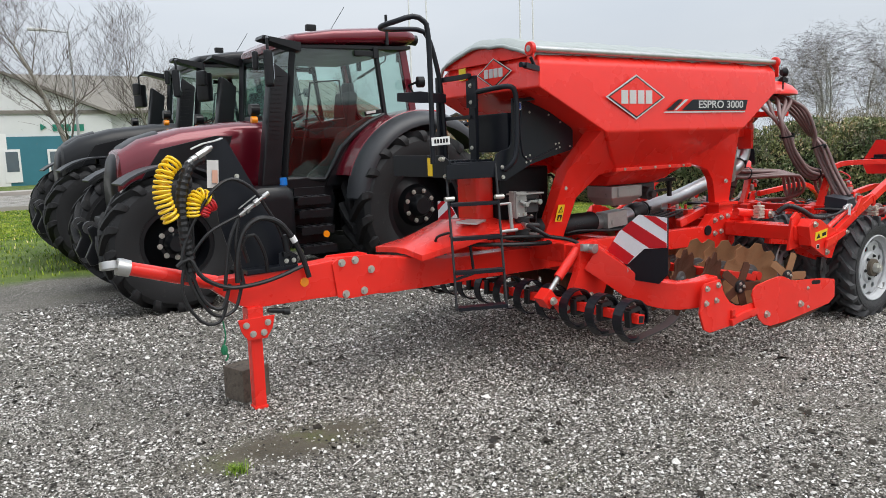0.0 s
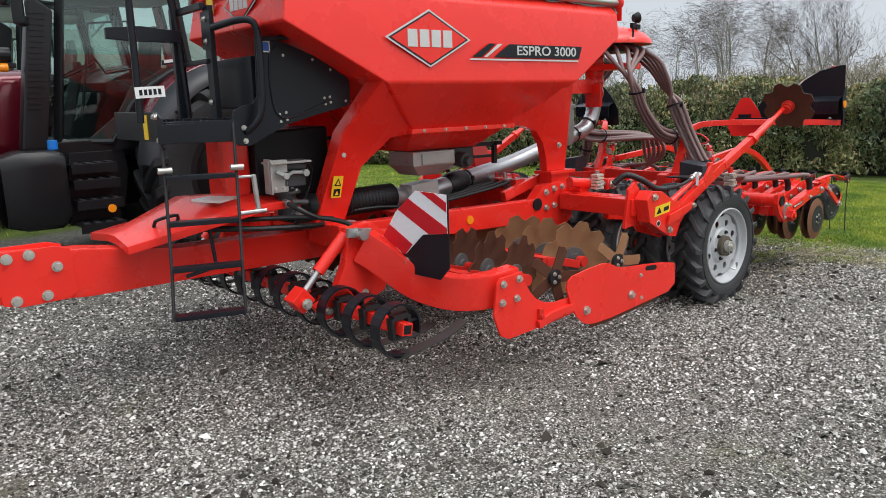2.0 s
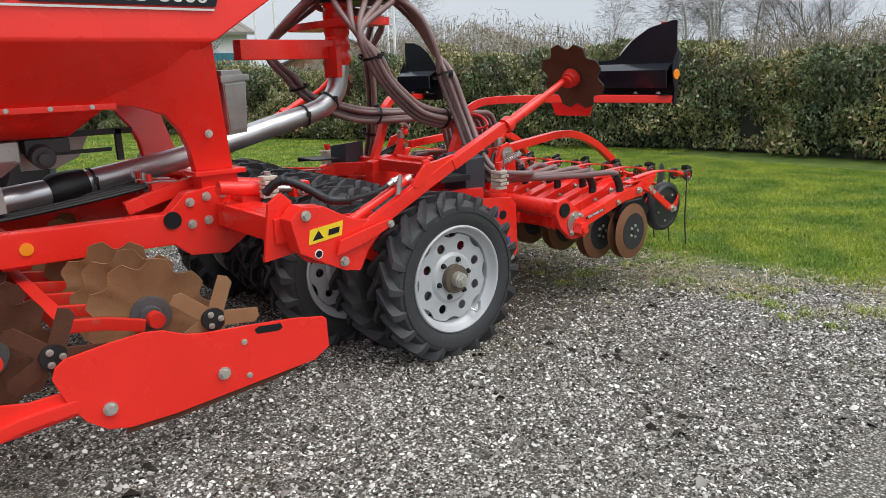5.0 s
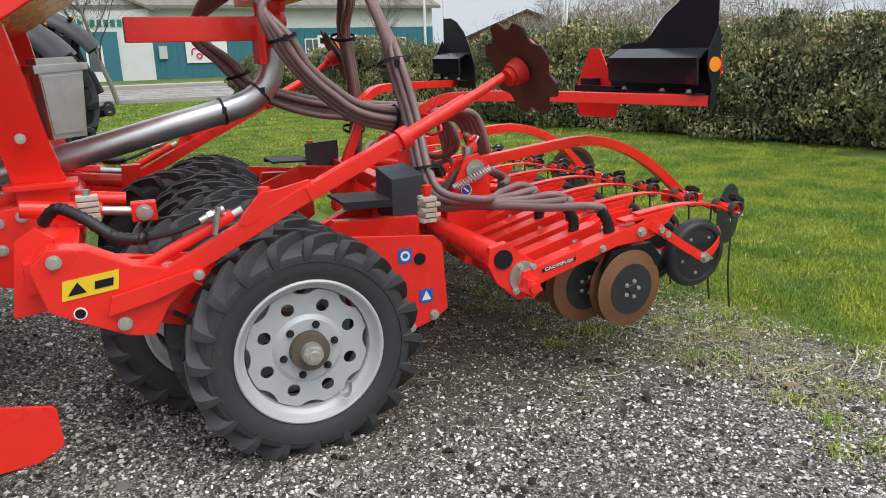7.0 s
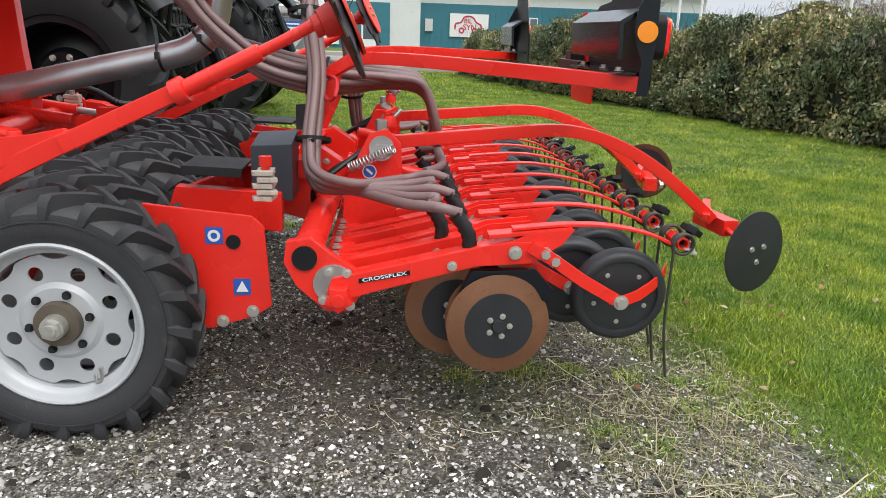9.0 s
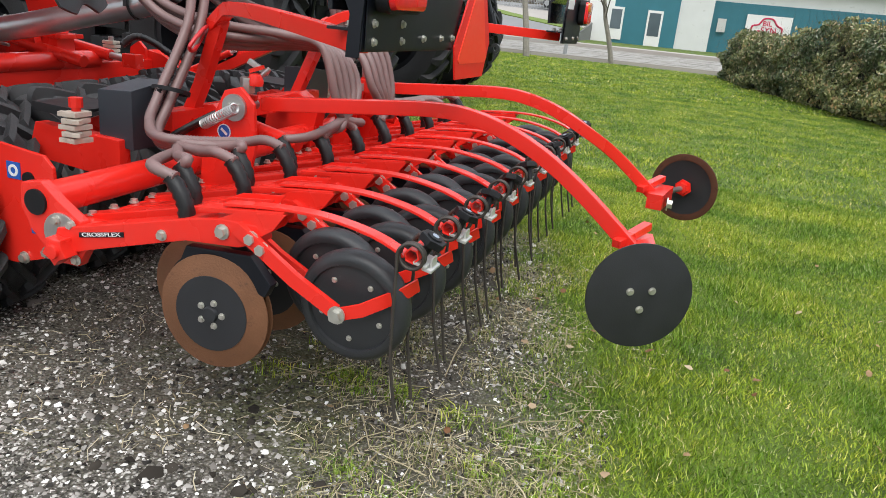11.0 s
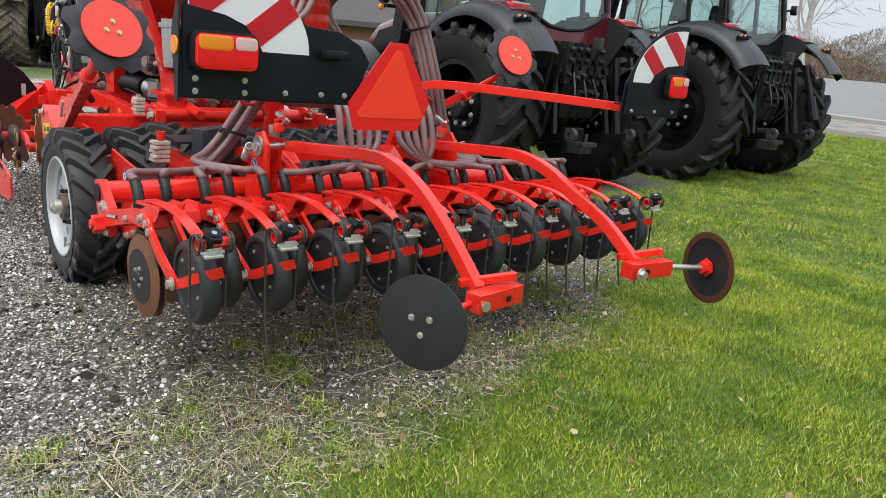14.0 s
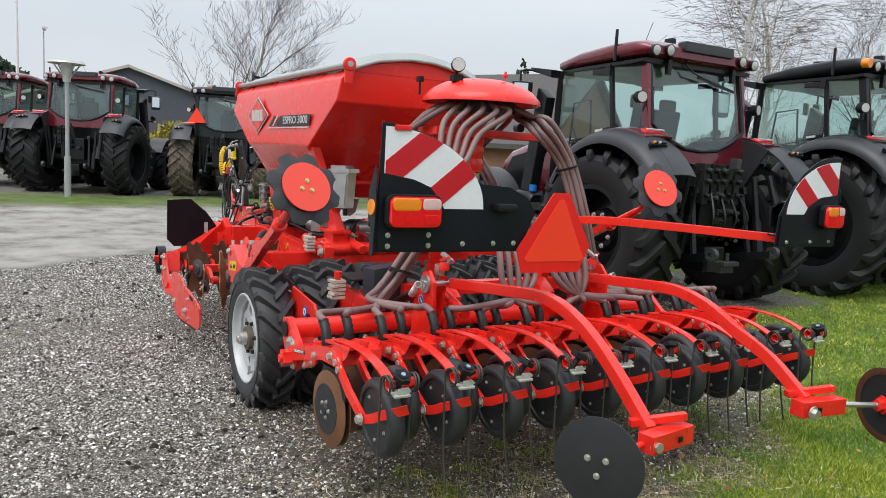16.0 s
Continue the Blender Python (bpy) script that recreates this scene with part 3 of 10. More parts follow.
gl.new(cells.outputs["Distance"], hsum.inputs[1])
gl.new(hsum.outputs[0], gbump.inputs["Height"])
gl.new(gbump.outputs["Normal"], gb.inputs["Normal"])
ground_mesh.materials.append(GM)
tagged(new("ground", ground_mesh), "grey gravel yard with mossy patches running into lawn", "ground", kind="structure")


def island_mat(name, pairs, rough=0.8, spec=0.3, drift=None):
    """A colour picked for every loose piece."""
    m = bpy.data.materials.new(name)
    m.use_nodes = True
    n, l = m.node_tree.nodes, m.node_tree.links
    b = n["Principled BSDF"]
    g = n.new("ShaderNodeNewGeometry")
    r = n.new("ShaderNodeValToRGB")
    e = r.color_ramp.elements
    while len(e) < len(pairs):
        e.new(0.5)
    for el, (p, c) in zip(e, pairs):
        el.position, el.color = p, (*c, 1)
    l.new(g.outputs["Random Per Island"], r.inputs["Fac"])
    out = r.outputs["Color"]
    if drift:
        # two wide tones that come and go over the surface
        c = n.new("ShaderNodeTexCoord").outputs["Object"]
        w = n.new("ShaderNodeTexNoise")
        w.inputs["Scale"].default_value, w.inputs["Detail"].default_value = drift[0], 5.0
        l.new(c, w.inputs["Vector"])
        k = n.new("ShaderNodeValToRGB")
        for el, p, v in zip(k.color_ramp.elements, (0.38, 0.64), drift[1:]):
            el.position, el.color = p, (*v, 1)
        l.new(w.outputs["Fac"], k.inputs["Fac"])
        x = n.new("ShaderNodeMixRGB")
        x.blend_type = "MULTIPLY"
        x.inputs["Fac"].default_value = 1.0
        l.new(out, x.inputs["Color1"])
        l.new(k.outputs["Color"], x.inputs["Color2"])
        out = x.outputs["Color"]
    l.new(out, b.inputs["Base Color"])
    b.inputs["Roughness"].default_value = rough
    b.inputs["Specular IOR Level"].default_value = spec
    return m


def cloud_mesh(name, points, shape_v, shape_f, material, smooth=False):
    """Many copies of one small shape in ONE mesh: points (n, k, 3) hold the corners of every copy."""
    n, k = points.shape[0], points.shape[1]
    me = bpy.data.meshes.new(name)
    faces = np.array(shape_f, dtype=np.int32)
    w = faces.shape[1]
    idx = (faces[None, :, :] + (np.arange(n, dtype=np.int32) * k)[:, None, None]).reshape(-1)
    me.vertices.add(n * k)
    me.vertices.foreach_set("co", points.reshape(-1).astype(np.float32))
    me.loops.add(len(idx))
    me.loops.foreach_set("vertex_index", idx)
    nf = n * len(faces)
    me.polygons.add(nf)
    me.polygons.foreach_set("loop_start", np.arange(0, nf * w, w, dtype=np.int32))
    me.polygons.foreach_set("use_smooth", np.full(nf, smooth))
    me.update(calc_edges=True)
    me.materials.append(material)
    return new(name, me)


rng = np.random.default_rng(7)


def turn_many(ax, ay, az):
    ca, sa, cb, sb, cc, sc = np.cos(ax), np.sin(ax), np.cos(ay), np.sin(ay), np.cos(az), np.sin(az)
    R = np.empty((len(ax), 3, 3))
    R[:, 0] = np.stack([cc * cb, cc * sb * sa - sc * ca, cc * sb * ca + sc * sa], 1)
    R[:, 1] = np.stack([sc * cb, sc * sb * sa + cc * ca, sc * sb * ca - cc * sa], 1)
    R[:, 2] = np.stack([-sb, cb * sa, cb * ca], 1)
    return R


# loose stones: flat-sided chips, larger ones in front and finer grit between
def stones(count, box, size0, spread, want):
    spots = np.empty((0, 2))
    while len(spots) < count:
        u = rng.random((count, 2))
        xs, ys = box[0] + u[:, 0] * (box[1] - box[0]), box[2] + u[:, 1] * (box[3] - box[2])
        keep = [rng.random() < want(x, y) for x, y in zip(xs, ys)]
        spots = np.concatenate([spots, np.stack([xs, ys], 1)[keep]])
    spots = spots[:count]
    ring = [(math.cos(k * 1.2566), math.sin(k * 1.2566), 0) for k in range(5)]
    octa = np.array(ring + [(0.1, 0.1, 0.8)], float)
    faces = [(k, (k + 1) % 5, 5) for k in range(5)]
    pts = octa[None] * (0.7 + 0.6 * rng.random((count, 6, 3))) + 0.10 * rng.normal(0, 1, (count, 6, 3))
    size = size0 * np.exp(rng.normal(0, spread, count)).clip(0.5, 2.3)
    pts *= (size[:, None] * (0.75 + 0.6 * rng.random((count, 3))))[:, None, :]
    pts = np.einsum("nij,nkj->nki", turn_many(rng.normal(0, 0.45, count), rng.normal(0, 0.45, count), rng.random(count) * 6.3), pts)
    gz = np.array([ground_z(x, y) for x, y in spots])
    pts += np.stack([spots[:, 0], spots[:, 1], gz + size * 0.12], 1)[:, None, :]
    return cloud_mesh("gravel", pts, octa, faces, STONE_M, True)


def bare(x, y):
    gs = grass_share(x, y)
    if road_share(x, y) > -0.1 or gs > 0.12:
        return 0.0
    if gs > -0.1:
        return 0.45
    return (1 - 0.45 * soil_share(x, y)) * (1 - 0.88 * moss_share(x, y)) * max(0.25, min(1.0, 0.85 - 0.9 * noise.noise((x * 0.9, y * 0.9, 41)) - 0.5 * noise.noise((x * 3.7, y * 3.7, 43))))


STONE_M = island_mat("gravel_stone", [(0.0, (0.016, 0.014, 0.012)), (0.32, (0.070, 0.063, 0.054)), (0.54, (0.24, 0.22, 0.198)), (0.74, (0.46, 0.437, 0.405)), (0.91, (0.66, 0.64, 0.605)), (1.0, (0.88, 0.87, 0.84))], 0.7)
tagged(stones(170000, (-1.5, 8.2, -3.2, 1.2), 0.0051, 0.46, bare), "loose grey and white gravel stones on the yard", "gravel", kind="stuff")
tagged(stones(26000, (-1.5, 8.0, 1.0, 4.6), 0.0085, 0.35, bare), "loose grey gravel stones beyond the drill", "gravel", kind="stuff")


tagged(stones(900, (-1.5, 8.0, -3.2, 1.0), 0.0125, 0.3, lambda x, y: 1.0 if bare(x, y) > 0.3 else 0.0), "larger rounded pebbles lying in the gravel", "gravel", kind="stuff")
STONE_M = island_mat("soil_clod", [(0.0, (0.020, 0.017, 0.014)), (1.0, (0.055, 0.047, 0.038))], 0.9, 0.2)
tagged(stones(520, (-1.5, 8.0, -3.2, 0.6), 0.0135, 0.4, lambda x, y: 1.0 if bare(x, y) > 0.3 and noise.noise((x * 1.7, y * 1.7, 91)) > 0.12 else 0.02), "dark crumbs of soil in the gravel", "soil", kind="stuff")


def blades(name, spots, height, width, lean, material, label):
    """Grass: tapered, bent blades."""
    n = len(spots)
    h = height * (0.5 + 0.9 * rng.random(n)) * np.array([0.85 + 0.75 * max(-0.5, noise.noise((x * 2.6, y * 2.6, 51))) for x, y in spots])
    w = width * (0.7 + 0.6 * rng.random(n))
    a = rng.random(n) * 6.283
    l = lean * rng.random(n) * h
    d = np.stack([np.cos(a), np.sin(a)], 1)
    s = np.stack([-np.sin(a), np.cos(a)], 1)
    z0 = np.array([ground_z(x, y) for x, y in spots]) + 0.012
    pts = np.empty((n, 6, 3))
    for i, (t, ww) in enumerate(((0.0, 1.0), (0.5, 0.8), (1.0, 0.12))):
        c = spots + d * (l * t ** 2)[:, None]
        for j, q in enumerate((-1, 1)):
            pts[:, 2 * i + j, :2] = c + s * (w * ww * q / 2)[:, None]
            pts[:, 2 * i + j, 2] = z0 + h * t * (1 - 0.25 * t * lean) - (0.02 if t == 0 else 0)
    return tagged(cloud_mesh(name, pts, None, [(0, 1, 3, 2), (2, 3, 5, 4)], material, True), label, "grass", kind="stuff")


def scatter(n, box, want):
    out = []
    while len(out) < n:
        u = rng.random((n, 2))
        for x, y in zip(box[0] + u[:, 0] * (box[1] - box[0]), box[2] + u[:, 1] * (box[3] - box[2])):
            if rng.random() < want(x, y):
                out.append((x, y))
    return np.array(out[:n])


GRASS_M = island_mat("grass_blade", [(0.0, (0.072, 0.132, 0.008)), (0.4, (0.170, 0.282, 0.018)), (0.74, (0.275, 0.390, 0.034)), (0.92, (0.43, 0.49, 0.080)), (1.0, (0.64, 0.59, 0.33))], 0.5, 0.3, (1.9, (0.62, 0.76, 0.72), (1.50, 1.26, 1.22)))
STRAW_M = island_mat("dry_blade", [(0.0, (0.12, 0.16, 0.03)), (0.35, (0.20, 0.25, 0.05)), (0.55, (0.30, 0.26, 0.13)), (0.85, (0.46, 0.40, 0.25)), (1.0, (0.60, 0.54, 0.38))], 0.7)
step = lambda v: max(0.0, min(1.0, v))
def turf(name, spots, height, width, material, label):
    """Dense short lawn: one tapered blade each, taller in clumps."""
    n = len(spots)
    lump = np.array([0.8 + 0.9 * max(-0.35, noise.noise((x * 2.3, y * 2.3, 51))) + 0.5 * noise.noise((x * 7.0, y * 7.0, 53)) for x, y in spots]).clip(0.62, 1.9)
    h = height * (0.5 + 0.8 * rng.random(n)) * lump
    a, b = rng.random(n) * 6.283, rng.random(n) * 6.283
    l = h * (0.25 + 0.9 * rng.random(n))
    z0 = np.array([ground_z(x, y) for x, y in spots]) + 0.008
    pts = np.empty((n, 3, 3))
    w = width * (0.6 + 0.8 * rng.random(n)) / 2
    pts[:, 0, :2] = spots + np.stack([np.cos(a) * w, np.sin(a) * w], 1)
    pts[:, 1, :2] = spots - np.stack([np.cos(a) * w, np.sin(a) * w], 1)
    pts[:, 2, :2] = spots + np.stack([np.cos(b) * l, np.sin(b) * l], 1)
    pts[:, :2, 2] = z0[:, None]
    pts[:, 2, 2] = z0 + h
    return tagged(cloud_mesh(name, pts, None, [(0, 1, 2)], material), label, "grass", kind="stuff")


turf("grass", scatter(650000, (6.4, 13.4, -3.4, 4.0), lambda x, y: step(grass_share(x, y) * 2.6 + 0.40)), 0.027, 0.0048, GRASS_M, "fresh green lawn grass behind the drill")
blades("grass", scatter(9000, (6.4, 11.2, -3.2, 4.0), lambda x, y: step(grass_share(x, y) * 2.6 + 0.2)), 0.046, 0.0040, 1.4, GRASS_M, "longer lawn grass behind the drill")
turf("grass", scatter(230000, (3.5, 15.0, 3.0, 13.0), lambda x, y: step(grass_share(x, y) * 2 + 0.1)), 0.030, 0.010, GRASS_M, "fresh green lawn grass beside the tractors")
turf("grass", scatter(80000, (-1.0, 14.0, 12.8, 22.5), lambda x, y: step(grass_share(x, y) * 2 + 0.1)), 0.036, 0.024, GRASS_M, "fresh green lawn grass towards the street")
blades("grass", scatter(9000, (-9.0, 3.0, 6.4, 16.0), lambda x, y: step(grass_share(x, y) * 2)), 0.055, 0.016, 0.9, GRASS_M, "fresh green lawn grass in front of the tractors")


def stalks(spots, length, width, label):
    """Dry stalks lying criss-cross, slightly bent."""
    n = len(spots)
    ln = length * np.exp(rng.normal(0, 0.55, n)).clip(0.3, 4.0)
    a, bend = rng.random(n) * 6.283, rng.normal(0, 0.12, n)
    d, sd = np.stack([np.cos(a), np.sin(a)], 1), np.stack([-np.sin(a), np.cos(a)], 1)
    z0 = np.array([ground_z(x, y) for x, y in spots]) + 0.010
    pts = np.empty((n, 6, 3))
    lift = 0.12 * rng.random((n, 3)) * ln[:, None] ** 0.8 * 0.6
    for i, q in enumerate((-0.5, 0.0, 0.5)):
        c = spots + d * (ln * q)[:, None] + sd * (ln * bend * (1 - 4 * q * q))[:, None]
        for j, e in enumerate((-0.5, 0.5)):
            pts[:, 2 * i + j, :2] = c + sd * (width * e * (0.6 + 0.8 * rng.random(n)))[:, None]
            pts[:, 2 * i + j, 2] = z0 + lift[:, i] + 0.001 * j
    return tagged(cloud_mesh("straw", pts, None, [(0, 1, 3, 2), (2, 3, 5, 4)], STALK_M), label, "straw", kind="stuff")


STALK_M = island_mat("straw", [(0.0, (0.20, 0.16, 0.09)), (0.4, (0.33, 0.28, 0.17)), (0.8, (0.48, 0.42, 0.28)), (1.0, (0.62, 0.56, 0.42))], 0.6)
at_edge = lambda x, y: 0.8 if -0.95 < grass_share(x, y) < 0.2 and noise.noise((x * 2.2, y * 2.2, 9)) > -0.15 else 0.0
below = lambda x, y: soil_share(x, y) if noise.noise((x * 3.2, y * 3.2, 77)) > 0.0 else 0.1 * soil_share(x, y)
stalks(scatter(3600, (5.8, 9.0, -3.0, 2.5), at_edge), 0.045, 0.0028, "dry straw lying at the gravel's edge")
stalks(scatter(160, (5.8, 9.0, -3.0, 1.5), at_edge), 0.16, 0.0042, "long dry stalks lying at the gravel's edge")
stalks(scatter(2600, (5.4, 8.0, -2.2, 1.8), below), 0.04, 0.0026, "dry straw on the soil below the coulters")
blades("dry_grass", scatter(7500, (5.8, 9.0, -3.0, 2.5), at_edge), 0.022, 0.0034, 2.6, STRAW_M, "sparse low weeds at the gravel's edge")
tuft = np.array([-0.42, -0.92]) + rng.normal(0, 0.03, (150, 2))
blades("weeds", tuft, 0.04, 0.004, 1.5, GRASS_M, "small green tuft in the gravel")
# low weed tufts between gravel and lawn
mids = scatter(55, (5.4, 8.6, -3.0, 2.2), lambda x, y: 1.0 if -1.1 < grass_share(x, y) < 0.0 else 0.0)
blades("weeds", np.concatenate([c + rng.normal(0, 0.045, (90, 2)) for c in mids]), 0.030, 0.0042, 2.2, GRASS_M, "small green tufts in the gravel along the lawn")
mids = scatter(75, (5.6, 8.8, -3.0, 2.2), lambda x, y: 1.0 if -0.9 < grass_share(x, y) < 0.1 else 0.0)
weed = np.concatenate([c + rng.normal(0, 0.05, (80, 2)) for c in mids])
blades("weeds", weed, 0.026, 0.0036, 2.6, STRAW_M, "low green and dry tufts at the gravel's edge")
# fallen leaves
nl = 70
lp = scatter(nl, (6.0, 9.2, -3.0, 2.0), lambda x, y: 1.0 if grass_share(x, y) > -0.9 else 0.1)
leaf = np.array([(-1, -0.5, 0), (0, -0.8, 0.25), (1, 0, 0.05), (0, 0.8, 0.2), (-1, 0.5, 0)], float)
pts = np.einsum("nij,kj->nki", turn_many(rng.normal(0, 0.35, nl), rng.normal(0, 0.35, nl), rng.random(nl) * 6.3), leaf) * (0.010 + 0.012 * rng.random(nl))[:, None, None]
pts += np.stack([lp[:, 0], lp[:, 1], np.array([ground_z(x, y) + 0.03 for x, y in lp])], 1)[:, None, :]
tagged(cloud_mesh("fallen_leaves", pts, leaf, [(0, 1, 2, 3, 4)], island_mat("dead_leaf", [(0.0, (0.16, 0.07, 0.03)), (0.6, (0.30, 0.19, 0.10)), (1.0, (0.45, 0.36, 0.24))], 0.7)), "dry brown leaves on the grass", "leaves", kind="stuff")

# ---- the seed drill: x runs from its hitch to its rear, y across, z up ----
drill = thing("seed_drill", (3.5, 0, 0), "red trailed seed drill with a tarpaulin-covered hopper, parked on gravel", "seed drill")
T3 = Matrix.Translation
BOLT_MESH = mesh_of("bolt", Shape().bolt((0, 0, 0), (0, -1, 0), 0.0135, 0.016), BOLT)
TURN_OUT = {"-y": pose(0, 0, 0), "y": pose(0, 0, 0, 0, 0, 180), "x": pose(0, 0, 0, 0, 0, 90), "-x": pose(0, 0, 0, 0, 0, -90), "z": pose(0, 0, 0, -90, 0, 0)}


def bolts(parent, pts, way="-y", size=1.0):
    for p in pts:
        child("bolt", BOLT_MESH, parent, T3(p) @ TURN_OUT[way] @ Matrix.Scale(size, 4))


# drawbar with hitch ring and jack
drawbar = part("drawbar", Shape().plate([(-0.22, 0.86), (-0.22, 0.80), (-0.1, 0.70), (0.0, 0.65), (0.45, 0.65), (0.74, 0.635), (1.0, 0.61), (2.75, 0.60), (2.75, 0.79), (1.5, 0.80),
                                         (1.0, 0.87), (0.62, 0.895), (0.3, 0.87)], -0.08, 0.08), RED, drill, bevel=0.012)
part("tongue_tube", Shape().cyl((-0.68, 0, 0.985), (-0.18, 0, 0.832), 0.040, 18, 0.046), RED, drawbar)
hitch = Shape().cyl((-0.67, 0, 0.982), (-0.74, 0, 1.003), 0.05, 16)
hitch.lathe([(0.032, -0.022), (0.055, -0.022), (0.055, 0.022), (0.032, 0.022)], (-0.775, 0, 1.012), (0, 0.25, 1), 20, closed=True)
hitch.cyl((-0.71, 0, 0.96), (-0.71, 0, 1.045), 0.018, 10)
part("hitch_ring", hitch, STEEL, drawbar, "bare cast steel hitch ring", bevel=0.003)
for y in (-0.094, 0.082):
    part("fish_plate", Shape().plate([(0.60, 0.64), (0.68, 0.62), (0.90, 0.625), (0.95, 0.66), (0.93, 0.885), (0.86, 0.905), (0.62, 0.905), (0.57, 0.87)], y, y + 0.012), RED, drawbar, bevel=0.003)
bolts(drawbar, [(0.64, -0.094, 0.87), (0.74, -0.094, 0.877), (0.66, -0.094, 0.655), (0.80, -0.094, 0.66), (0.86, -0.094, 0.80)], size=1.4)
part("reflector", Shape().cyl((0.37, -0.08, 0.774), (0.37, -0.088, 0.774), 0.03, 20), AMBER, drawbar, "round amber reflector")
jack = part("parking_jack", Shape().box((0.02, -0.06, 0.30), (0.075, 0.075, 0.56)).box((0.02, -0.06, 0.01), (0.09, 0.09, 0.02)), RED, drill, bevel=0.006)
part("jack_sleeve", Shape().box((0.02, -0.06, 0.56), (0.10, 0.10, 0.20)).plate([(-0.10, 0.60), (0.14, 0.60), (0.12, 0.52), (0.08, 0.46), (-0.04, 0.46), (-0.08, 0.52)], -0.125, -0.112), RED, jack, bevel=0.005)
bolts(jack, [(-0.05, -0.125, 0.56), (0.09, -0.125, 0.56), (-0.01, -0.125, 0.50), (0.06, -0.125, 0.50)], size=1.1)
part("jack_pin", Shape().cyl((0.12, -0.06, 0.62), (0.24, -0.06, 0.60), 0.016, 12).cyl((0.22, -0.06, 0.60), (0.26, -0.06, 0.594), 0.024, 12), DARK_STEEL, jack)

# hose holder, couplings and coils at the front
holder = part("hose_holder", Shape().plate([(0.32, 0.88), (-0.05, 0.90), (-0.13, 1.20), (-0.16, 1.50), (-0.20, 1.66), (-0.10, 1.715), (-0.05, 1.71), (0.10, 1.42), (0.28, 1.03)], -0.006, 0.006), BLACK, drill, bevel=0.002)
part("holder_foot", Shape().box((0.16, -0.02, 0.885), (0.34, 0.16, 0.03)).plate([(0.20, 0.9), (0.32, 0.9), (0.33, 0.96), (0.26, 1.0), (0.20, 0.98)], -0.1, -0.088), BLACK, holder, bevel=0.004)
bolts(holder, [(0.0, -0.006, 1.48), (0.25, -0.1, 0.93), (0.30, -0.1, 0.93)], size=0.8)
random.seed(5)
for i in range(3):
    a = Vector((-0.15 - 0.03 * i, -0.04 - 0.035 * i, 1.665 - 0.012 * i))
    b = a + Vector((-0.115, -0.02, -0.062))
    part("coupling", Shape().cyl(a, b, 0.012, 10).cyl(a.lerp(b, 0.15), a.lerp(b, 0.5), 0.022, 6).cyl(a.lerp(b, 0.6), a.lerp(b, 0.78), 0.018, 12), STEEL, holder, "bright steel hydraulic coupling", bevel=0.002)
part("coupling_handle", Shape().bar(spline([(-0.29, -0.09, 1.655), (-0.22, -0.09, 1.685), (-0.14, -0.07, 1.70), (-0.09, -0.05, 1.715)], 0.03), 0.022, 0.008), SILVER, holder, "pale flat coupling lever", bevel=0.002)
part("label_tag", Shape().box((-0.185, -0.13, 1.505), (0.075, 0.003, 0.165), (0, 4, 12)), mat("tag_paper", (0.58, 0.56, 0.54), 0.25, var=0.15, scale=20), holder, "clear bag with a paper label", bevel=0.001)
part("label_print", Shape().box((-0.175, -0.135, 1.49), (0.035, 0.003, 0.075), (0, 4, 12)), mat("print", (0.60, 0.33, 0.24), 0.5), holder)


def coil(pts, turns, r, wire):
    """A spring of cable wound round a line."""
    line = spline(pts, 0.01)
    out, n = [], turns * 12
    for i in range(n + 1):
        k = i / n * (len(line) - 1)
        a = line[min(int(k), len(line) - 2)]
        b = line[min(int(k) + 1, len(line) - 1)]
        p = a.lerp(b, k - int(k))
        d = (b - a).normalized()
        s = d.cross(Vector((0, 1, 0.2))).normalized()
        t = d.cross(s)
        w = 2 * math.pi * i / 12
        out.append(p + (s * math.cos(w) + t * math.sin(w)) * r)
    return Shape().tube(out, wire, 6)


part("air_coil", coil([(-0.40, -0.12, 1.585), (-0.455, -0.14, 1.53), (-0.485, -0.14, 1.43), (-0.475, -0.14, 1.34), (-0.44, -0.13, 1.25)], 14, 0.046, 0.0088), YELLOW_COIL, holder, "yellow coiled air line")
part("air_coil", coil([(-0.225, -0.12, 1.36), (-0.275, -0.13, 1.385), (-0.315, -0.14, 1.34), (-0.325, -0.13, 1.265)], 10, 0.040, 0.0080), YELLOW_COIL, holder, "yellow coiled air line")
part("air_coil", coil([(-0.19, -0.11, 1.325), (-0.235, -0.12, 1.31), (-0.262, -0.12, 1.265)], 6, 0.033, 0.0080), RED_COIL, holder, "red coiled air line")
wrap = spline([(-0.22, -0.08, 1.60), (-0.30, -0.11, 1.57), (-0.355, -0.13, 1.48), (-0.38, -0.13, 1.36), (-0.38, -0.13, 1.21), (-0.37, -0.12, 1.10), (-0.355, -0.11, 1.0), (-0.36, -0.10, 0.88)], 0.016)
part("wrapped_hose", Shape().tube(wrap, 0.036, 12, ribs=0.005), HOSE_BLACK, holder, "black spiral-wrapped hose bundle", angle=20)
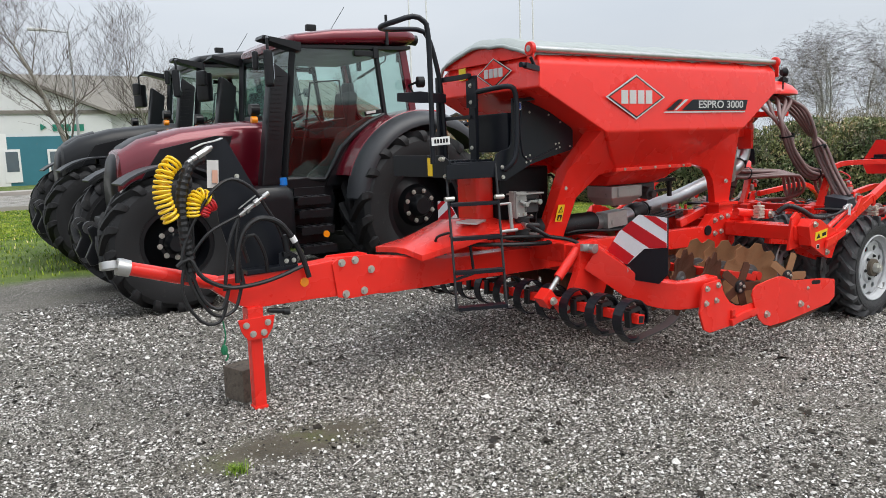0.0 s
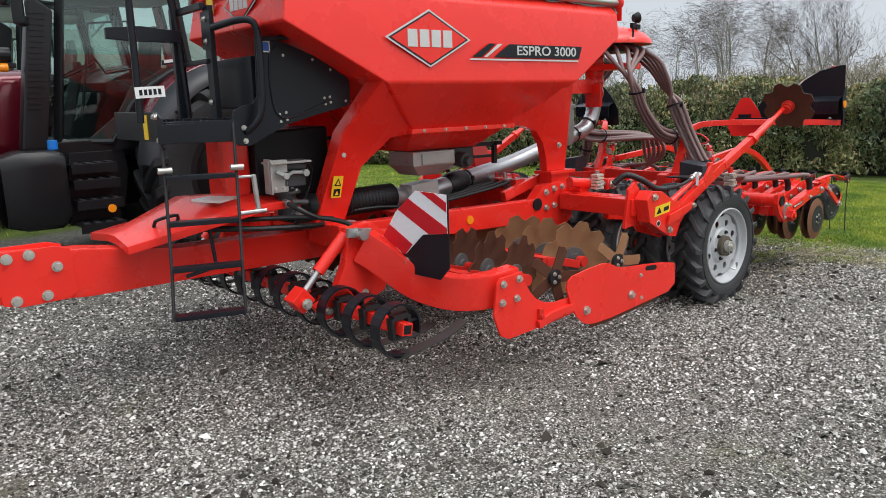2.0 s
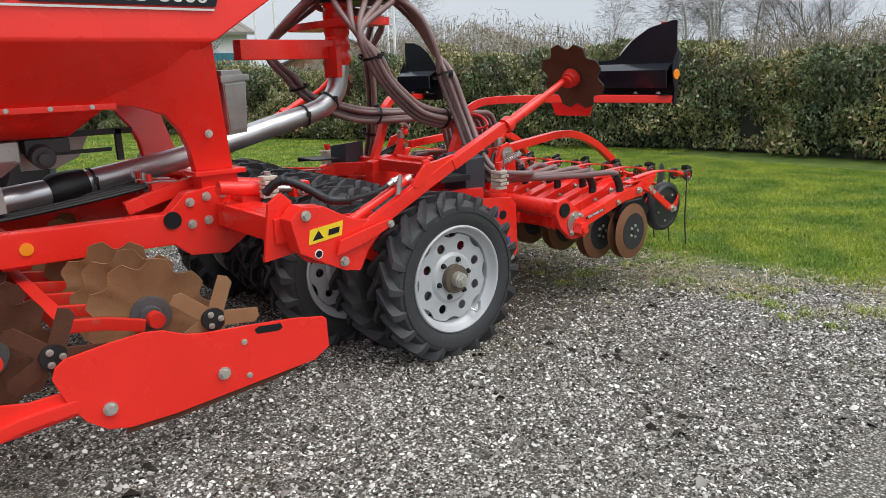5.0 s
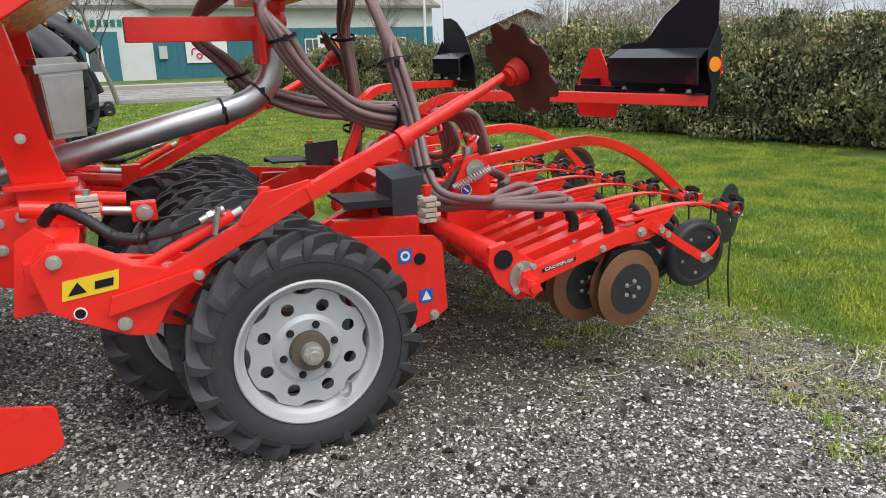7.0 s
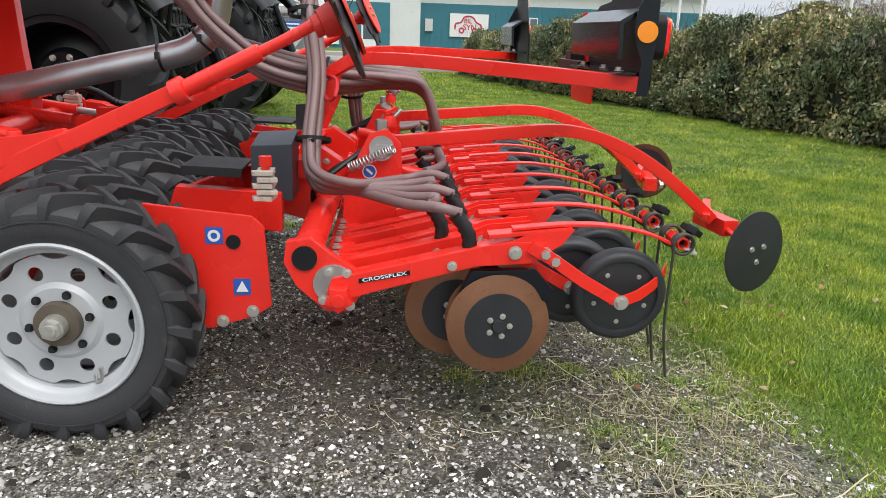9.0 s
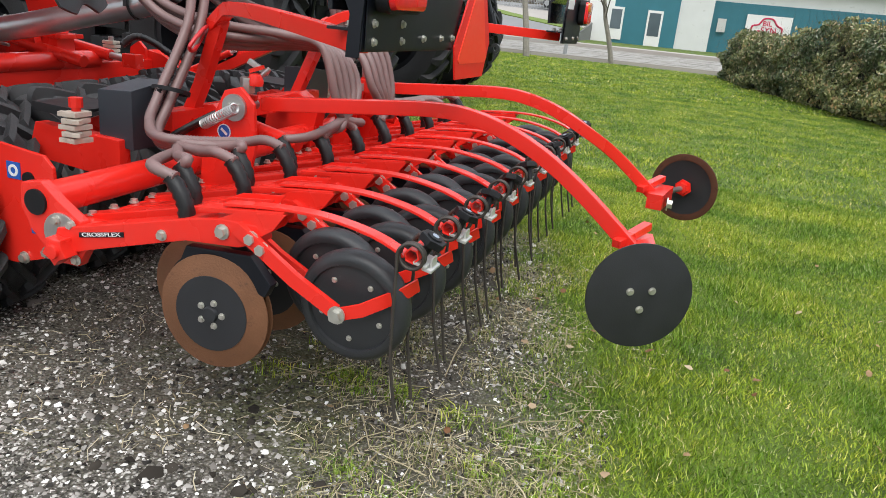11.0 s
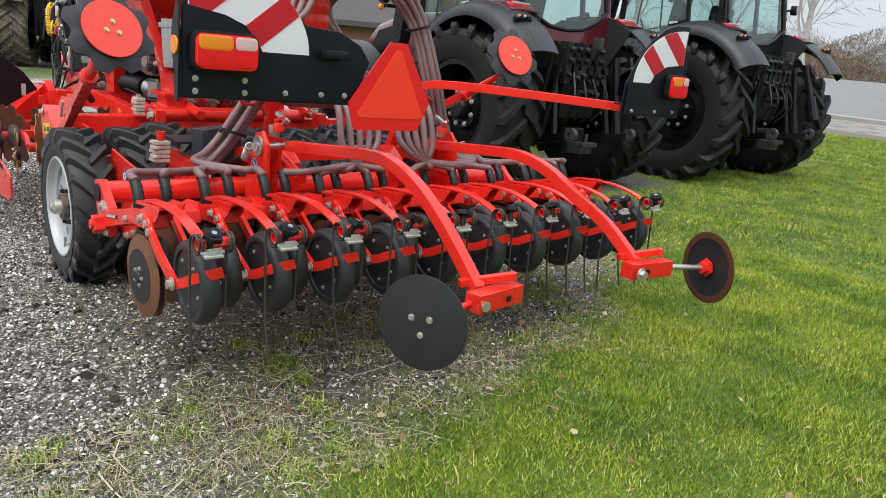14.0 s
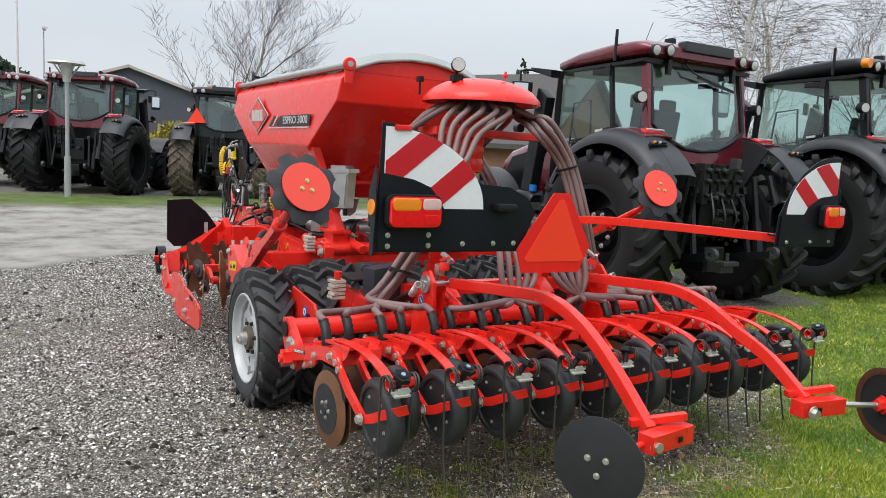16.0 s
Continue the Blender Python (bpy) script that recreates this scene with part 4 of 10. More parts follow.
for i, (r, run) in enumerate(((0.011, [(-0.42, -0.15, 0.96), (-0.39, -0.15, 1.09), (-0.32, -0.15, 1.24), (-0.21, -0.16, 1.40), (-0.08, -0.15, 1.47), (0.05, -0.14, 1.40), (0.13, -0.13, 1.28), (0.20, -0.12, 1.16), (0.28, -0.10, 0.95)]),
                              (0.018, [(-0.09, -0.15, 0.84), (-0.08, -0.15, 1.0), (-0.03, -0.15, 1.15), (0.07, -0.15, 1.22), (0.19, -0.14, 1.19), (0.28, -0.13, 1.09), (0.35, -0.12, 0.95), (0.39, -0.12, 0.81)]),
                              (0.012, [(-0.17, -0.14, 0.80), (-0.12, -0.14, 1.09), (-0.05, -0.14, 1.24)]), (0.009, [(-0.36, -0.13, 1.02), (-0.29, -0.14, 1.11), (-0.21, -0.15, 1.18), (-0.05, -0.15, 1.25)]),
                              (0.012, [(-0.05, -0.14, 0.82), (-0.08, -0.14, 1.06), (-0.055, -0.14, 1.22)]), (0.013, [(-0.44, -0.15, 0.98), (-0.37, -0.16, 1.02), (-0.30, -0.17, 0.90), (-0.14, -0.17, 0.82), (0.10, -0.16, 0.83), (0.34, -0.14, 0.89)]),
                              (0.011, [(-0.40, -0.12, 1.0), (-0.34, -0.14, 0.80), (-0.24, -0.15, 0.66), (-0.12, -0.15, 0.68), (-0.06, -0.14, 0.84)]), (0.012, [(-0.37, -0.12, 0.98), (-0.30, -0.15, 0.76), (-0.20, -0.16, 0.70), (-0.14, -0.15, 0.84)]),
                              (0.010, [(-0.38, -0.13, 1.04), (-0.42, -0.15, 0.82), (-0.33, -0.16, 0.64), (-0.22, -0.16, 0.62), (-0.16, -0.15, 0.74)]), (0.012, [(-0.26, -0.10, 1.59), (-0.33, -0.14, 1.56), (-0.37, -0.15, 1.44), (-0.36, -0.14, 1.30)]),
                              (0.011, [(-0.24, -0.09, 1.60), (-0.31, -0.09, 1.55), (-0.33, -0.09, 1.42), (-0.32, -0.09, 1.2), (-0.33, -0.1, 1.0)]), (0.012, [(0.0, -0.10, 0.95), (-0.03, -0.12, 1.08), (0.04, -0.13, 1.12), (0.10, -0.12, 1.0), (0.12, -0.1, 0.88)]))):
    part("hydraulic_hose", Shape().tube(spline(run, 0.03), r, 8), HOSE_BLACK, holder, "black hydraulic hose hanging in a loop" if i == 0 else "")
for p, q in (((-0.05, -0.15, 1.25), (0.14, -0.16, 1.375)), ((-0.06, -0.13, 1.23), (0.05, -0.14, 1.31))):
    p, q = Vector(p), Vector(q)
    part("coupling", Shape().cyl(p, q, 0.010, 10).cyl(p.lerp(q, 0.25), p.lerp(q, 0.42), 0.017, 6).cyl(p.lerp(q, 0.5), p.lerp(q, 0.66), 0.022, 6).cyl(p.lerp(q, 0.8), q, 0.015, 10), STEEL, holder, "bright steel hydraulic coupling", bevel=0.002)
part("coupling_handle", Shape().bar([(-0.06, -0.17, 1.29), (0.05, -0.175, 1.365)], 0.012, 0.006), STEEL, holder)
part("plug", Shape().cyl((0.24, -0.11, 1.10), (0.255, -0.11, 0.985), 0.022, 12).box((0.255, -0.11, 0.975), (0.06, 0.03, 0.03)), PLASTIC, holder, "black electric plug", bevel=0.004)
part("white_collar", Shape().cyl((0.285, -0.13, 1.085), (0.305, -0.128, 1.05), 0.0205, 12), WHITE_PAINT, holder)
part("cord", Shape().tube(spline([(-0.20, -0.14, 0.63), (-0.19, -0.15, 0.53), (-0.205, -0.15, 0.47)], 0.02), 0.005, 6).ball((-0.205, -0.15, 0.44), 0.028, 8, (0.8, 0.8, 1.2)).tube(spline([(-0.20, -0.15, 0.43), (-0.185, -0.15, 0.40), (-0.20, -0.15, 0.37)], 0.01), 0.006, 6), GREEN, holder, "knotted green cord")

# front cover, fan, pipe, black steps and platform
hood = Shape()
for k, (y, pts) in enumerate(((-0.30, [(1.15, 0.885), (1.40, 0.925), (1.95, 1.02), (2.16, 1.02)]), (-0.04, [(1.17, 0.905), (1.57, 1.072), (1.95, 1.06), (2.16, 1.045)]), (0.10, [(1.17, 0.905), (1.57, 1.072), (1.95, 1.06), (2.16, 1.045)]), (0.36, [(1.15, 0.885), (1.40, 0.925), (1.95, 1.02), (2.16, 1.02)]))):
    hood.v += [(x, y, z - o) for o in (0.0, 0.045) for x, z in pts]
hood.f = [(8 * k + o + i, 8 * k + o + i + 1, 8 * k + o + i + 9, 8 * k + o + i + 8) for k in range(3) for o in (0, 4) for i in range(3)] + [(i, i + 1, i + 5, i + 4) for i in (0, 1, 2, 24, 25, 26)] + [(8 * k + i, 8 * k + i + 4, 8 * k + i + 12, 8 * k + i + 8) for k in range(3) for i in (0, 3)]
cover = part("front_cover", hood, RED, drill, "folded red sheet-metal cover", bevel=0.006)
part("cover_badge", Shape().add([(1.58, -0.10, 1.066), (1.72, -0.17, 1.048), (1.86, -0.10, 1.058), (1.72, -0.06, 1.070), (1.58, -0.10, 1.052), (1.72, -0.17, 1.034), (1.86, -0.10, 1.044), (1.72, -0.06, 1.056)], [(0, 1, 2, 3), (7, 6, 5, 4), (0, 4, 5, 1), (1, 5, 6, 2), (2, 6, 7, 3), (3, 7, 4, 0)]), SILVER, cover)
part("cover_handle", Shape().tube(spline([(1.33, -0.20, 0.935), (1.33, -0.22, 0.985), (1.45, -0.22, 1.005), (1.45, -0.20, 0.965)], 0.02), 0.009, 8), PLASTIC, cover, "black bow handle")
fan = part("fan_housing", Shape().plate([(1.985, 1.42), (1.985, 1.02), (2.02, 0.98), (2.40, 0.98), (2.47, 1.06), (2.49, 1.26), (2.49, 1.44)], -0.115, 0.34), PLASTIC, drill, "black fan housing", bevel=0.03, segments=3)
part("fan_drum", Shape().box((1.90, 0.08, 1.22), (0.17, 0.28, 0.40)), RED, fan, "red fan inlet drum", bevel=0.05, segments=3)
part("fan_handle", Shape().tube(spline([(2.49, -0.10, 1.36), (2.54, -0.12, 1.34), (2.54, -0.12, 1.16), (2.49, -0.10, 1.14)], 0.03), 0.011, 8), PLASTIC, fan)
part("fan_cable", Shape().tube(spline([(2.18, -0.34, 1.24), (2.26, -0.28, 1.20), (2.28, -0.20, 1.08), (2.20, -0.28, 1.02), (2.16, -0.30, 1.0)], 0.03), 0.006, 6), HOSE_BLACK, fan)
block = part("valve_block", Shape().box((2.015, -0.30, 1.17), (0.12, 0.05, 0.185)).box((1.965, -0.30, 1.17), (0.012, 0.085, 0.20)).box((2.09, -0.29, 1.246), (0.26, 0.13, 0.012)), ALU, drill, "cast aluminium control block", bevel=0.003)
part("block_lever", Shape().bar([(1.99, -0.345, 1.20), (2.05, -0.35, 1.17), (2.10, -0.34, 1.19), (2.19, -0.335, 1.18)], 0.02, 0.018).cyl((2.045, -0.32, 1.17), (2.045, -0.37, 1.17), 0.018, 12).cyl((2.18, -0.30, 1.18), (2.18, -0.36, 1.18), 0.021, 12), STEEL, block, bevel=0.002)
part("block_motor", Shape().cyl((2.05, -0.29, 1.225), (2.20, -0.29, 1.225), 0.035, 16).box((2.12, -0.28, 1.15), (0.14, 0.09, 0.09)), CASTGREY, block, bevel=0.004)
bolts(block, [(1.99, -0.327, 1.10), (2.045, -0.327, 1.10), (1.99, -0.327, 1.24)], size=0.6)
lower = part("valve_lower", Shape().cyl((2.10, -0.24, 1.06), (2.10, -0.24, 0.92), 0.055, 18).cyl((2.10, -0.24, 1.075), (2.10, -0.24, 1.06), 0.085, 18).cyl((2.10, -0.24, 0.985), (2.10, -0.24, 0.970), 0.075, 18).cyl((2.10, -0.30, 1.01), (2.20, -0.31, 1.0), 0.018, 10), CASTGREY, drill, "grey cast fan motor", bevel=0.003)
bolts(lower, [(2.10 + 0.07 * math.cos(k), -0.24 + 0.07 * math.sin(k), 1.076) for k in (0.5, 2.1, 3.7, 5.3)], "z", 0.7)
part("motor_fitting", Shape().cyl((2.06, -0.29, 1.02), (2.05, -0.36, 1.01), 0.016, 8).cyl((2.05, -0.335, 1.012), (2.05, -0.352, 1.008), 0.023, 6), STEEL, lower)
part("motor_fitting", Shape().cyl((2.13, -0.29, 0.94), (2.15, -0.36, 0.93), 0.014, 8).cyl((2.145, -0.34, 0.932), (2.15, -0.36, 0.928), 0.020, 6), STEEL, lower)
part("motor_hose", Shape().tube(spline([(2.05, -0.36, 1.01), (2.06, -0.44, 0.99), (2.16, -0.46, 0.93), (2.30, -0.42, 0.90)], 0.03), 0.015, 8), HOSE_BLACK, lower)
part("suction_hose", Shape().tube(spline([(2.22, -0.2, 0.95), (2.5, -0.16, 0.945), (2.95, -0.12, 0.945)], 0.012), 0.088, 20, ribs=0.012), HOSE_BLACK, drill, "ribbed black air hose")
pipe = part("air_pipe", Shape().tube([(2.95, -0.1, 0.94), (3.05, -0.08, 0.93), (3.3, -0.03, 0.93), (3.34, -0.02, 0.93), (3.6, 0.03, 0.95)], [0.085, 0.06, 0.055, 0.07, 0.07], 24), PIPE, drill, "grey steel seed pipe", angle=50)
part("venturi_box", Shape().box((3.22, -0.10, 0.95), (0.24, 0.14, 0.13), (0, -4, 0)).box((3.22, -0.175, 0.93), (0.15, 0.004, 0.05), (0, -4, 0)), ALU, pipe, bevel=0.006)
part("pipe_sleeve", Shape().tube([(3.56, 0.02, 0.945), (3.60, 0.03, 0.95), (3.66, 0.035, 0.96), (3.76, 0.05, 0.975)], [0.075, 0.09, 0.09, 0.078], 20), HOSE_BLACK, pipe)
long_pipe = spline([(3.76, 0.05, 0.975), (4.3, 0.09, 1.05), (4.9, 0.11, 1.188), (5.14, 0.12, 1.242)], 0.1) + spline([(5.18, 0.12, 1.252), (5.31, 0.12, 1.298), (5.41, 0.12, 1.40), (5.445, 0.12, 1.56)], 0.04)
part("long_pipe", Shape().tube(long_pipe, 0.066, 28), PIPE, pipe, angle=60)
for x, z in ((3.80, 0.98), (3.70, 0.965), (5.15, 1.245), (5.355, 1.335)):
    s = Vector((0.25, 0, 1)) if x < 5.2 else Vector((-0.6, 0, 0.8))
    d = Vector((0.97, 0.05, 0.2)) if x < 5.2 else Vector((0.75, 0, 0.65))
    part("hose_clip", Shape().lathe([(0.067, -0.006), (0.0735, -0.006), (0.0735, 0.006), (0.067, 0.006)], (x, 0.05 if x < 5 else 0.12, z), d, 24, closed=True).box((x, 0.05 - 0.075 if x < 5 else 0.045, z + 0.01), (0.02, 0.02, 0.035)), DARK_STEEL, pipe)

# platform and steps
deck = part("platform", Shape().box((1.60, 0.02, 1.485), (0.40, 0.68, 0.03)).box((1.56, -0.335, 1.44), (0.42, 0.012, 0.10)), BLACK, drill, "black steel loading platform", bevel=0.004)
for i in range(9):
    part("grid_bar", Shape().box((1.42 + 0.046 * i, 0.03, 1.506), (0.010, 0.62, 0.014)), BLACK, deck)
ladder = part("ladder", Shape().tube([(1.385, -0.28, 1.505), (1.365, -0.33, 1.21), (1.31, -0.45, 0.76), (1.27, -0.52, 0.51)], 0.009, 8).tube([(1.735, -0.39, 1.50), (1.70, -0.46, 1.21), (1.63, -0.59, 0.76), (1.60, -0.65, 0.51)], 0.009, 8), DARK_STEEL, drill, "folding black access ladder")
for z, x, y in ((1.215, 1.533, -0.395), (0.985, 1.503, -0.455), (0.76, 1.470, -0.52), (0.525, 1.437, -0.583)):
    part("rung", Shape().box((x, y, z), (0.345, 0.075, 0.024), (0, 0, -20)), BLACK, ladder, bevel=0.003)
part("ladder_step", Shape().box((1.56, -0.335, 1.445), (0.37, 0.02, 0.115), (0, 0, -18)), BLACK, ladder, bevel=0.004)
for x, y in ((1.365, -0.335), (1.70, -0.465)):
    part("ladder_bush", Shape().cyl((x - 0.035, y, 1.255), (x + 0.035, y - 0.01, 1.255), 0.017, 12), BOLT, ladder, bevel=0.003)
part("crank_handle", Shape().tube([(1.63, -0.20, 0.90), (1.64, -0.22, 0.72), (1.62, -0.24, 0.69), (1.46, -0.24, 0.665)], 0.011, 8), BLACK, drill)
part("ladder_catch", Shape().cyl((1.70, -0.46, 1.20), (1.80, -0.47, 1.20), 0.009, 10).cyl((1.79, -0.47, 1.205), (1.80, -0.48, 1.02), 0.014, 10).cyl((1.69, -0.49, 1.01), (1.84, -0.49, 1.01), 0.012, 10), STEEL, ladder)
part("handrail", Shape().tube(spline([(1.30, -0.25, 1.50), (1.305, -0.25, 1.9), (1.30, -0.25, 2.36), (1.275, -0.24, 2.455), (1.20, -0.22, 2.485), (1.10, -0.18, 2.455), (1.06, -0.06, 2.44), (1.14, 0.10, 2.45), (1.30, 0.22, 2.47), (1.54, 0.25, 2.485), (1.63, 0.25, 2.43), (1.70, 0.25, 2.21), (1.735, 0.25, 1.97), (1.755, 0.25, 1.5)], 0.04), 0.0185, 12), BLACK, drill, "bent black tube handrail")
part("handrail", Shape().tube(spline([(1.81, -0.40, 1.435), (1.84, -0.44, 1.475), (1.878, -0.455, 1.56), (1.89, -0.455, 1.80), (1.885, -0.45, 1.965), (1.85, -0.44, 2.015), (1.80, -0.36, 2.015), (1.77, -0.16, 2.00)], 0.03), 0.019, 12), BLACK, drill, "bent black tube handrail")
# low gate across the platform
part("gate_post", Shape().box((1.725, 0.27, 1.82), (0.045, 0.035, 0.64)), BLACK, drill, bevel=0.003)
post_b = part("gate_post", Shape().box((1.775, -0.10, 1.81), (0.030, 0.075, 0.62)).box((1.76, -0.10, 1.99), (0.012, 0.12, 0.20)), BLACK, drill, bevel=0.003)
part("gate_bar", Shape().box((1.75, 0.085, 2.12), (0.035, 0.36, 0.035)), BLACK, drill, bevel=0.003)
part("gate_bar", Shape().box((1.76, 0.085, 1.825), (0.030, 0.36, 0.025)), BLACK, drill, bevel=0.003)
bolts(post_b, [(1.752, -0.10, 2.05), (1.752, -0.10, 1.93), (1.752, -0.10, 1.60)], "-x", 0.8)
part("locker", Shape().box((2.02, -0.12, 1.70), (0.28, 0.48, 0.28)), BLACK, drill, "black sheet-metal locker", bevel=0.012)
panel = part("side_panel", Shape().plate([(1.90, 1.94), (1.885, 1.62), (1.86, 1.585), (1.79, 1.572), (1.745, 1.55), (1.73, 1.51), (1.735, 1.38), (1.76, 1.362), (1.83, 1.358), (1.92, 1.40), (2.06, 1.462), (2.25, 1.51), (2.465, 1.555), (2.49, 1.58), (2.49, 1.70), (2.47, 1.725), (2.25, 1.845), (2.06, 1.915), (1.99, 1.935)], -0.392, -0.38), BLACK, drill, "black sheet-metal guard", bevel=0.004)
part("panel_bead", Shape().tube(spline([(2.02, -0.394, 1.885), (1.985, -0.394, 1.86), (1.97, -0.394, 1.70), (1.985, -0.394, 1.56), (2.01, -0.394, 1.515), (2.06, -0.394, 1.50), (2.20, -0.394, 1.535), (2.34, -0.394, 1.59)], 0.03), 0.007, 8), BLACK, panel)
part("panel_bar", Shape().cyl((1.93, -0.41, 1.925), (2.13, -0.41, 1.94), 0.013, 10), BLACK, panel)
part("panel_sticker", Shape().box((1.955, -0.394, 1.885), (0.055, 0.002, 0.06)), WHITE_PAINT, panel, "small white and blue sticker")
part("sticker_mark", Shape().box((1.955, -0.3955, 1.885), (0.042, 0.0015, 0.044)), BLUE, panel)
bolts(panel, [(2.015, -0.393, 1.52), (2.055, -0.393, 1.53), (2.02, -0.393, 1.48), (2.06, -0.393, 1.49), (2.31, -0.393, 1.605), (2.345, -0.393, 1.61), (2.315, -0.393, 1.57), (2.35, -0.393, 1.58), (2.245, -0.393, 1.82), (2.36, -0.393, 1.765), (2.455, -0.393, 1.585), (2.06, -0.393, 1.84)], size=0.42)
bolts(panel, [(1.795, -0.393, 1.455), (1.80, -0.393, 1.385)], size=0.8)
part("access_arm", Shape().plate([(1.31, 1.955), (1.31, 2.015), (1.50, 2.03), (1.73, 2.01), (1.73, 1.945), (1.50, 1.945)], 0.185, 0.215), BLACK, drill, bevel=0.004)
fascia = part("front_board", Shape().plate([(0.42, 1.56), (-0.25, 1.555), (-0.33, 1.52), (-0.34, 1.37), (-0.30, 1.355), (-0.26, 1.40), (0.42, 1.405)], 1.375, 1.387, "x"), BLACK, drill, "black sheet-metal board", bevel=0.004)
part("warning_strip", Shape().box((1.373, -0.10, 1.475), (0.003, 0.06, 0.13)), YELLOW, fascia, "yellow warning sticker")
bolts(fascia, [(1.374, -0.27, 1.53), (1.374, -0.29, 1.41), (1.374, -0.24, 1.53)], "-x", 0.9)
number = part("number_tag", Shape().box((1.355, -0.275, 1.655), (0.15, 0.005, 0.056), (0, -3, 0)), WHITE_PAINT, drill, "small white tag")
for i in range(5):
    part("number_bar", Shape().box((1.307 + 0.024 * i, -0.279, 1.6525 + 0.0013 * i), (0.015, 0.003, 0.028), (0, -3, 0)), BLACK, number)

# hopper
zt, zb, zm, zf, zo = 2.25, 2.00, 1.68, 1.385, 1.24
rings = [[(2.02, -0.53), (4.80, -0.53), (4.80, 0.53), (2.02, 0.53)], [(1.98, -0.60), (4.80, -0.60), (4.80, 0.60), (1.98, 0.60)], [(1.95, -0.63), (4.78, -0.63), (4.78, 0.63), (1.95, 0.63)],
         [(2.58, -0.645), (4.28, -0.645), (4.28, 0.645), (2.58, 0.645)], [(2.93, -0.42), (3.80, -0.42), (3.80, 0.42), (2.93, 0.42)], [(3.05, -0.20), (3.66, -0.20), (3.66, 0.20), (3.05, 0.20)]]
vs = [(x, y, z) for ring, z in zip(rings, (zt, 2.17, zb, zm, zf, zo)) for x, y in ring]
fs = [(4 * i + j, 4 * i + (j + 1) % 4, 4 * i + 4 + (j + 1) % 4, 4 * i + 4 + j) for i in range(5) for j in range(4)] + [(3, 2, 1, 0), (20, 21, 22, 23)]
hopper = part("hopper", Shape().add(vs, fs), RED, drill, "glossy red sheet-metal seed hopper", bevel=0.014, segments=3)
for x, w in ((1.985, -1), (4.785, 1)):
    part("hopper_end", Shape().plate([(-0.53, 2.22)] + [(-0.53 + 1.06 * i / 14, 2.25 + 0.115 * math.sin(math.pi * i / 14) ** 0.8) for i in range(15)] + [(0.53, 2.22)], x - 0.02, x + 0.02, "x"), RED, hopper, bevel=0.004)
part("funnel_flange", Shape().box((3.365, 0, 1.383), (0.93, 0.90, 0.028)), RED, hopper, bevel=0.003)
bolts(hopper, [(3.0 + 0.18 * i, -0.45, 1.385) for i in range(5)], size=0.6)
tarp = Shape()
nx, ny = 90, 30
random.seed(11)
tv = []
for i in range(nx + 1):
    for j in range(ny + 1):
        u, v = i / nx, j / ny
        x, y = 1.955 + 2.87 * u, -0.56 + 1.12 * v
        z = 2.275 + 0.125 * max(0, math.sin(math.pi * v)) ** 0.8 + 0.012 * noise.noise((x * 3, y * 5, 0)) + 0.010 * noise.noise((x * 14, y * 3, 4)) + 0.006 * noise.noise((x * 5, y * 16, 8))
        if j in (0, ny):
            z -= 0.045
        if i in (0, nx):
            z -= 0.05
            x += -0.012 if i == 0 else 0.012
        tv.append((x, y, z))
tarp.add(tv, [(i * (ny + 1) + j, (i + 1) * (ny + 1) + j, (i + 1) * (ny + 1) + j + 1, i * (ny + 1) + j + 1) for i in range(nx) for j in range(ny)])
for i in (0, nx):
    k = [tv[i * (ny + 1) + j] for j in range(ny + 1)]
    tarp.tube([(x, y, z - 0.008) for x, y, z in k], 0.014, 8)
tarpaulin = part("tarpaulin", tarp, TARP, hopper, "grey-green tarpaulin stretched over hoops", angle=60)
part("roll_tube", Shape().cyl((1.93, -0.565, 2.262), (4.83, -0.565, 2.262), 0.023, 14), STEEL, tarpaulin)
for x in (1.93, 4.85):
    part("roll_bracket", Shape().lathe([(0.001, -0.016), (0.044, -0.016), (0.048, -0.010), (0.048, 0.010), (0.044, 0.016), (0.001, 0.016)], (x, -0.565, 2.262), (1, 0, 0), 24).plate([(-0.60, 2.13), (-0.54, 2.13), (-0.53, 2.24), (-0.60, 2.25)], x - 0.006, x + 0.006, "x"), RED, tarpaulin, bevel=0.003)
    part("roll_hub", Shape().cyl((x - 0.022, -0.565, 2.262), (x + 0.022, -0.565, 2.262), 0.022, 16), STEEL, tarpaulin, bevel=0.002)
part("roll_crank", Shape().cyl((1.90, -0.60, 2.20), (1.94, -0.60, 2.13), 0.012, 8).box((1.88, -0.63, 2.13), (0.18, 0.03, 0.035), (0, 4, 20)).cyl((1.76, -0.66, 2.14), (1.84, -0.64, 2.14), 0.018, 10), BLACK, tarpaulin)


def badge(parent, centre, w, h, facing):
    """A red lozenge with a light rim; facing: way of the plate and its lettering pose."""
    x, y, z = centre
    ax, sgn, put = facing
    for name, k, d, m in (("badge_rim", 1.0, 0.004, SILVER), ("badge_edge", 0.93, 0.0055, BLACK), ("badge_field", 0.87, 0.007, RED)):
        s = Shape()
        if ax == "y":
            s.plate([(x - w / 2 * k, z), (x, z - h / 2 * k), (x + w / 2 * k, z), (x, z + h / 2 * k)], y, y + sgn * d, "y")
        else:
            s.plate([(y - w / 2 * k, z), (y, z - h / 2 * k), (y + w / 2 * k, z), (y, z + h / 2 * k)], x, x + sgn * d, "x")
        part(name, s, m, parent, "lozenge badge" if k == 1 else "")


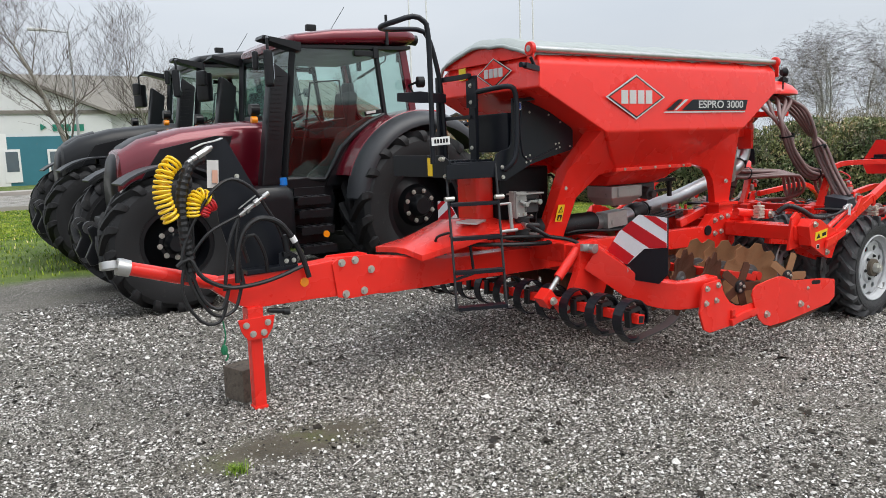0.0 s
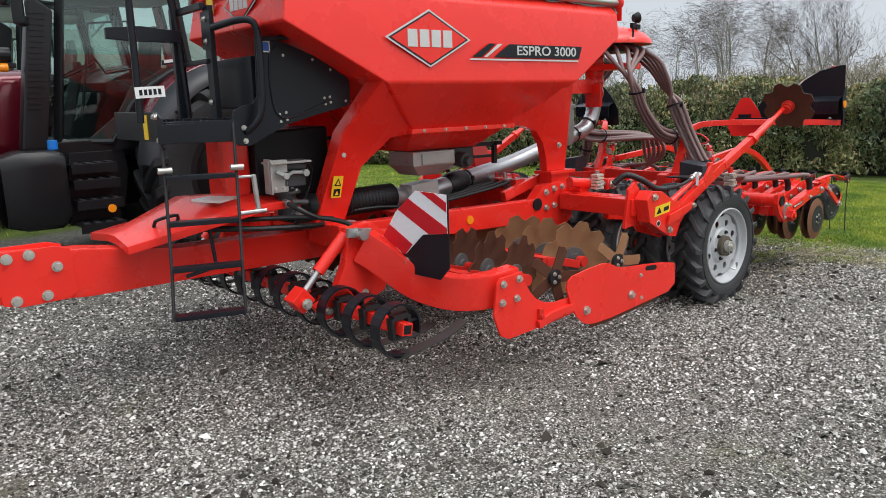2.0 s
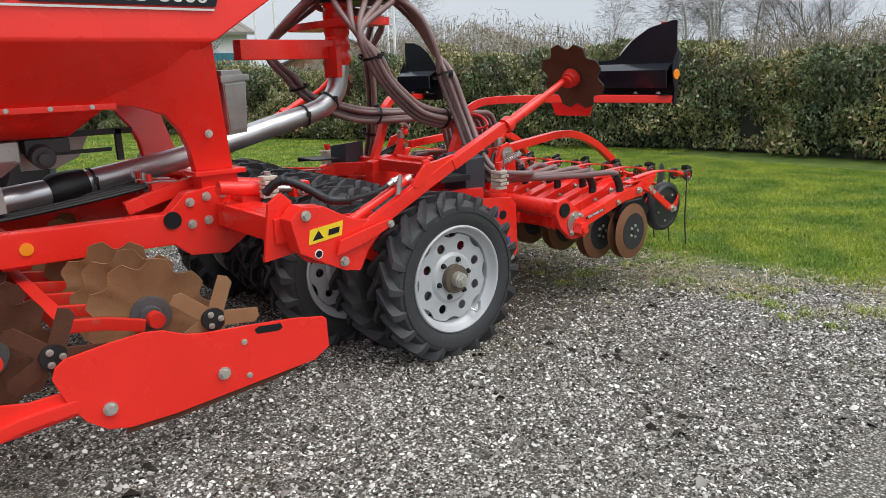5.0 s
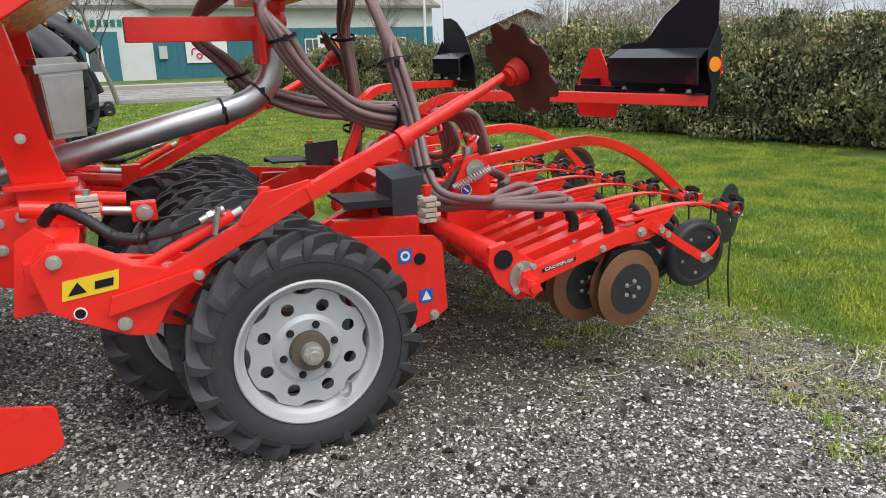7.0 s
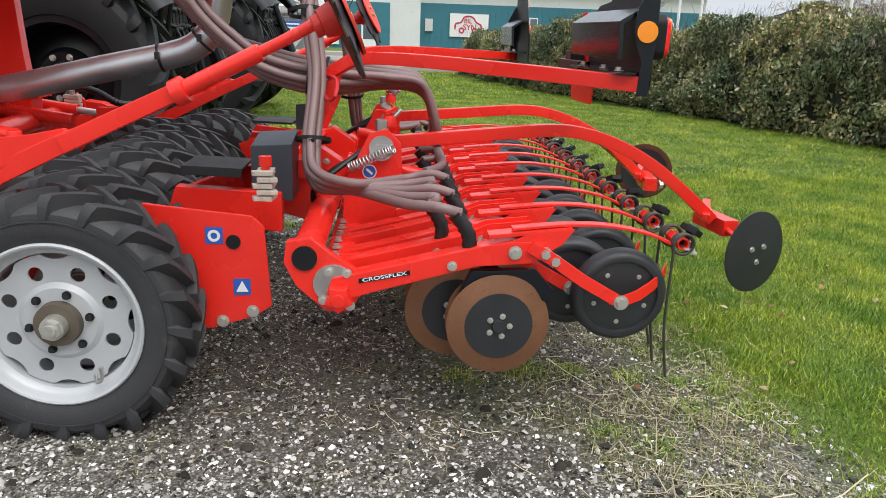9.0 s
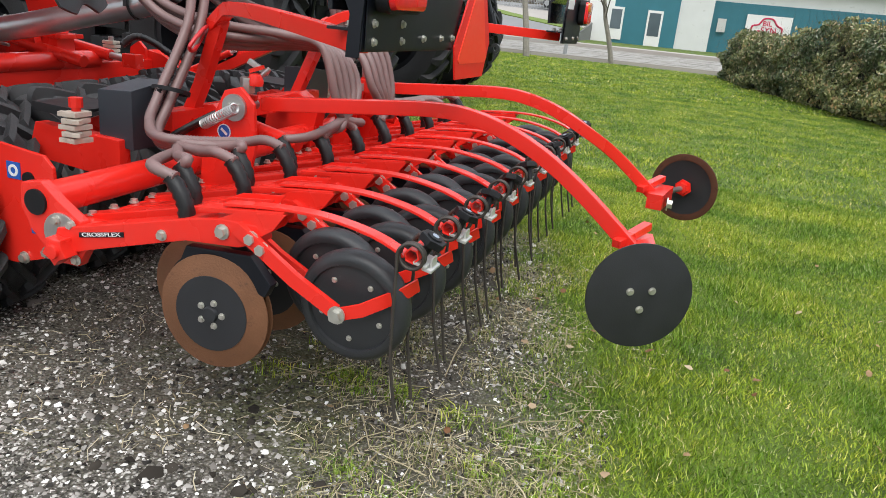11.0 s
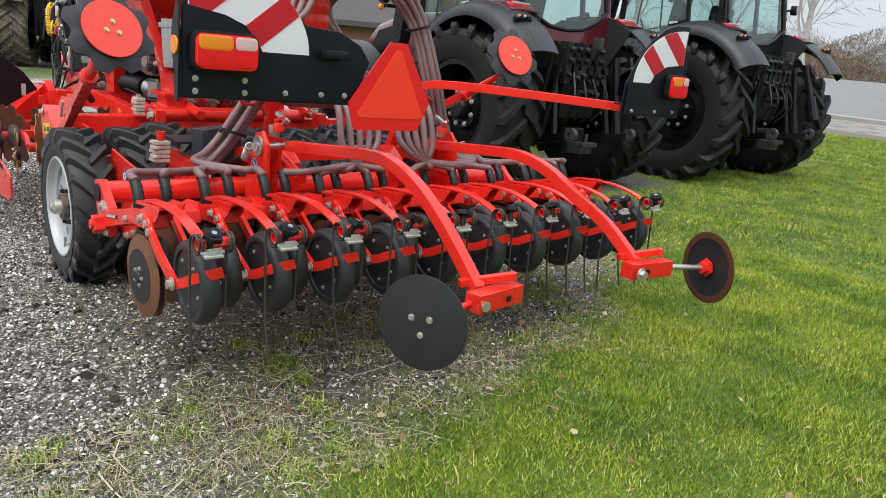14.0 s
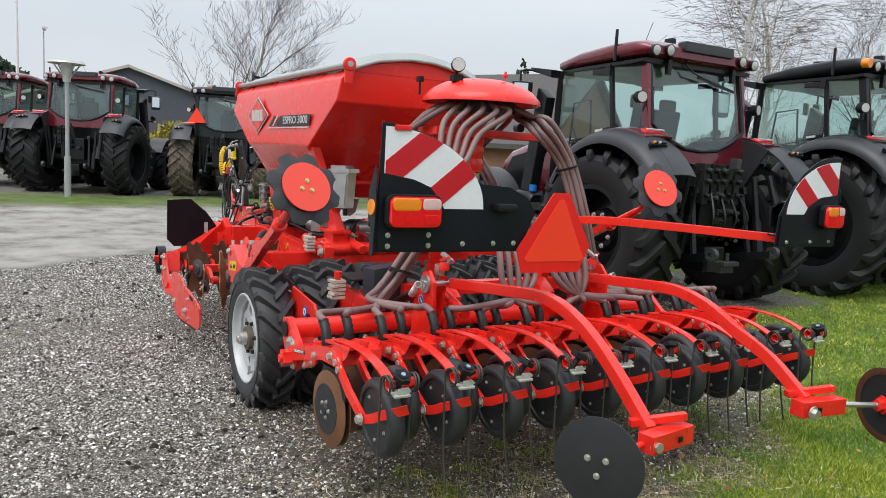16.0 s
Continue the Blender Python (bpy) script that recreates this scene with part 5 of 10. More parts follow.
def brand_bars(parent, centre, w, h, ax, sgn):
    """Four plain upright blocks in place of the maker's lettering."""
    x, y, z = centre
    for i in range(4):
        u = (i - 1.5) * w / 4
        s = Shape()
        if ax == "y":
            s.box((x + u, y + sgn * 0.009, z), (w / 4 * 0.80, 0.004, h))
        else:
            s.box((x + sgn * 0.009, y + u, z), (0.004, w / 4 * 0.80, h))
        part("badge_block", s, SILVER, parent)


badge(hopper, (2.905, -0.647, 1.935), 0.66, 0.335, ("y", -1, None))
brand_bars(hopper, (2.905, -0.647, 1.935), 0.36, 0.10, "y", -1)
badge(hopper, (1.96, -0.12, 2.14), 0.42, 0.22, ("x", -1, None))
brand_bars(hopper, (1.96, -0.12, 2.14), 0.23, 0.065, "x", -1)
badge(hopper, (2.905, 0.647, 1.935), 0.66, 0.335, ("y", 1, None))
part("decal_band", Shape().plate([(3.44, 1.835), (4.29, 1.835), (4.32, 1.92), (3.58, 1.92)], -0.647, -0.6495), BLACK, hopper)
part("decal_line", Shape().plate([(3.22, 1.815), (4.28, 1.815), (4.285, 1.825), (3.24, 1.825)], -0.647, -0.6495), SILVER, hopper)
part("decal_stripe", Shape().plate([(3.25, 1.835), (3.33, 1.835), (3.46, 1.92), (3.40, 1.92)], -0.647, -0.6495), BLACK, hopper)
part("decal_stripe", Shape().plate([(3.35, 1.835), (3.38, 1.835), (3.52, 1.92), (3.48, 1.92)], -0.647, -0.6495), SILVER, hopper)
words("decal_lettering", "ESPRO 3000", 0.085, face_south(3.95, -0.651, 1.878), SILVER, hopper, 0.001, 0.60)
part("warning_sticker", Shape().box((1.957, 0.28, 2.17), (0.003, 0.09, 0.09)), YELLOW, hopper, "yellow warning sticker")

# hopper legs
for s in (-1, 1):
    y0, y1 = (-0.36, -0.26) if s < 0 else (0.26, 0.36)
    leg = part("front_leg", Shape().add([(2.27, s * 0.27, 0.85), (2.48, s * 0.27, 0.85), (2.60, s * 0.31, 1.18), (2.80, s * 0.36, 1.35), (3.0, s * 0.42, 1.38), (2.80, s * 0.61, 1.68), (2.56, s * 0.63, 1.69), (2.42, s * 0.40, 1.40),
                                          (2.27, s * 0.17, 0.85), (2.48, s * 0.17, 0.85), (2.60, s * 0.2, 1.18), (2.80, s * 0.25, 1.35), (3.0, s * 0.3, 1.38), (2.80, s * 0.45, 1.68), (2.56, s * 0.45, 1.69), (2.42, s * 0.28, 1.40)],
                                         [(0, 1, 2, 7), (7, 2, 3), (7, 3, 4, 5, 6), (8, 15, 10, 9), (15, 11, 10), (15, 14, 13, 12, 11)] + [(i, i + 8, (i + 1) % 8 + 8, (i + 1) % 8) for i in range(8)]), RED, drill, bevel=0.006)
    bolts(leg, [(2.44, s * 0.345, 1.265)], "-y" if s < 0 else "y", 1.2)
    web = [(4.19, 0.43, 1.03), (4.395, 0.43, 1.03), (4.345, 0.495, 1.26), (4.27, 0.612, 1.67), (4.14, 0.625, 1.675), (3.72, 0.43, 1.40), (3.93, 0.435, 1.375), (4.06, 0.445, 1.33), (4.13, 0.445, 1.24), (4.17, 0.435, 1.14)]
    n = len(web)
    rear = part("rear_leg", Shape().add([(x, s * (y - o), z) for o in (0.0, 0.07) for x, y, z in web], [(0, 1, 2, 8, 9), (8, 2, 3, 4, 7), (7, 4, 5, 6), (n, n + 9, n + 8, n + 2, n + 1), (n + 8, n + 7, n + 4, n + 3, n + 2), (n + 7, n + 6, n + 5, n + 4)]
                                        + [(i, i + n, (i + 1) % n + n, (i + 1) % n) for i in range(n)]), RED, drill, bevel=0.006)
    bolts(rear, [(4.255, s * 0.487, 1.222)], "-y" if s < 0 else "y", 1.1)
    part("leg_foot", Shape().box((4.30, s * 0.41, 1.018), (0.28, 0.17, 0.025)).box((4.30, s * 0.40, 0.95), (0.20, 0.13, 0.12)), RED, rear, bevel=0.004)
st_m = T3((2.392, -0.342, 1.075)) @ pose(0, 0, 0, 13, 3, 6)
stick = part("warning_sticker", Shape().box((0, 0, 0), (0.075, 0.004, 0.135)), YELLOW, drill, "yellow warning sticker with two pictograms")
stick.matrix_basis = st_m
for z in (0.030, -0.034):
    part("sticker_sign", Shape().plate([(-0.026, z - 0.022), (0.026, z - 0.022), (0, z + 0.024)] if z > 0 else [(-0.024, z - 0.022), (0.024, z - 0.022), (0.024, z + 0.022), (-0.024, z + 0.022)], -0.0045, -0.0025), BLACK, stick).matrix_parent_inverse = Matrix.Identity(4)
    part("sticker_sign", Shape().plate([(-0.014, z - 0.016), (0.014, z - 0.016), (0, z + 0.012)], -0.0055, -0.0046), YELLOW, stick).matrix_parent_inverse = Matrix.Identity(4)

# metering unit below the funnel, its drive and rails
meter = part("metering_unit", Shape().add([(x, y, z) for z, x0, x1, y0, y1 in ((1.07, 3.14, 3.34, -0.20, 0.02), (1.14, 3.05, 3.42, -0.26, 0.02), (1.235, 3.05, 3.42, -0.26, 0.02)) for x, y in ((x0, y0), (x1, y0), (x1, y1), (x0, y1))], [(3, 2, 1, 0), (8, 9, 10, 11)] + [(4 * r + k, 4 * r + (k + 1) % 4, 4 * r + 4 + (k + 1) % 4, 4 * r + 4 + k) for r in (0, 1) for k in range(4)]), ALU, drill, "grey cast metering unit", bevel=0.006)
part("metering_lid", Shape().box((3.26, -0.265, 1.185), (0.28, 0.012, 0.075)), ALU, meter, bevel=0.004)
part("meter_drive", Shape().cyl((3.52, -0.10, 1.17), (3.52, -0.27, 1.15), 0.055, 20).cyl((3.52, -0.27, 1.15), (3.52, -0.31, 1.145), 0.032, 14).box((3.56, -0.12, 1.20), (0.20, 0.14, 0.07)), CASTGREY, meter, "grey cast drive motor", bevel=0.005)
part("meter_plate", Shape().plate([(3.44, 1.235), (3.80, 1.235), (3.74, 1.12), (3.62, 1.07), (3.46, 1.07)], 0.0, 0.012), ALU, meter, bevel=0.003)
part("metering_rail", Shape().box((3.72, -0.16, 1.25), (0.5, 0.03, 0.03)).box((3.66, -0.16, 1.16), (0.4, 0.02, 0.02)).box((3.90, -0.16, 1.18), (0.03, 0.03, 0.16)), DARK_STEEL, drill)
part("calibration_tray", Shape().plate([(-0.09, -0.17), (0.05, -0.18), (0.10, 0.10), (0.07, 0.15), (-0.08, 0.16)], -0.05, 0.05).plate([(-0.10, 0.10), (0.12, 0.09), (0.12, 0.12), (-0.10, 0.135)], -0.06, 0.06).plate([(-0.085, -0.15), (0.045, -0.16), (0.09, 0.08), (-0.078, 0.09)], -0.058, -0.05), STEEL, drill, "folded bare steel calibration tray", bevel=0.003).matrix_basis = T3((4.42, -0.40, 1.385)) @ pose(0, 0, 0, 0, -6, 25)

# ---- drill: frame, front tools, packer wheels ----
for s in (-1, 1):
    a, b = sorted((s * 0.39, s * 0.48))
    rail_ob = part("side_rail", Shape().plate([(2.30, 0.72), (2.55, 0.705), (4.02, 0.67), (4.10, 0.60), (4.30, 0.58), (4.42, 0.66), (4.42, 0.90), (4.25, 0.95), (4.10, 0.93), (4.0, 0.835), (2.55, 0.86), (2.30, 0.86)], a, b), RED, drill, bevel=0.010)
    w = "-y" if s < 0 else "y"
    bolts(rail_ob, [(4.12, s * 0.481, 0.88), (4.21, s * 0.481, 0.90), (4.30, s * 0.481, 0.905), (4.12, s * 0.481, 0.765), (4.21, s * 0.481, 0.775), (4.30, s * 0.481, 0.785)], w, 1.25)
    part("reflector", Shape().cyl((3.347, s * 0.48, 0.766), (3.347, s * 0.487, 0.766), 0.03, 20), AMBER, rail_ob, "round amber reflector")
    part("rail_plug", Shape().cyl((4.02, s * 0.48, 0.80), (4.02, s * 0.490, 0.80), 0.045, 20), PLASTIC, rail_ob)
part("cross_beam", Shape().box((2.40, 0, 0.78), (0.16, 1.5, 0.14)), RED, drill, bevel=0.010)
part("cross_beam", Shape().box((3.30, 0, 0.72), (0.12, 0.9, 0.10)), RED, drill, bevel=0.008)
part("axle_beam", Shape().box((4.36, 0, 0.80), (0.14, 1.9, 0.13)), RED, drill, bevel=0.010)
part("pivot_tube", Shape().cyl((4.40, -0.62, 0.88), (4.40, 0.62, 0.88), 0.055, 18), RED, drill)
random.seed(21)
for i in range(7):
    y = -0.26 + 0.09 * i
    part("valve", Shape().box((4.05, y, 0.93), (0.10, 0.05, 0.08)).cyl((4.0, y, 0.98), (4.0, y, 1.02), 0.014, 8).cyl((4.09, y, 0.96), (4.20, y, 0.95), 0.01, 8), STEEL if i % 2 else RED_DUSTY, drill, bevel=0.003)
for i in range(6):
    y = -0.22 + 0.07 * i
    part("hydraulic_hose", Shape().tube(spline([(2.2, y * 0.6, 0.86), (2.7, y + 0.03 * math.sin(i * 2), 0.90), (3.2, y * 0.8, 0.86), (3.7, y, 0.91), (4.0, y, 0.95)], 0.06), 0.011, 8), HOSE_BLACK, drill)
part("hydraulic_hose", Shape().tube(spline([(1.7, -0.15, 0.93), (2.0, -0.32, 0.93), (2.2, -0.48, 0.92), (2.30, -0.62, 0.88), (2.28, -0.70, 0.80), (2.14, -0.76, 0.72)], 0.04), 0.014, 8), HOSE_BLACK, drill)
part("hydraulic_hose", Shape().tube(spline([(1.55, -0.1, 0.90), (1.9, -0.30, 0.88), (2.2, -0.40, 0.87), (2.3, -0.3, 0.86)], 0.04), 0.016, 8), HOSE_BLACK, drill)
for s in (-1, 1):
    part("inner_link", Shape().bar([(3.85, s * 0.30, 0.86), (4.30, s * 0.30, 0.98)], 0.05, 0.07).cyl((4.18, s * 0.30, 0.96), (4.62, s * 0.30, 0.90), 0.035, 14), RED, drill, bevel=0.004)
    part("link_rod", Shape().cyl((4.42, s * 0.62, 0.93), (4.66, s * 0.62, 0.90), 0.020, 12), STEEL, drill)
    part("link_cylinder", Shape().cyl((4.22, s * 0.62, 0.955), (4.52, s * 0.62, 0.915), 0.036, 14).box((4.68, s * 0.62, 0.90), (0.10, 0.07, 0.08)), RED, drill, bevel=0.004)
    bolts(drill, [(4.68, s * 0.66, 0.90)], "-y" if s < 0 else "y", 1.8)

# front arms that carry the side plates
for s in (-1, 1):
    w = "-y" if s < 0 else "y"
    knee = part("arm_bracket", Shape().plate([(1.92, 0.50), (2.05, 0.56), (2.12, 0.70), (2.16, 0.90), (2.30, 0.92), (2.42, 0.84), (2.44, 0.66), (2.38, 0.52), (2.20, 0.44), (1.98, 0.42)], s * 0.78 - 0.03, s * 0.78 + 0.03), RED, drill, bevel=0.006)
    bolts(knee, [(2.0 + 0.06 * i, s * (0.815), 0.47 + 0.014 * i) for i in range(5)], w, 1.2)
    part("arm_pin", Shape().cyl((2.20, s * 0.74, 0.87), (2.20, s * 0.90, 0.87), 0.032, 12).box((2.20, s * 0.84, 0.875), (0.15, 0.03, 0.05), (0, 6, 0)), STEEL, knee, "zinc-plated pivot pin", bevel=0.004)
    curve = spline([(2.24, s * 0.82, 0.80), (2.32, s * 0.92, 0.72), (2.42, s * 1.08, 0.60), (2.55, s * 1.24, 0.545), (2.70, s * 1.34, 0.55), (2.86, s * 1.38, 0.575)], 0.05)
    arm = part("curved_arm", Shape().bar(curve, 0.115, 0.185), RED, drill, bevel=0.010)
    end = part("arm_end_plate", Shape().plate([(2.63, 0.43), (2.655, 0.60), (2.68, 0.63), (2.85, 0.64), (2.875, 0.57), (2.91, 0.515), (2.96, 0.465), (3.03, 0.43), (3.12, 0.412), (3.30, 0.42), (3.34, 0.32), (3.04, 0.295), (2.74, 0.28), (2.68, 0.31)], s * 1.437 - 0.008, s * 1.437 + 0.008), RED, arm, bevel=0.004)
    bolts(end, [(2.70, s * 1.447, 0.595), (2.82, s * 1.447, 0.605), (2.69, s * 1.447, 0.495), (2.80, s * 1.447, 0.50)], w, 1.1)
    part("link_arm", Shape().bar(spline([(2.96, s * 1.455, 0.315), (3.08, s * 1.455, 0.345), (3.20, s * 1.455, 0.355), (3.40, s * 1.43, 0.36)], 0.05), 0.03, 0.05), RED, end, bevel=0.006)
    part("stop_lug", Shape().box((2.985, s * 1.452, 0.375), (0.035, 0.02, 0.06)).cyl((2.985, s * 1.44, 0.36), (2.985, s * 1.475, 0.36), 0.012, 10), RED_DUSTY, end, bevel=0.003)
    part("lift_cylinder", Shape().cyl((2.16, s * 0.76, 0.86), (1.98, s * 0.755, 0.68), 0.034, 16), RED, knee)
    part("cylinder_rod", Shape().cyl((2.0, s * 0.755, 0.70), (1.87, s * 0.755, 0.565), 0.018, 14), STEEL, knee, "bright cylinder rod")
    part("cylinder_clevis", Shape().box((1.86, s * 0.755, 0.55), (0.10, 0.10, 0.10), (0, -40, 0)).cyl((1.86, s * 0.69, 0.54), (1.86, s * 0.83, 0.54), 0.024, 12), RED, knee, bevel=0.006)
    bolts(knee, [(1.86, s * 0.832, 0.54)], w, 1.5)
    outline = [(3.20, 0.48), (3.215, 0.52), (3.25, 0.545), (3.40, 0.565), (3.53, 0.575), (3.60, 0.565), (3.68, 0.53), (3.75, 0.515), (3.95, 0.50), (4.16, 0.48), (4.30, 0.455), (4.315, 0.44), (4.32, 0.31), (4.24, 0.265), (4.05, 0.25), (3.62, 0.215), (3.44, 0.215), (3.36, 0.235), (3.29, 0.29), (3.24, 0.37)]
    side = part("side_plate", Shape().plate(outline, s * 1.455 - 0.006, s * 1.455 + 0.006), RED, drill, "flat red side plate", bevel=0.004)
    bolts(side, [(3.376, s * 1.462, 0.315), (3.822, s * 1.462, 0.325)], w, 1.4)
    bolts(side, [(3.93, s * 1.462, 0.285), (3.92, s * 1.462, 0.435)], w, 0.7)
    part("plate_slot", Shape().plate([(3.98, 0.455), (4.08, 0.445), (4.10, 0.455), (4.09, 0.475), (3.99, 0.485), (3.97, 0.475)], s * 1.4615, s * 1.4625), PLASTIC, side)
    part("worn_edge", Shape().plate([(3.42, 0.190), (3.62, 0.190), (4.05, 0.224), (4.28, 0.272), (4.24, 0.276), (4.05, 0.262), (3.62, 0.226), (3.44, 0.226)], s * 1.445 - 0.003, s * 1.445 + 0.003), RUST, side)
    # front warning boards
    wide = lambda y: 1.36 - (1.36 - y) * 1.12
    wb = part("warning_board", Shape().plate([(s * wide(y), z) for y, z in ((0.90, 0.80), (0.98, 0.70), (1.10, 0.655), (1.30, 0.65), (1.36, 0.72), (1.36, 1.10), (1.16, 1.11), (1.02, 0.98))], 2.40, 2.408, "x"), BLACK, drill, "red and white striped warning board", bevel=0.002)
    edge = [(0.90, 0.80), (1.02, 0.985), (1.16, 1.11), (1.355, 1.10), (1.355, 0.90), (1.20, 0.88), (1.08, 0.76)]
    part("board_film", Shape().plate([(s * wide(y), z) for y, z in edge], 2.396, 2.399, "x"), WHITE, wb)
    for q in ([(0.93, 0.845), (0.975, 0.915), (1.13, 0.82), (1.08, 0.76), (1.06, 0.765)], [(1.04, 1.0), (1.11, 1.066), (1.355, 0.93), (1.355, 0.90), (1.24, 0.887)], [(1.19, 1.108), (1.28, 1.104), (1.355, 1.06), (1.355, 1.01)]):
        part("board_stripe", Shape().plate([(s * wide(y), z) for y, z in q], 2.393, 2.3955, "x"), WRED, wb)
    bolts(wb, [(2.398, s * 1.05, 0.72)], "-x", 1.3)
    wb.matrix_basis = T3((2.40, s * 1.36, 0)) @ pose(0, 0, 0, 0, 0, -7 * s) @ T3((-2.40, -s * 1.36, 0))
    part("board_stalk", Shape().bar([(2.42, s * 1.20, 0.80), (2.44, s * 1.20, 0.62), (2.50, s * 1.20, 0.56)], 0.05, 0.03), RED, wb, bevel=0.003)
    part("board_plate", Shape().box((2.397, s * 1.335, 0.845), (0.003, 0.035, 0.10)), SILVER, wb)

CLIP = mat("cream_clip", (0.55, 0.50, 0.42), 0.5, metal=0.2, var=0.3, scale=30, dirt=(0.25, 0.2, 0.15), dirt_amount=0.3)
YELLOW_ZINC = mat("yellow_zinc", (0.62, 0.48, 0.22), 0.35, metal=0.7, var=0.2, scale=40)
# front levelling roller
WORN_STEEL = mat("worn_dark_steel", (0.050, 0.050, 0.050), 0.5, metal=0.4, var=0.35, scale=14, rust=(0.10, 0.055, 0.035), rust_amount=0.25)
axle = part("roller_beam", Shape().box((2.07, 0, 0.48), (0.062, 2.84, 0.062), (0, 8, 0)), RED, drill, "red square roller axle", bevel=0.004)
for s in (-1, 1):
    part("beam_bore", Shape().box((2.07, s * 1.4205, 0.48), (0.044, 0.003, 0.044), (0, 8, 0)), PLASTIC, axle)
ring = Shape()
for k in range(20):
    a0, a1 = 2 * math.pi * k / 24 - 0.4, 2 * math.pi * (k + 1) / 24 - 0.4
    vs = [(r * math.cos(t), y, r * math.sin(t)) for t in (a0, a1) for r in (0.121, 0.131) for y in (-0.037, 0.037)]
    ring.add(vs, [(0, 1, 3, 2), (4, 6, 7, 5), (0, 4, 5, 1), (2, 3, 7, 6), (0, 2, 6, 4), (1, 5, 7, 3)])
RING = mesh_of("spring_ring", ring, BLACK, angle=60)
CLAMP = mesh_of("ring_clamp", Shape().box((0, 0, 0.055), (0.09, 0.045, 0.03)).box((0, 0, -0.045), (0.09, 0.045, 0.02)).box((0.05, 0, 0), (0.02, 0.045, 0.11)).box((-0.05, 0, 0), (0.02, 0.045, 0.11)).box((0.085, 0, 0.02), (0.07, 0.04, 0.016)), DARK_STEEL, bevel=0.003)
TAIL = mesh_of("spring_tail", Shape().bar([(-0.095, 0, -0.085), (-0.06, 0, -0.135), (-0.01, 0, -0.150), (0.10, 0, -0.152), (0.26, 0, -0.156), (0.34, 0, -0.150), (0.43, 0, -0.124)], 0.072, 0.009).box((0.02, 0, -0.138), (0.05, 0.03, 0.02)), WORN_STEEL, bevel=0.002)
random.seed(31)
for k in range(12):
    y = -1.355 + k * 2.71 / 11
    if abs(y) < 0.05:
        continue
    m = T3((2.045, y, 0.478)) @ pose(0, 0, 0, 0, random.uniform(-4, 4), 0)
    r = child("spring_ring", RING, axle, m, "curved black spring ring" if k == 0 else "")
    child("ring_clamp", CLAMP, r, T3((2.07, y, 0.48)))
    if k in (0, 1, 2, 9, 10, 11):
        child("spring_tail", TAIL, r, m @ pose(0, 0, 0, 0, random.uniform(-2, 2), 0))

# notched discs in two rows on red arms
def notched(r, n=9, bite=0.035, thick=0.006, dish=0.03):
    out = []
    for i in range(n * 8):
        a = 2 * math.pi * i / (n * 8)
        k = i % 8
        out.append((r - (bite if k in (3, 4) else bite * 0.62 if k in (2, 5) else 0), a))
    s = Shape()
    m = len(out)
    vs = []
    for y, f in ((0, 1.0), (thick, 1.0)):
        vs += [(q * math.cos(a), y, q * math.sin(a)) for q, a in out]
        vs += [(r * 0.55 * math.cos(a), y + dish, r * 0.55 * math.sin(a)) for q, a in out]
        vs += [(0.02 * math.cos(a), y + dish * 1.1, 0.02 * math.sin(a)) for q, a in out]
    fs = []
    for i in range(m):
        j = (i + 1) % m
        for o in (0, m):
            fs += [(o + i, o + j, o + m + j, o + m + i), (3 * m + o + i, 3 * m + o + m + i, 3 * m + o + m + j, 3 * m + o + j)]
        fs.append((i, 3 * m + i, 3 * m + j, j))
    return s.add(vs, fs)


NOTCH_DARK = mesh_of("notched_disc", notched(0.255, 9, 0.040), RUST, angle=40)
NOTCH_OCHRE = mesh_of("notched_disc", notched(0.255, 9, 0.040), RUST_LIGHT, angle=40)
DISC_HUB = mesh_of("disc_hub", Shape().cyl((0, 0.06, 0), (0, 0.012, 0), 0.082, 24).cyl((0, 0.03, 0), (0, -0.004, 0), 0.045, 16), mat("worn_hub", (0.13, 0.13, 0.13), 0.55, metal=0.4, var=0.3, scale=14, rust=(0.12, 0.06, 0.035), rust_amount=0.35), bevel=0.004)
DISC_ARM = mesh_of("disc_arm", Shape().bar(spline([(-0.34, 0, 0.05), (-0.20, 0.0, 0.03), (-0.05, -0.02, -0.01)], 0.06), 0.03, 0.05).cyl((0, -0.03, 0), (0, 0.02, 0), 0.035, 14), RED_DUSTY, bevel=0.004)
finger = [(-0.032, 0.0), (0.032, 0.0), (0.034, 0.17), (0.01, 0.19), (-0.028, 0.185)]
SCRAPER = mesh_of("star_finger", Shape().plate(finger, -0.004, 0.004), RUST_LIGHT)
SCRAPER_DARK = mesh_of("star_finger", Shape().plate(finger, -0.004, 0.004), RUST)
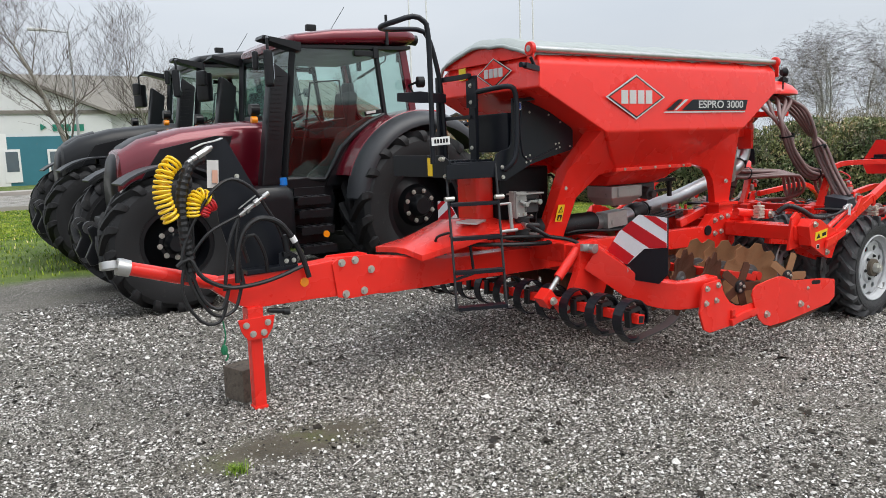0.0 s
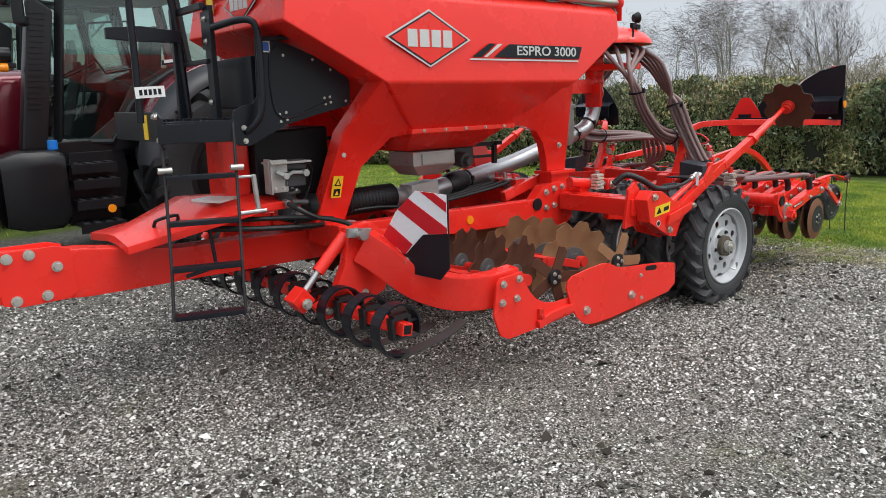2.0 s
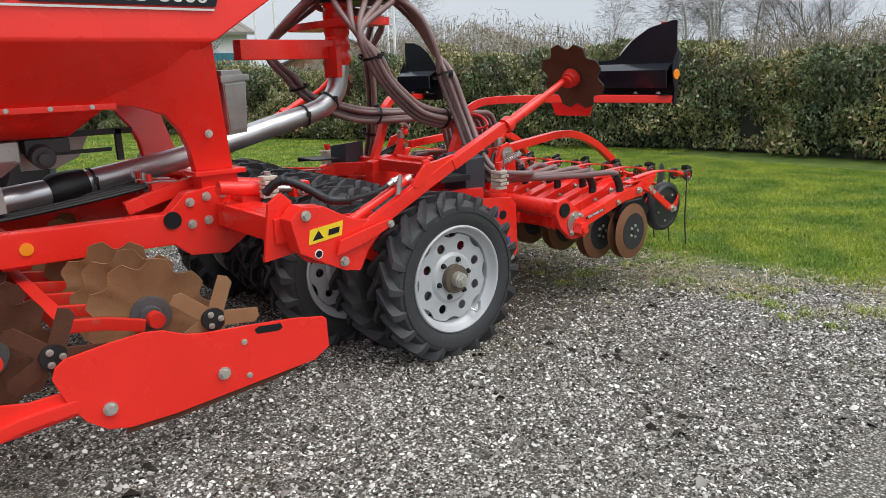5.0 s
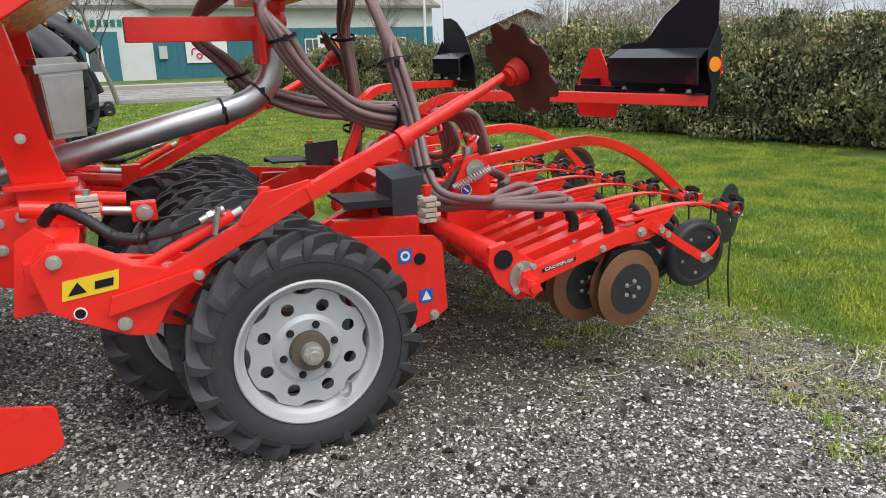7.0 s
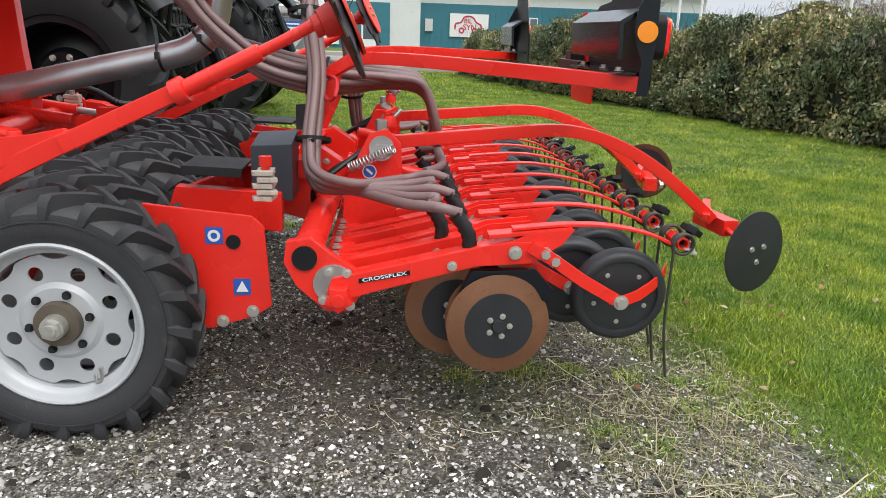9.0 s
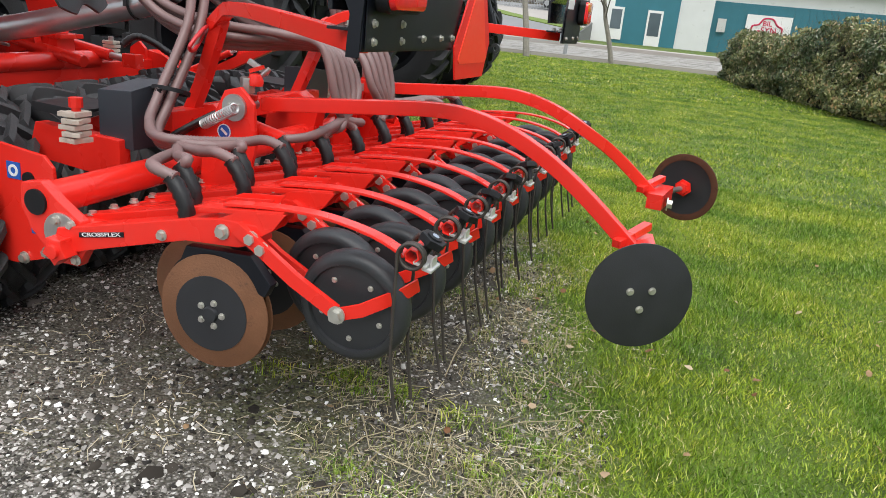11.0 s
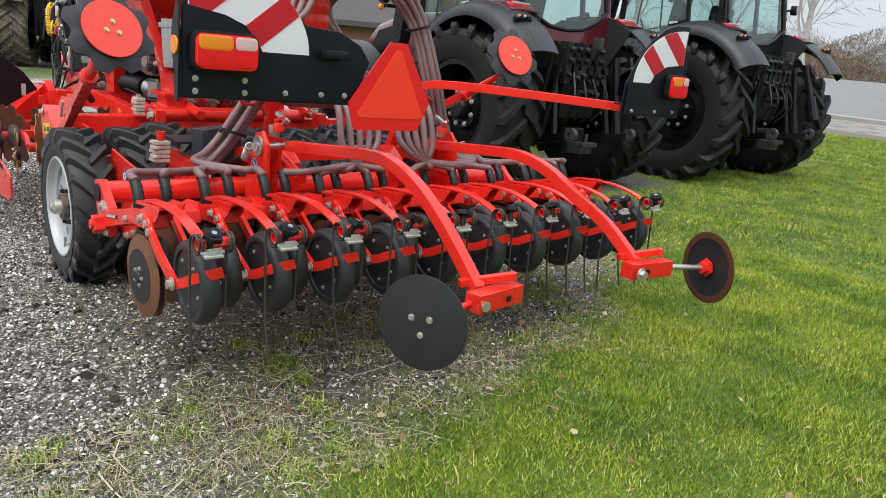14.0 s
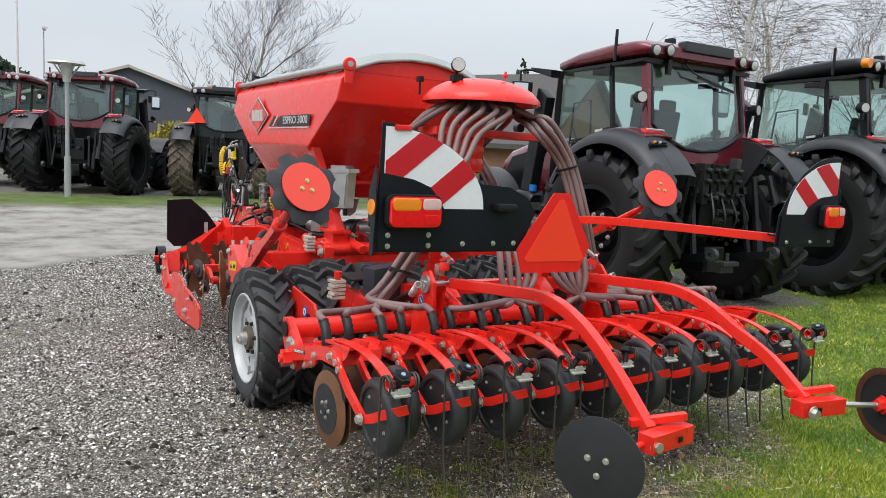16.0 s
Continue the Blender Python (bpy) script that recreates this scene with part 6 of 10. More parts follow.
for row, (x0, ys, mesh, turn) in enumerate(((3.05, [-1.22, -0.98, -0.74, -0.48, -0.22, 0.22, 0.48, 0.74, 0.98, 1.22], NOTCH_DARK, 18), (3.66, [-1.14, -0.90, -0.66, -0.40, -0.14, 0.14, 0.40, 0.66, 0.90, 1.14], NOTCH_OCHRE, -18))):
    beam = part("disc_beam", Shape().box((x0 - 0.34, 0, 0.58), (0.06, 2.4 if row else 2.3, 0.06)), RED_DUSTY, drill, bevel=0.004)
    for i, y in enumerate(ys):
        d = child("disc_arm", DISC_ARM, beam, T3((x0, y - 0.05, 0.53)))
        child("notched_disc", mesh, d, T3((x0, y, 0.53)) @ pose(0, 0, 0, 4, 27 * i % 40, turn), "rusty notched disc" if i == 0 else "")
        child("disc_hub", DISC_HUB, d, T3((x0, y, 0.53)) @ pose(0, 0, 0, 4, 27 * i % 40, turn))
    for s in (-1, 1):
        hub = part("star_hub", Shape().cyl((x0 + 0.19, s * 1.315, 0.52), (x0 + 0.19, s * 1.345, 0.52), 0.05, 16), DARK_STEEL, beam)
        for k in range(5):
            child("star_finger", SCRAPER if row else SCRAPER_DARK, hub, T3((x0 + 0.19, s * 1.33, 0.52)) @ pose(0, 0, 0, 0, 72 * k + 20, 14 * s))
        bolts(hub, [(x0 + 0.19 + 0.028 * math.cos(k * 2.1), s * 1.346, 0.52 + 0.028 * math.sin(k * 2.1)) for k in range(3)], "-y" if s < 0 else "y", 0.7)

# packer wheels
TYRE = mesh_of("tyre", tyre_shape(0.456, 0.225, 0.272, 22, 0.038, 0.27, 0.044, 64, False), RUBBER, angle=30)
LUGS = lug_meshes(0.456, 0.225, 0.038, 0.27, 0.044, RUBBER)
# pressed disc: scalloped edge, so that slots stay open against the rim well
lobed = [((0.240 - 0.020 * max(0.0, math.cos(8 * (a - 0.39) + math.pi)) ** 0.7) * math.cos(a), (0.240 - 0.020 * max(0.0, math.cos(8 * (a - 0.39) + math.pi)) ** 0.7) * math.sin(a)) for a in [2 * math.pi * i / 96 for i in range(96)]]
face = holed(lobed, [circle(0, 0, 0.075, 20)] + [circle(0.178 * math.cos(math.pi / 4 * k + 0.39), 0.178 * math.sin(math.pi / 4 * k + 0.39), 0.0255, 18) for k in range(8)], -0.046, -0.038)
# rolled flange, well and inner flange
face.lathe([(0.291, -0.094), (0.290, -0.103), (0.284, -0.107), (0.277, -0.104), (0.271, -0.092), (0.266, -0.078), (0.257, -0.066), (0.246, -0.060), (0.243, -0.030), (0.243, 0.085), (0.284, 0.104), (0.291, 0.098), (0.262, 0.076), (0.256, -0.045), (0.276, -0.072)], (0, 0, 0), (0, 1, 0), 64, closed=True)
# raised bolt circle and shallow dish
face.lathe([(0.074, -0.046), (0.078, -0.060), (0.122, -0.060), (0.140, -0.0455), (0.132, -0.044), (0.080, -0.044)], (0, 0, 0), (0, 1, 0), 48, closed=True)
RIMM = mesh_of("rim", face, RIM, angle=30)
HUB = mesh_of("hub", Shape().cyl((0, 0.02, 0), (0, -0.092, 0), 0.080, 32, 0.076).cyl((0, -0.02, 0), (0, 0.1, 0), 0.07, 20), mat("hub_grime", (0.13, 0.105, 0.08), 0.6, metal=0.4, var=0.3, scale=14), bevel=0.004)
HUBNUT = mesh_of("hub_nut", Shape().cyl((0, -0.09, 0), (0, -0.128, 0), 0.043, 24, 0.040).cyl((0, -0.128, 0), (0, -0.142, 0), 0.036, 6).cyl((0, -0.142, 0), (0, -0.150, 0), 0.022, 14), BOLT, bevel=0.002)
WHEEL_NUT = mesh_of("wheel_nut", Shape().bolt((0, 0, 0), (0, -1, 0), 0.0105, 0.018), DARK_STEEL)
WHEELS = [(5.18, -1.26), (5.14, -0.95), (4.90, -0.66), (5.10, -0.42), (5.10, -0.14), (5.10, 0.14), (5.10, 0.42), (4.90, 0.66), (5.14, 0.95), (5.18, 1.26)]
for i, (x, y) in enumerate(WHEELS):
    turn = 0 if y < 0 else 180
    m = T3((x, y, 0.425)) @ pose(0, 0, 0, 0, 11 * i, turn)
    wh = child("packer_wheel", RIMM, drill, m, "silver steel rim with round holes")
    child("tyre", TYRE, wh, T3((x, y, 0.425)) @ pose(0, 0, 0, 0, 0, 0) , "black lugged tyre with dust in the tread")
    put_lugs(wh, LUGS, T3((x, y, 0.425)) @ pose(0, 0, 0, 0, 7 * i, 0), 20)
    child("hub", HUB, wh, m)
    child("hub_nut", HUBNUT, wh, m)
    for k in range(6):
        a = math.pi / 3 * k + 0.2
        child("wheel_nut", WHEEL_NUT, wh, m @ T3((0.103 * math.cos(a), -0.060, 0.103 * math.sin(a))))
part("valve_stem", Shape().tube(spline([(5.285, -1.335, 0.235), (5.300, -1.365, 0.222), (5.318, -1.368, 0.236), (5.320, -1.366, 0.262)], 0.008), 0.0065, 8).cyl((5.320, -1.366, 0.258), (5.319, -1.366, 0.280), 0.009, 8), STEEL, drill)
for y0, y1, x in ((-1.20, -0.88, 5.16), (-0.8, 0.8, 4.90), (-0.5, 0.5, 5.10), (0.88, 1.20, 5.16)):
    part("axle_tube", Shape().cyl((x, y0, 0.425), (x, y1, 0.425), 0.045, 14), RED_DUSTY, drill)
# fork arms that hold the wheels
for s in (-1, 1):
    w = "-y" if s < 0 else "y"
    cheek = part("wheel_cheek", Shape().plate([(5.36, 0.72), (5.42, 0.80), (5.80, 0.76), (5.84, 0.72), (5.86, 0.42), (5.80, 0.38), (5.64, 0.33), (5.55, 0.33), (5.50, 0.40), (5.40, 0.50)], s * 1.125 - 0.008, s * 1.125 + 0.008), RED, drill, bevel=0.005)
    bolts(cheek, [(5.68, s * 1.134, 0.36), (5.79, s * 1.134, 0.40)], w, 1.2)
    part("cheek_plug", Shape().cyl((5.73, s * 1.133, 0.665), (5.73, s * 1.140, 0.665), 0.026, 18), PLASTIC, cheek)
    for z, x in ((0.687, 5.663), (0.494, 5.755)):
        part("blue_sticker", Shape().box((x, s * 1.1345, z), (0.062, 0.003, 0.062)), BLUE, cheek, "blue and white pictogram sticker")
        part("sticker_mark", Shape().plate([(x - 0.022, z - 0.018), (x + 0.022, z - 0.018), (x, z + 0.024)], s * 1.1365, s * 1.1385) if z < 0.6 else Shape().lathe([(0.012, -0.001), (0.022, -0.001), (0.022, 0.001), (0.012, 0.001)], (x, s * 1.1375, z), (0, 1, 0), 16, closed=True), WHITE_PAINT, cheek)
    part("wheel_arm", Shape().bar([(4.45, s * 0.78, 0.72), (4.9, s * 0.78, 0.66), (5.20, s * 0.80, 0.45)], 0.05, 0.11), RED, drill, bevel=0.006)
    part("wheel_arm", Shape().bar([(4.45, s * 1.10, 0.72), (4.75, s * 1.10, 0.66), (5.0, s * 1.10, 0.50)], 0.04, 0.13), RED, drill, bevel=0.006)
    part("lift_arm", Shape().bar([(5.42, s * 0.66, 0.70), (5.66, s * 0.62, 0.80), (5.86, s * 0.46, 0.80)], 0.05, 0.10), RED, drill, bevel=0.006)
    part("cross_plate", Shape().plate([(5.40, 0.66), (5.86, 0.62), (5.86, 0.78), (5.45, 0.80)], s * 0.80 - 0.03, s * 0.80 + 0.03), RED, drill, bevel=0.005)
    box = part("mud_box", Shape().add([(5.74, s * 0.58, 0.99), (5.90, s * 0.58, 1.0), (5.90, s * 0.58, 0.74), (5.74, s * 0.58, 0.76), (5.74, s * 0.80, 0.96), (5.90, s * 0.80, 0.97), (5.90, s * 0.80, 0.74), (5.74, s * 0.80, 0.76)],
                                      [(0, 1, 2, 3), (7, 6, 5, 4), (0, 4, 5, 1), (1, 5, 6, 2), (2, 6, 7, 3), (3, 7, 4, 0)]), SLATE_BLUE, drill, "dark slate-blue sheet-metal box", bevel=0.005)
    part("step_plate", Shape().box((5.60, s * 0.74, 0.878), (0.23, 0.25, 0.012), (0, 2, 0)).box((5.60, s * 0.866, 0.868), (0.23, 0.006, 0.035), (0, 2, 0)), DARK_STEEL, drill, bevel=0.002)
    stack = part("depth_stop", Shape().cyl((5.83, s * 1.0, 0.79), (5.83, s * 1.0, 0.93), 0.016, 10).cyl((5.83, s * 1.0, 0.92), (5.83, s * 1.0, 0.955), 0.024, 8), RED, drill)
    for i in range(5):
        part("stop_ring", Shape().box((5.83, s * (1.0 + 0.004 * (i % 2)), 0.803 + 0.0235 * i), (0.062, 0.082, 0.019), (0, 0, (-7, 5, -3, 8, 2)[i])).box((5.83 + 0.03 * (1 if i % 2 else -1), s * 1.03, 0.803 + 0.0235 * i), (0.03, 0.03, 0.017), (0, 0, 20)), CLIP, stack, bevel=0.003)
    stack2 = part("depth_stop", Shape().cyl((4.47, s * 0.68, 0.90), (4.47, s * 0.68, 1.02), 0.016, 10), STEEL, drill)
    for i in range(5):
        part("stop_ring", Shape().box((4.47, s * (0.68 + 0.004 * (i % 2)), 0.893 + 0.0235 * i), (0.082, 0.062, 0.019), (0, 0, (-7, 5, -3, 8, 2)[i])), CLIP, stack2, bevel=0.003)
    # marker arm
    base = part("marker_bracket", Shape().plate([(4.28, 0.86), (4.34, 0.92), (4.46, 0.905), (4.60, 0.83), (4.74, 0.80), (4.80, 0.75), (4.70, 0.66), (4.645, 0.56), (4.56, 0.575), (4.44, 0.635), (4.32, 0.70)], s * 1.20 - 0.055, s * 1.20 + 0.055), RED, drill, bevel=0.008)
    bolts(base, [(4.55, s * 1.258, 0.625), (4.36, s * 1.258, 0.875)], w, 1.3)
    part("sticker", Shape().plate([(4.365, 0.735), (4.545, 0.755), (4.555, 0.825), (4.375, 0.805)], s * 1.2565, s * 1.2585), YELLOW, base, "yellow warning sticker")
    part("sticker_sign", Shape().plate([(4.385, 0.752), (4.445, 0.759), (4.42, 0.798)], s * 1.2595, s * 1.2605).plate([(4.47, 0.765), (4.53, 0.772), (4.535, 0.80), (4.475, 0.793)], s * 1.2595, s * 1.2605), BLACK, base)
    part("round_sticker", Shape().cyl((4.415, s * 1.2555, 0.685), (4.415, s * 1.2585, 0.685), 0.022, 20), WHITE_PAINT, base, "round black and white sticker")
    part("sticker_disc", Shape().cyl((4.415, s * 1.2585, 0.685), (4.415, s * 1.2600, 0.685), 0.017, 20), BLACK, base)
    part("stub_beam", Shape().box((4.32, s * 0.82, 0.80), (0.13, 0.66, 0.12)), RED, base, bevel=0.008)
    part("stub_plate", Shape().plate([(4.20, 0.66), (4.24, 0.93), (4.31, 0.975), (4.36, 0.93), (4.38, 0.68)], s * 1.12 - 0.012, s * 1.12 + 0.012), RED, base, bevel=0.004)
    part("arm_lever", Shape().plate([(4.50, 0.665), (4.52, 0.735), (4.66, 0.765), (4.80, 0.795), (4.83, 0.79), (4.838, 0.768), (4.80, 0.752), (4.66, 0.70)], s * 1.275 - 0.010, s * 1.275 + 0.010), RED, base, bevel=0.004)
    bolts(base, [(4.812, s * 1.286, 0.773)], w, 1.0)
    part("guard_plate", Shape().plate([(4.40, 0.66), (4.50, 0.82), (4.86, 0.80), (4.93, 0.77), (4.86, 0.60), (4.80, 0.50), (4.56, 0.57), (4.46, 0.60)], s * 1.05 - 0.006, s * 1.05 + 0.006), RED, drill, bevel=0.003)
    marm = part("marker_arm", Shape().bar([(4.60, s * 1.23, 0.705), (5.02, s * 1.25, 0.922), (5.27, s * 1.265, 1.045)], 0.045, 0.075, w2=0.05, h2=0.062).bar([(5.23, s * 1.263, 1.022), (5.60, s * 1.285, 1.198)], 0.060, 0.060, w2=0.056, h2=0.056).cyl((5.60, s * 1.29, 1.195), (5.64, s * 1.292, 1.215), 0.044, 18).cyl((5.60, s * 1.29, 1.195), (5.88, s * 1.305, 1.335), 0.028, 16), RED, drill, bevel=0.006)
    part("arm_gusset", Shape().plate([(4.97, 0.935), (4.985, 0.965), (5.03, 1.015), (5.06, 1.045), (5.12, 1.05), (5.24, 1.075), (5.255, 1.06), (5.22, 1.035), (5.0, 0.925)], s * 1.265 - 0.012, s * 1.265 + 0.012), RED, marm, bevel=0.003)
    part("arm_knob", Shape().cyl((5.075, s * 1.25, 1.02), (5.075, s * 1.25, 1.062), 0.026, 16, 0.022), RED, marm, bevel=0.005)
    part("thin_arm", Shape().tube(spline([(5.85, s * 1.303, 1.32), (5.95, s * 1.31 if s < 0 else 1.275, 1.37), (6.06, s * 1.315 if s < 0 else 1.24, 1.43 if s < 0 else 1.475)], 0.03), 0.019, 12), RED, marm)
    part("arm_cylinder", Shape().cyl((4.62, s * 1.205, 0.80), (4.96, s * 1.22, 0.965), 0.022, 16), RED, marm)
    part("cylinder_tip", Shape().cyl((4.95, s * 1.22, 0.96), (4.995, s * 1.222, 0.982), 0.013, 10), SILVER, marm)
    part("tap", Shape().cyl((4.84, s * 1.235, 0.955), (4.93, s * 1.225, 0.99), 0.014, 10).cyl((4.87, s * 1.23, 0.965), (4.89, s * 1.228, 0.972), 0.022, 6).box((4.895, s * 1.26, 0.955), (0.014, 0.02, 0.10), (0, 14, 20)).cyl((4.91, s * 1.225, 0.98), (4.945, s * 1.222, 0.962), 0.010, 8), STEEL, marm, "bright steel shut-off tap", bevel=0.002)
    part("spiral_hose", Shape().tube(spline([(4.66, s * 1.17, 0.90), (4.56, s * 1.13, 0.91), (4.46, s * 1.07, 0.98), (4.38, s * 1.0, 1.01), (4.32, s * 0.94, 0.95)], 0.012), 0.024, 10, ribs=0.004), HOSE_BLACK, marm)
    part("hydraulic_hose", Shape().tube(spline([(4.84, s * 1.235, 0.955), (4.76, s * 1.22, 0.925), (4.66, s * 1.17, 0.90)], 0.02), 0.011, 8), HOSE_BLACK, marm)
    ax = Vector((0.89, 0.11 * s * -1, 0.42)).normalized()
    q = Vector((0, 1, 0)).rotation_difference(ax).to_matrix().to_4x4()
    c = Vector((6.115, -1.325, 1.445)) if s < 0 else Vector((6.115, 1.235, 1.50))
    nd = child("notched_disc", mesh_of("marker_disc", notched(0.205, 8, 0.034, 0.006, 0.02), DISC_DARK, angle=40), marm, T3(c) @ q, "dark notched marker disc")
    child("disc_face", mesh_of("disc_face", notched(0.2035, 8, 0.034, 0.002, 0.02), RUST, angle=40), marm, T3(c - ax * 0.0035) @ q, "dark rusted front face")
    part("red_disc", Shape().cyl(c + ax * 0.030, c + ax * 0.040, 0.135, 36), mat("faded_red", (0.80, 0.062, 0.038), 0.5, var=0.08, scale=8), marm, "faded red round plate", bevel=0.002)
    u = ax.orthogonal().normalized()
    v = ax.cross(u)
    for k in range(3):
        p = c + ax * 0.040 + (u * math.cos(k * 2.094 + 0.6) + v * math.sin(k * 2.094 + 0.6)) * 0.032
        part("disc_bolt", Shape().bolt(p, ax, 0.009, 0.009), YELLOW_ZINC, marm)
    part("disc_hub", Shape().cyl(c, c - ax * 0.05, 0.055, 16, 0.045).cyl(c - ax * 0.05, c - ax * 0.075, 0.036, 14), RED_DUSTY, marm, bevel=0.004)

# ---- drill: coulter bar and rear ----
tube_bar = part("coulter_bar", Shape().cyl((6.01, -1.33, 0.68), (6.01, 1.33, 0.68), 0.055, 20), RED, drill)
lower_bar = part("lower_bar", Shape().box((6.12, 0, 0.575), (0.075, 2.66, 0.075)), RED, drill, bevel=0.006)
for s in (-1, 1):
    w = "-y" if s < 0 else "y"
    cap = part("end_casting", Shape().plate([(5.95, 0.735), (6.03, 0.75), (6.09, 0.70), (6.18, 0.64), (6.20, 0.56), (6.16, 0.49), (6.08, 0.49), (5.98, 0.58), (5.94, 0.66)], s * 1.345 - 0.02, s * 1.345 + 0.02), RED, tube_bar, bevel=0.006)
    part("end_cap", Shape().cyl((6.01, s * 1.365, 0.68), (6.01, s * 1.374, 0.68), 0.042, 20), PLASTIC, cap)
    part("end_flange", Shape().cyl((6.105, s * 1.365, 0.592), (6.105, s * 1.373, 0.592), 0.068, 28), STEEL, cap, bevel=0.002)
    star = [((0.050 if k % 2 else 0.034) * math.cos(math.pi / 5 * k + 0.3) + 6.125, (0.050 if k % 2 else 0.034) * math.sin(math.pi / 5 * k + 0.3) + 0.553) for k in range(10)]
    part("end_star", Shape().plate(star, s * 1.372, s * 1.425).cyl((6.125, s * 1.37, 0.553), (6.125, s * 1.438, 0.553), 0.024, 12), RED, cap, bevel=0.005)
    bolts(cap, [(6.07, s * 1.37, 0.535), (6.16, s * 1.37, 0.515), (6.15, s * 1.372, 0.63), (6.09, s * 1.372, 0.635)], w, 0.9)
for i in range(26):
    y = -1.22 + 2.44 * i / 25
    child("bolt", BOLT_MESH, lower_bar, T3((6.09, y, 0.617)) @ TURN_OUT["z"] @ Matrix.Scale(0.9, 4))

ARM_LONG = mesh_of("coulter_arm", Shape().plate([(6.08, 0.555), (6.10, 0.615), (6.22, 0.642), (6.60, 0.735), (6.70, 0.752), (6.82, 0.752), (6.83, 0.70), (6.76, 0.675), (6.58, 0.662), (6.50, 0.64), (6.25, 0.57), (6.12, 0.53)], -0.036, 0.036), RED, bevel=0.006)
CAP_TOP = mesh_of("arm_top", Shape().bar(spline([(6.70, 0, 0.790), (6.86, 0, 0.806), (7.0, 0, 0.808), (7.12, 0, 0.792), (7.20, 0, 0.770), (7.26, 0, 0.742)], 0.03), 0.046, 0.009).bar([(6.62, 0, 0.766), (6.90, 0, 0.796)], 0.066, 0.014), RED, bevel=0.002)
rib = [(6.68, 0.745), (6.76, 0.782), (6.91, 0.798), (6.87, 0.745), (6.80, 0.70)]
CHEEK = mesh_of("arm_cheek", Shape().plate(rib, -0.034, -0.029).plate(rib, 0.029, 0.034), RED, bevel=0.002)
STRAP = mesh_of("wheel_strap", Shape().bar([(6.76, -0.042, 0.738), (6.83, -0.047, 0.70), (6.95, -0.046, 0.620), (7.075, -0.036, 0.548)], 0.020, 0.042, (0, 0, 1)).bar([(7.05, -0.040, 0.556), (7.09, -0.040, 0.546), (7.15, -0.030, 0.566), (7.20, -0.012, 0.594), (7.25, 0.028, 0.618), (7.275, 0.074, 0.634)], 0.008, 0.040, (0, 0, 1)), RED, bevel=0.002)
STRAP_SHORT = mesh_of("wheel_strap", Shape().bar([(6.76, -0.042, 0.738), (6.83, -0.047, 0.70), (6.95, -0.046, 0.620), (7.075, -0.036, 0.548)], 0.020, 0.042, (0, 0, 1)).bar([(7.05, -0.040, 0.556), (7.09, -0.040, 0.546), (7.15, -0.030, 0.566), (7.19, -0.016, 0.590)], 0.008, 0.036, (0, 0, 1)), RED, bevel=0.002)
COULTER = mesh_of("coulter_disc", Shape().lathe([(0.118, 0.016), (0.18, 0.002), (0.181, 0.0), (0.18, -0.002), (0.118, -0.002)], (0, 0, 0), (0, -1, 0), 48, closed=True), COULTER_RUST, angle=50)
COULTER_IN = mesh_of("disc_centre", Shape().lathe([(0.001, 0.030), (0.022, 0.030), (0.026, 0.019), (0.119, 0.018), (0.119, 0.0), (0.001, 0.0)], (0, 0, 0), (0, -1, 0), 40), DISC_DARK, angle=40)
PRESS = mesh_of("press_wheel", Shape().lathe([(0.001, 0.020), (0.03, 0.022), (0.09, 0.030), (0.130, 0.026), (0.133, 0.036), (0.146, 0.038), (0.158, 0.033), (0.167, 0.020), (0.171, 0.0), (0.167, -0.020), (0.158, -0.033), (0.146, -0.038), (0.133, -0.036), (0.130, -0.026), (0.09, -0.030), (0.001, -0.020)], (0, 0, 0), (0, -1, 0), 40), WHEEL_RUBBER, angle=40)
lobes = [((0.040 if k % 2 else 0.033) * math.cos(math.pi / 6 * k), (0.040 if k % 2 else 0.033) * math.sin(math.pi / 6 * k)) for k in range(12)]
KNOB = mesh_of("knob", Shape().add([(x, y, z) for z in (0.004, 0.026) for x, y in lobes], [tuple(range(11, -1, -1)), tuple(range(12, 24))] + [(k, (k + 1) % 12, 12 + (k + 1) % 12, 12 + k) for k in range(12)]).cyl((0, 0, -0.045), (0, 0, 0.006), 0.013, 10).cyl((0, 0, 0.024), (0, 0, 0.031), 0.022, 14), PLASTIC, bevel=0.004)
ZINC = mat("bright_zinc", (0.60, 0.60, 0.58), 0.38, metal=0.45, var=0.25, scale=40)
CLAMPB = mesh_of("spring_clamp", Shape().box((0.012, 0, -0.030), (0.030, 0.072, 0.010), (0, 12, 0)).box((0.018, 0, -0.014), (0.008, 0.04, 0.026)).box((-0.006, 0, -0.016), (0.040, 0.088, 0.009), (0, 12, 0)), ZINC, bevel=0.003)
RINGT = mesh_of("tine_tube", Shape().lathe([(0.017, -0.060), (0.0235, -0.060), (0.0235, 0.060), (0.017, 0.060)], (0, 0, 0), (0, 1, 0), 6, closed=True), RED, bevel=0.003)
TINE_STEEL = mat("tine_steel", (0.060, 0.052, 0.046), 0.5, metal=0.35, var=0.3, scale=18, rust=(0.12, 0.07, 0.045), rust_amount=0.3)
TINES = []
for way in (1, -1):
    # a leg that hangs down, then three turns round the tube towards the clamp
    tine = [(0.006, 0, -0.49), (-0.024, 0, -0.32), (-0.031, 0, -0.2), (-0.034, 0, -0.05)]
    tine += [(-0.036 * math.cos(2 * math.pi * i / 12), way * 0.0135 * i / 12, 0.036 * math.sin(2 * math.pi * i / 12)) for i in range(27)]
    TINES.append(mesh_of("tine", Shape().tube(spline(tine, 0.012), 0.0050, 7), TINE_STEEL, angle=60))
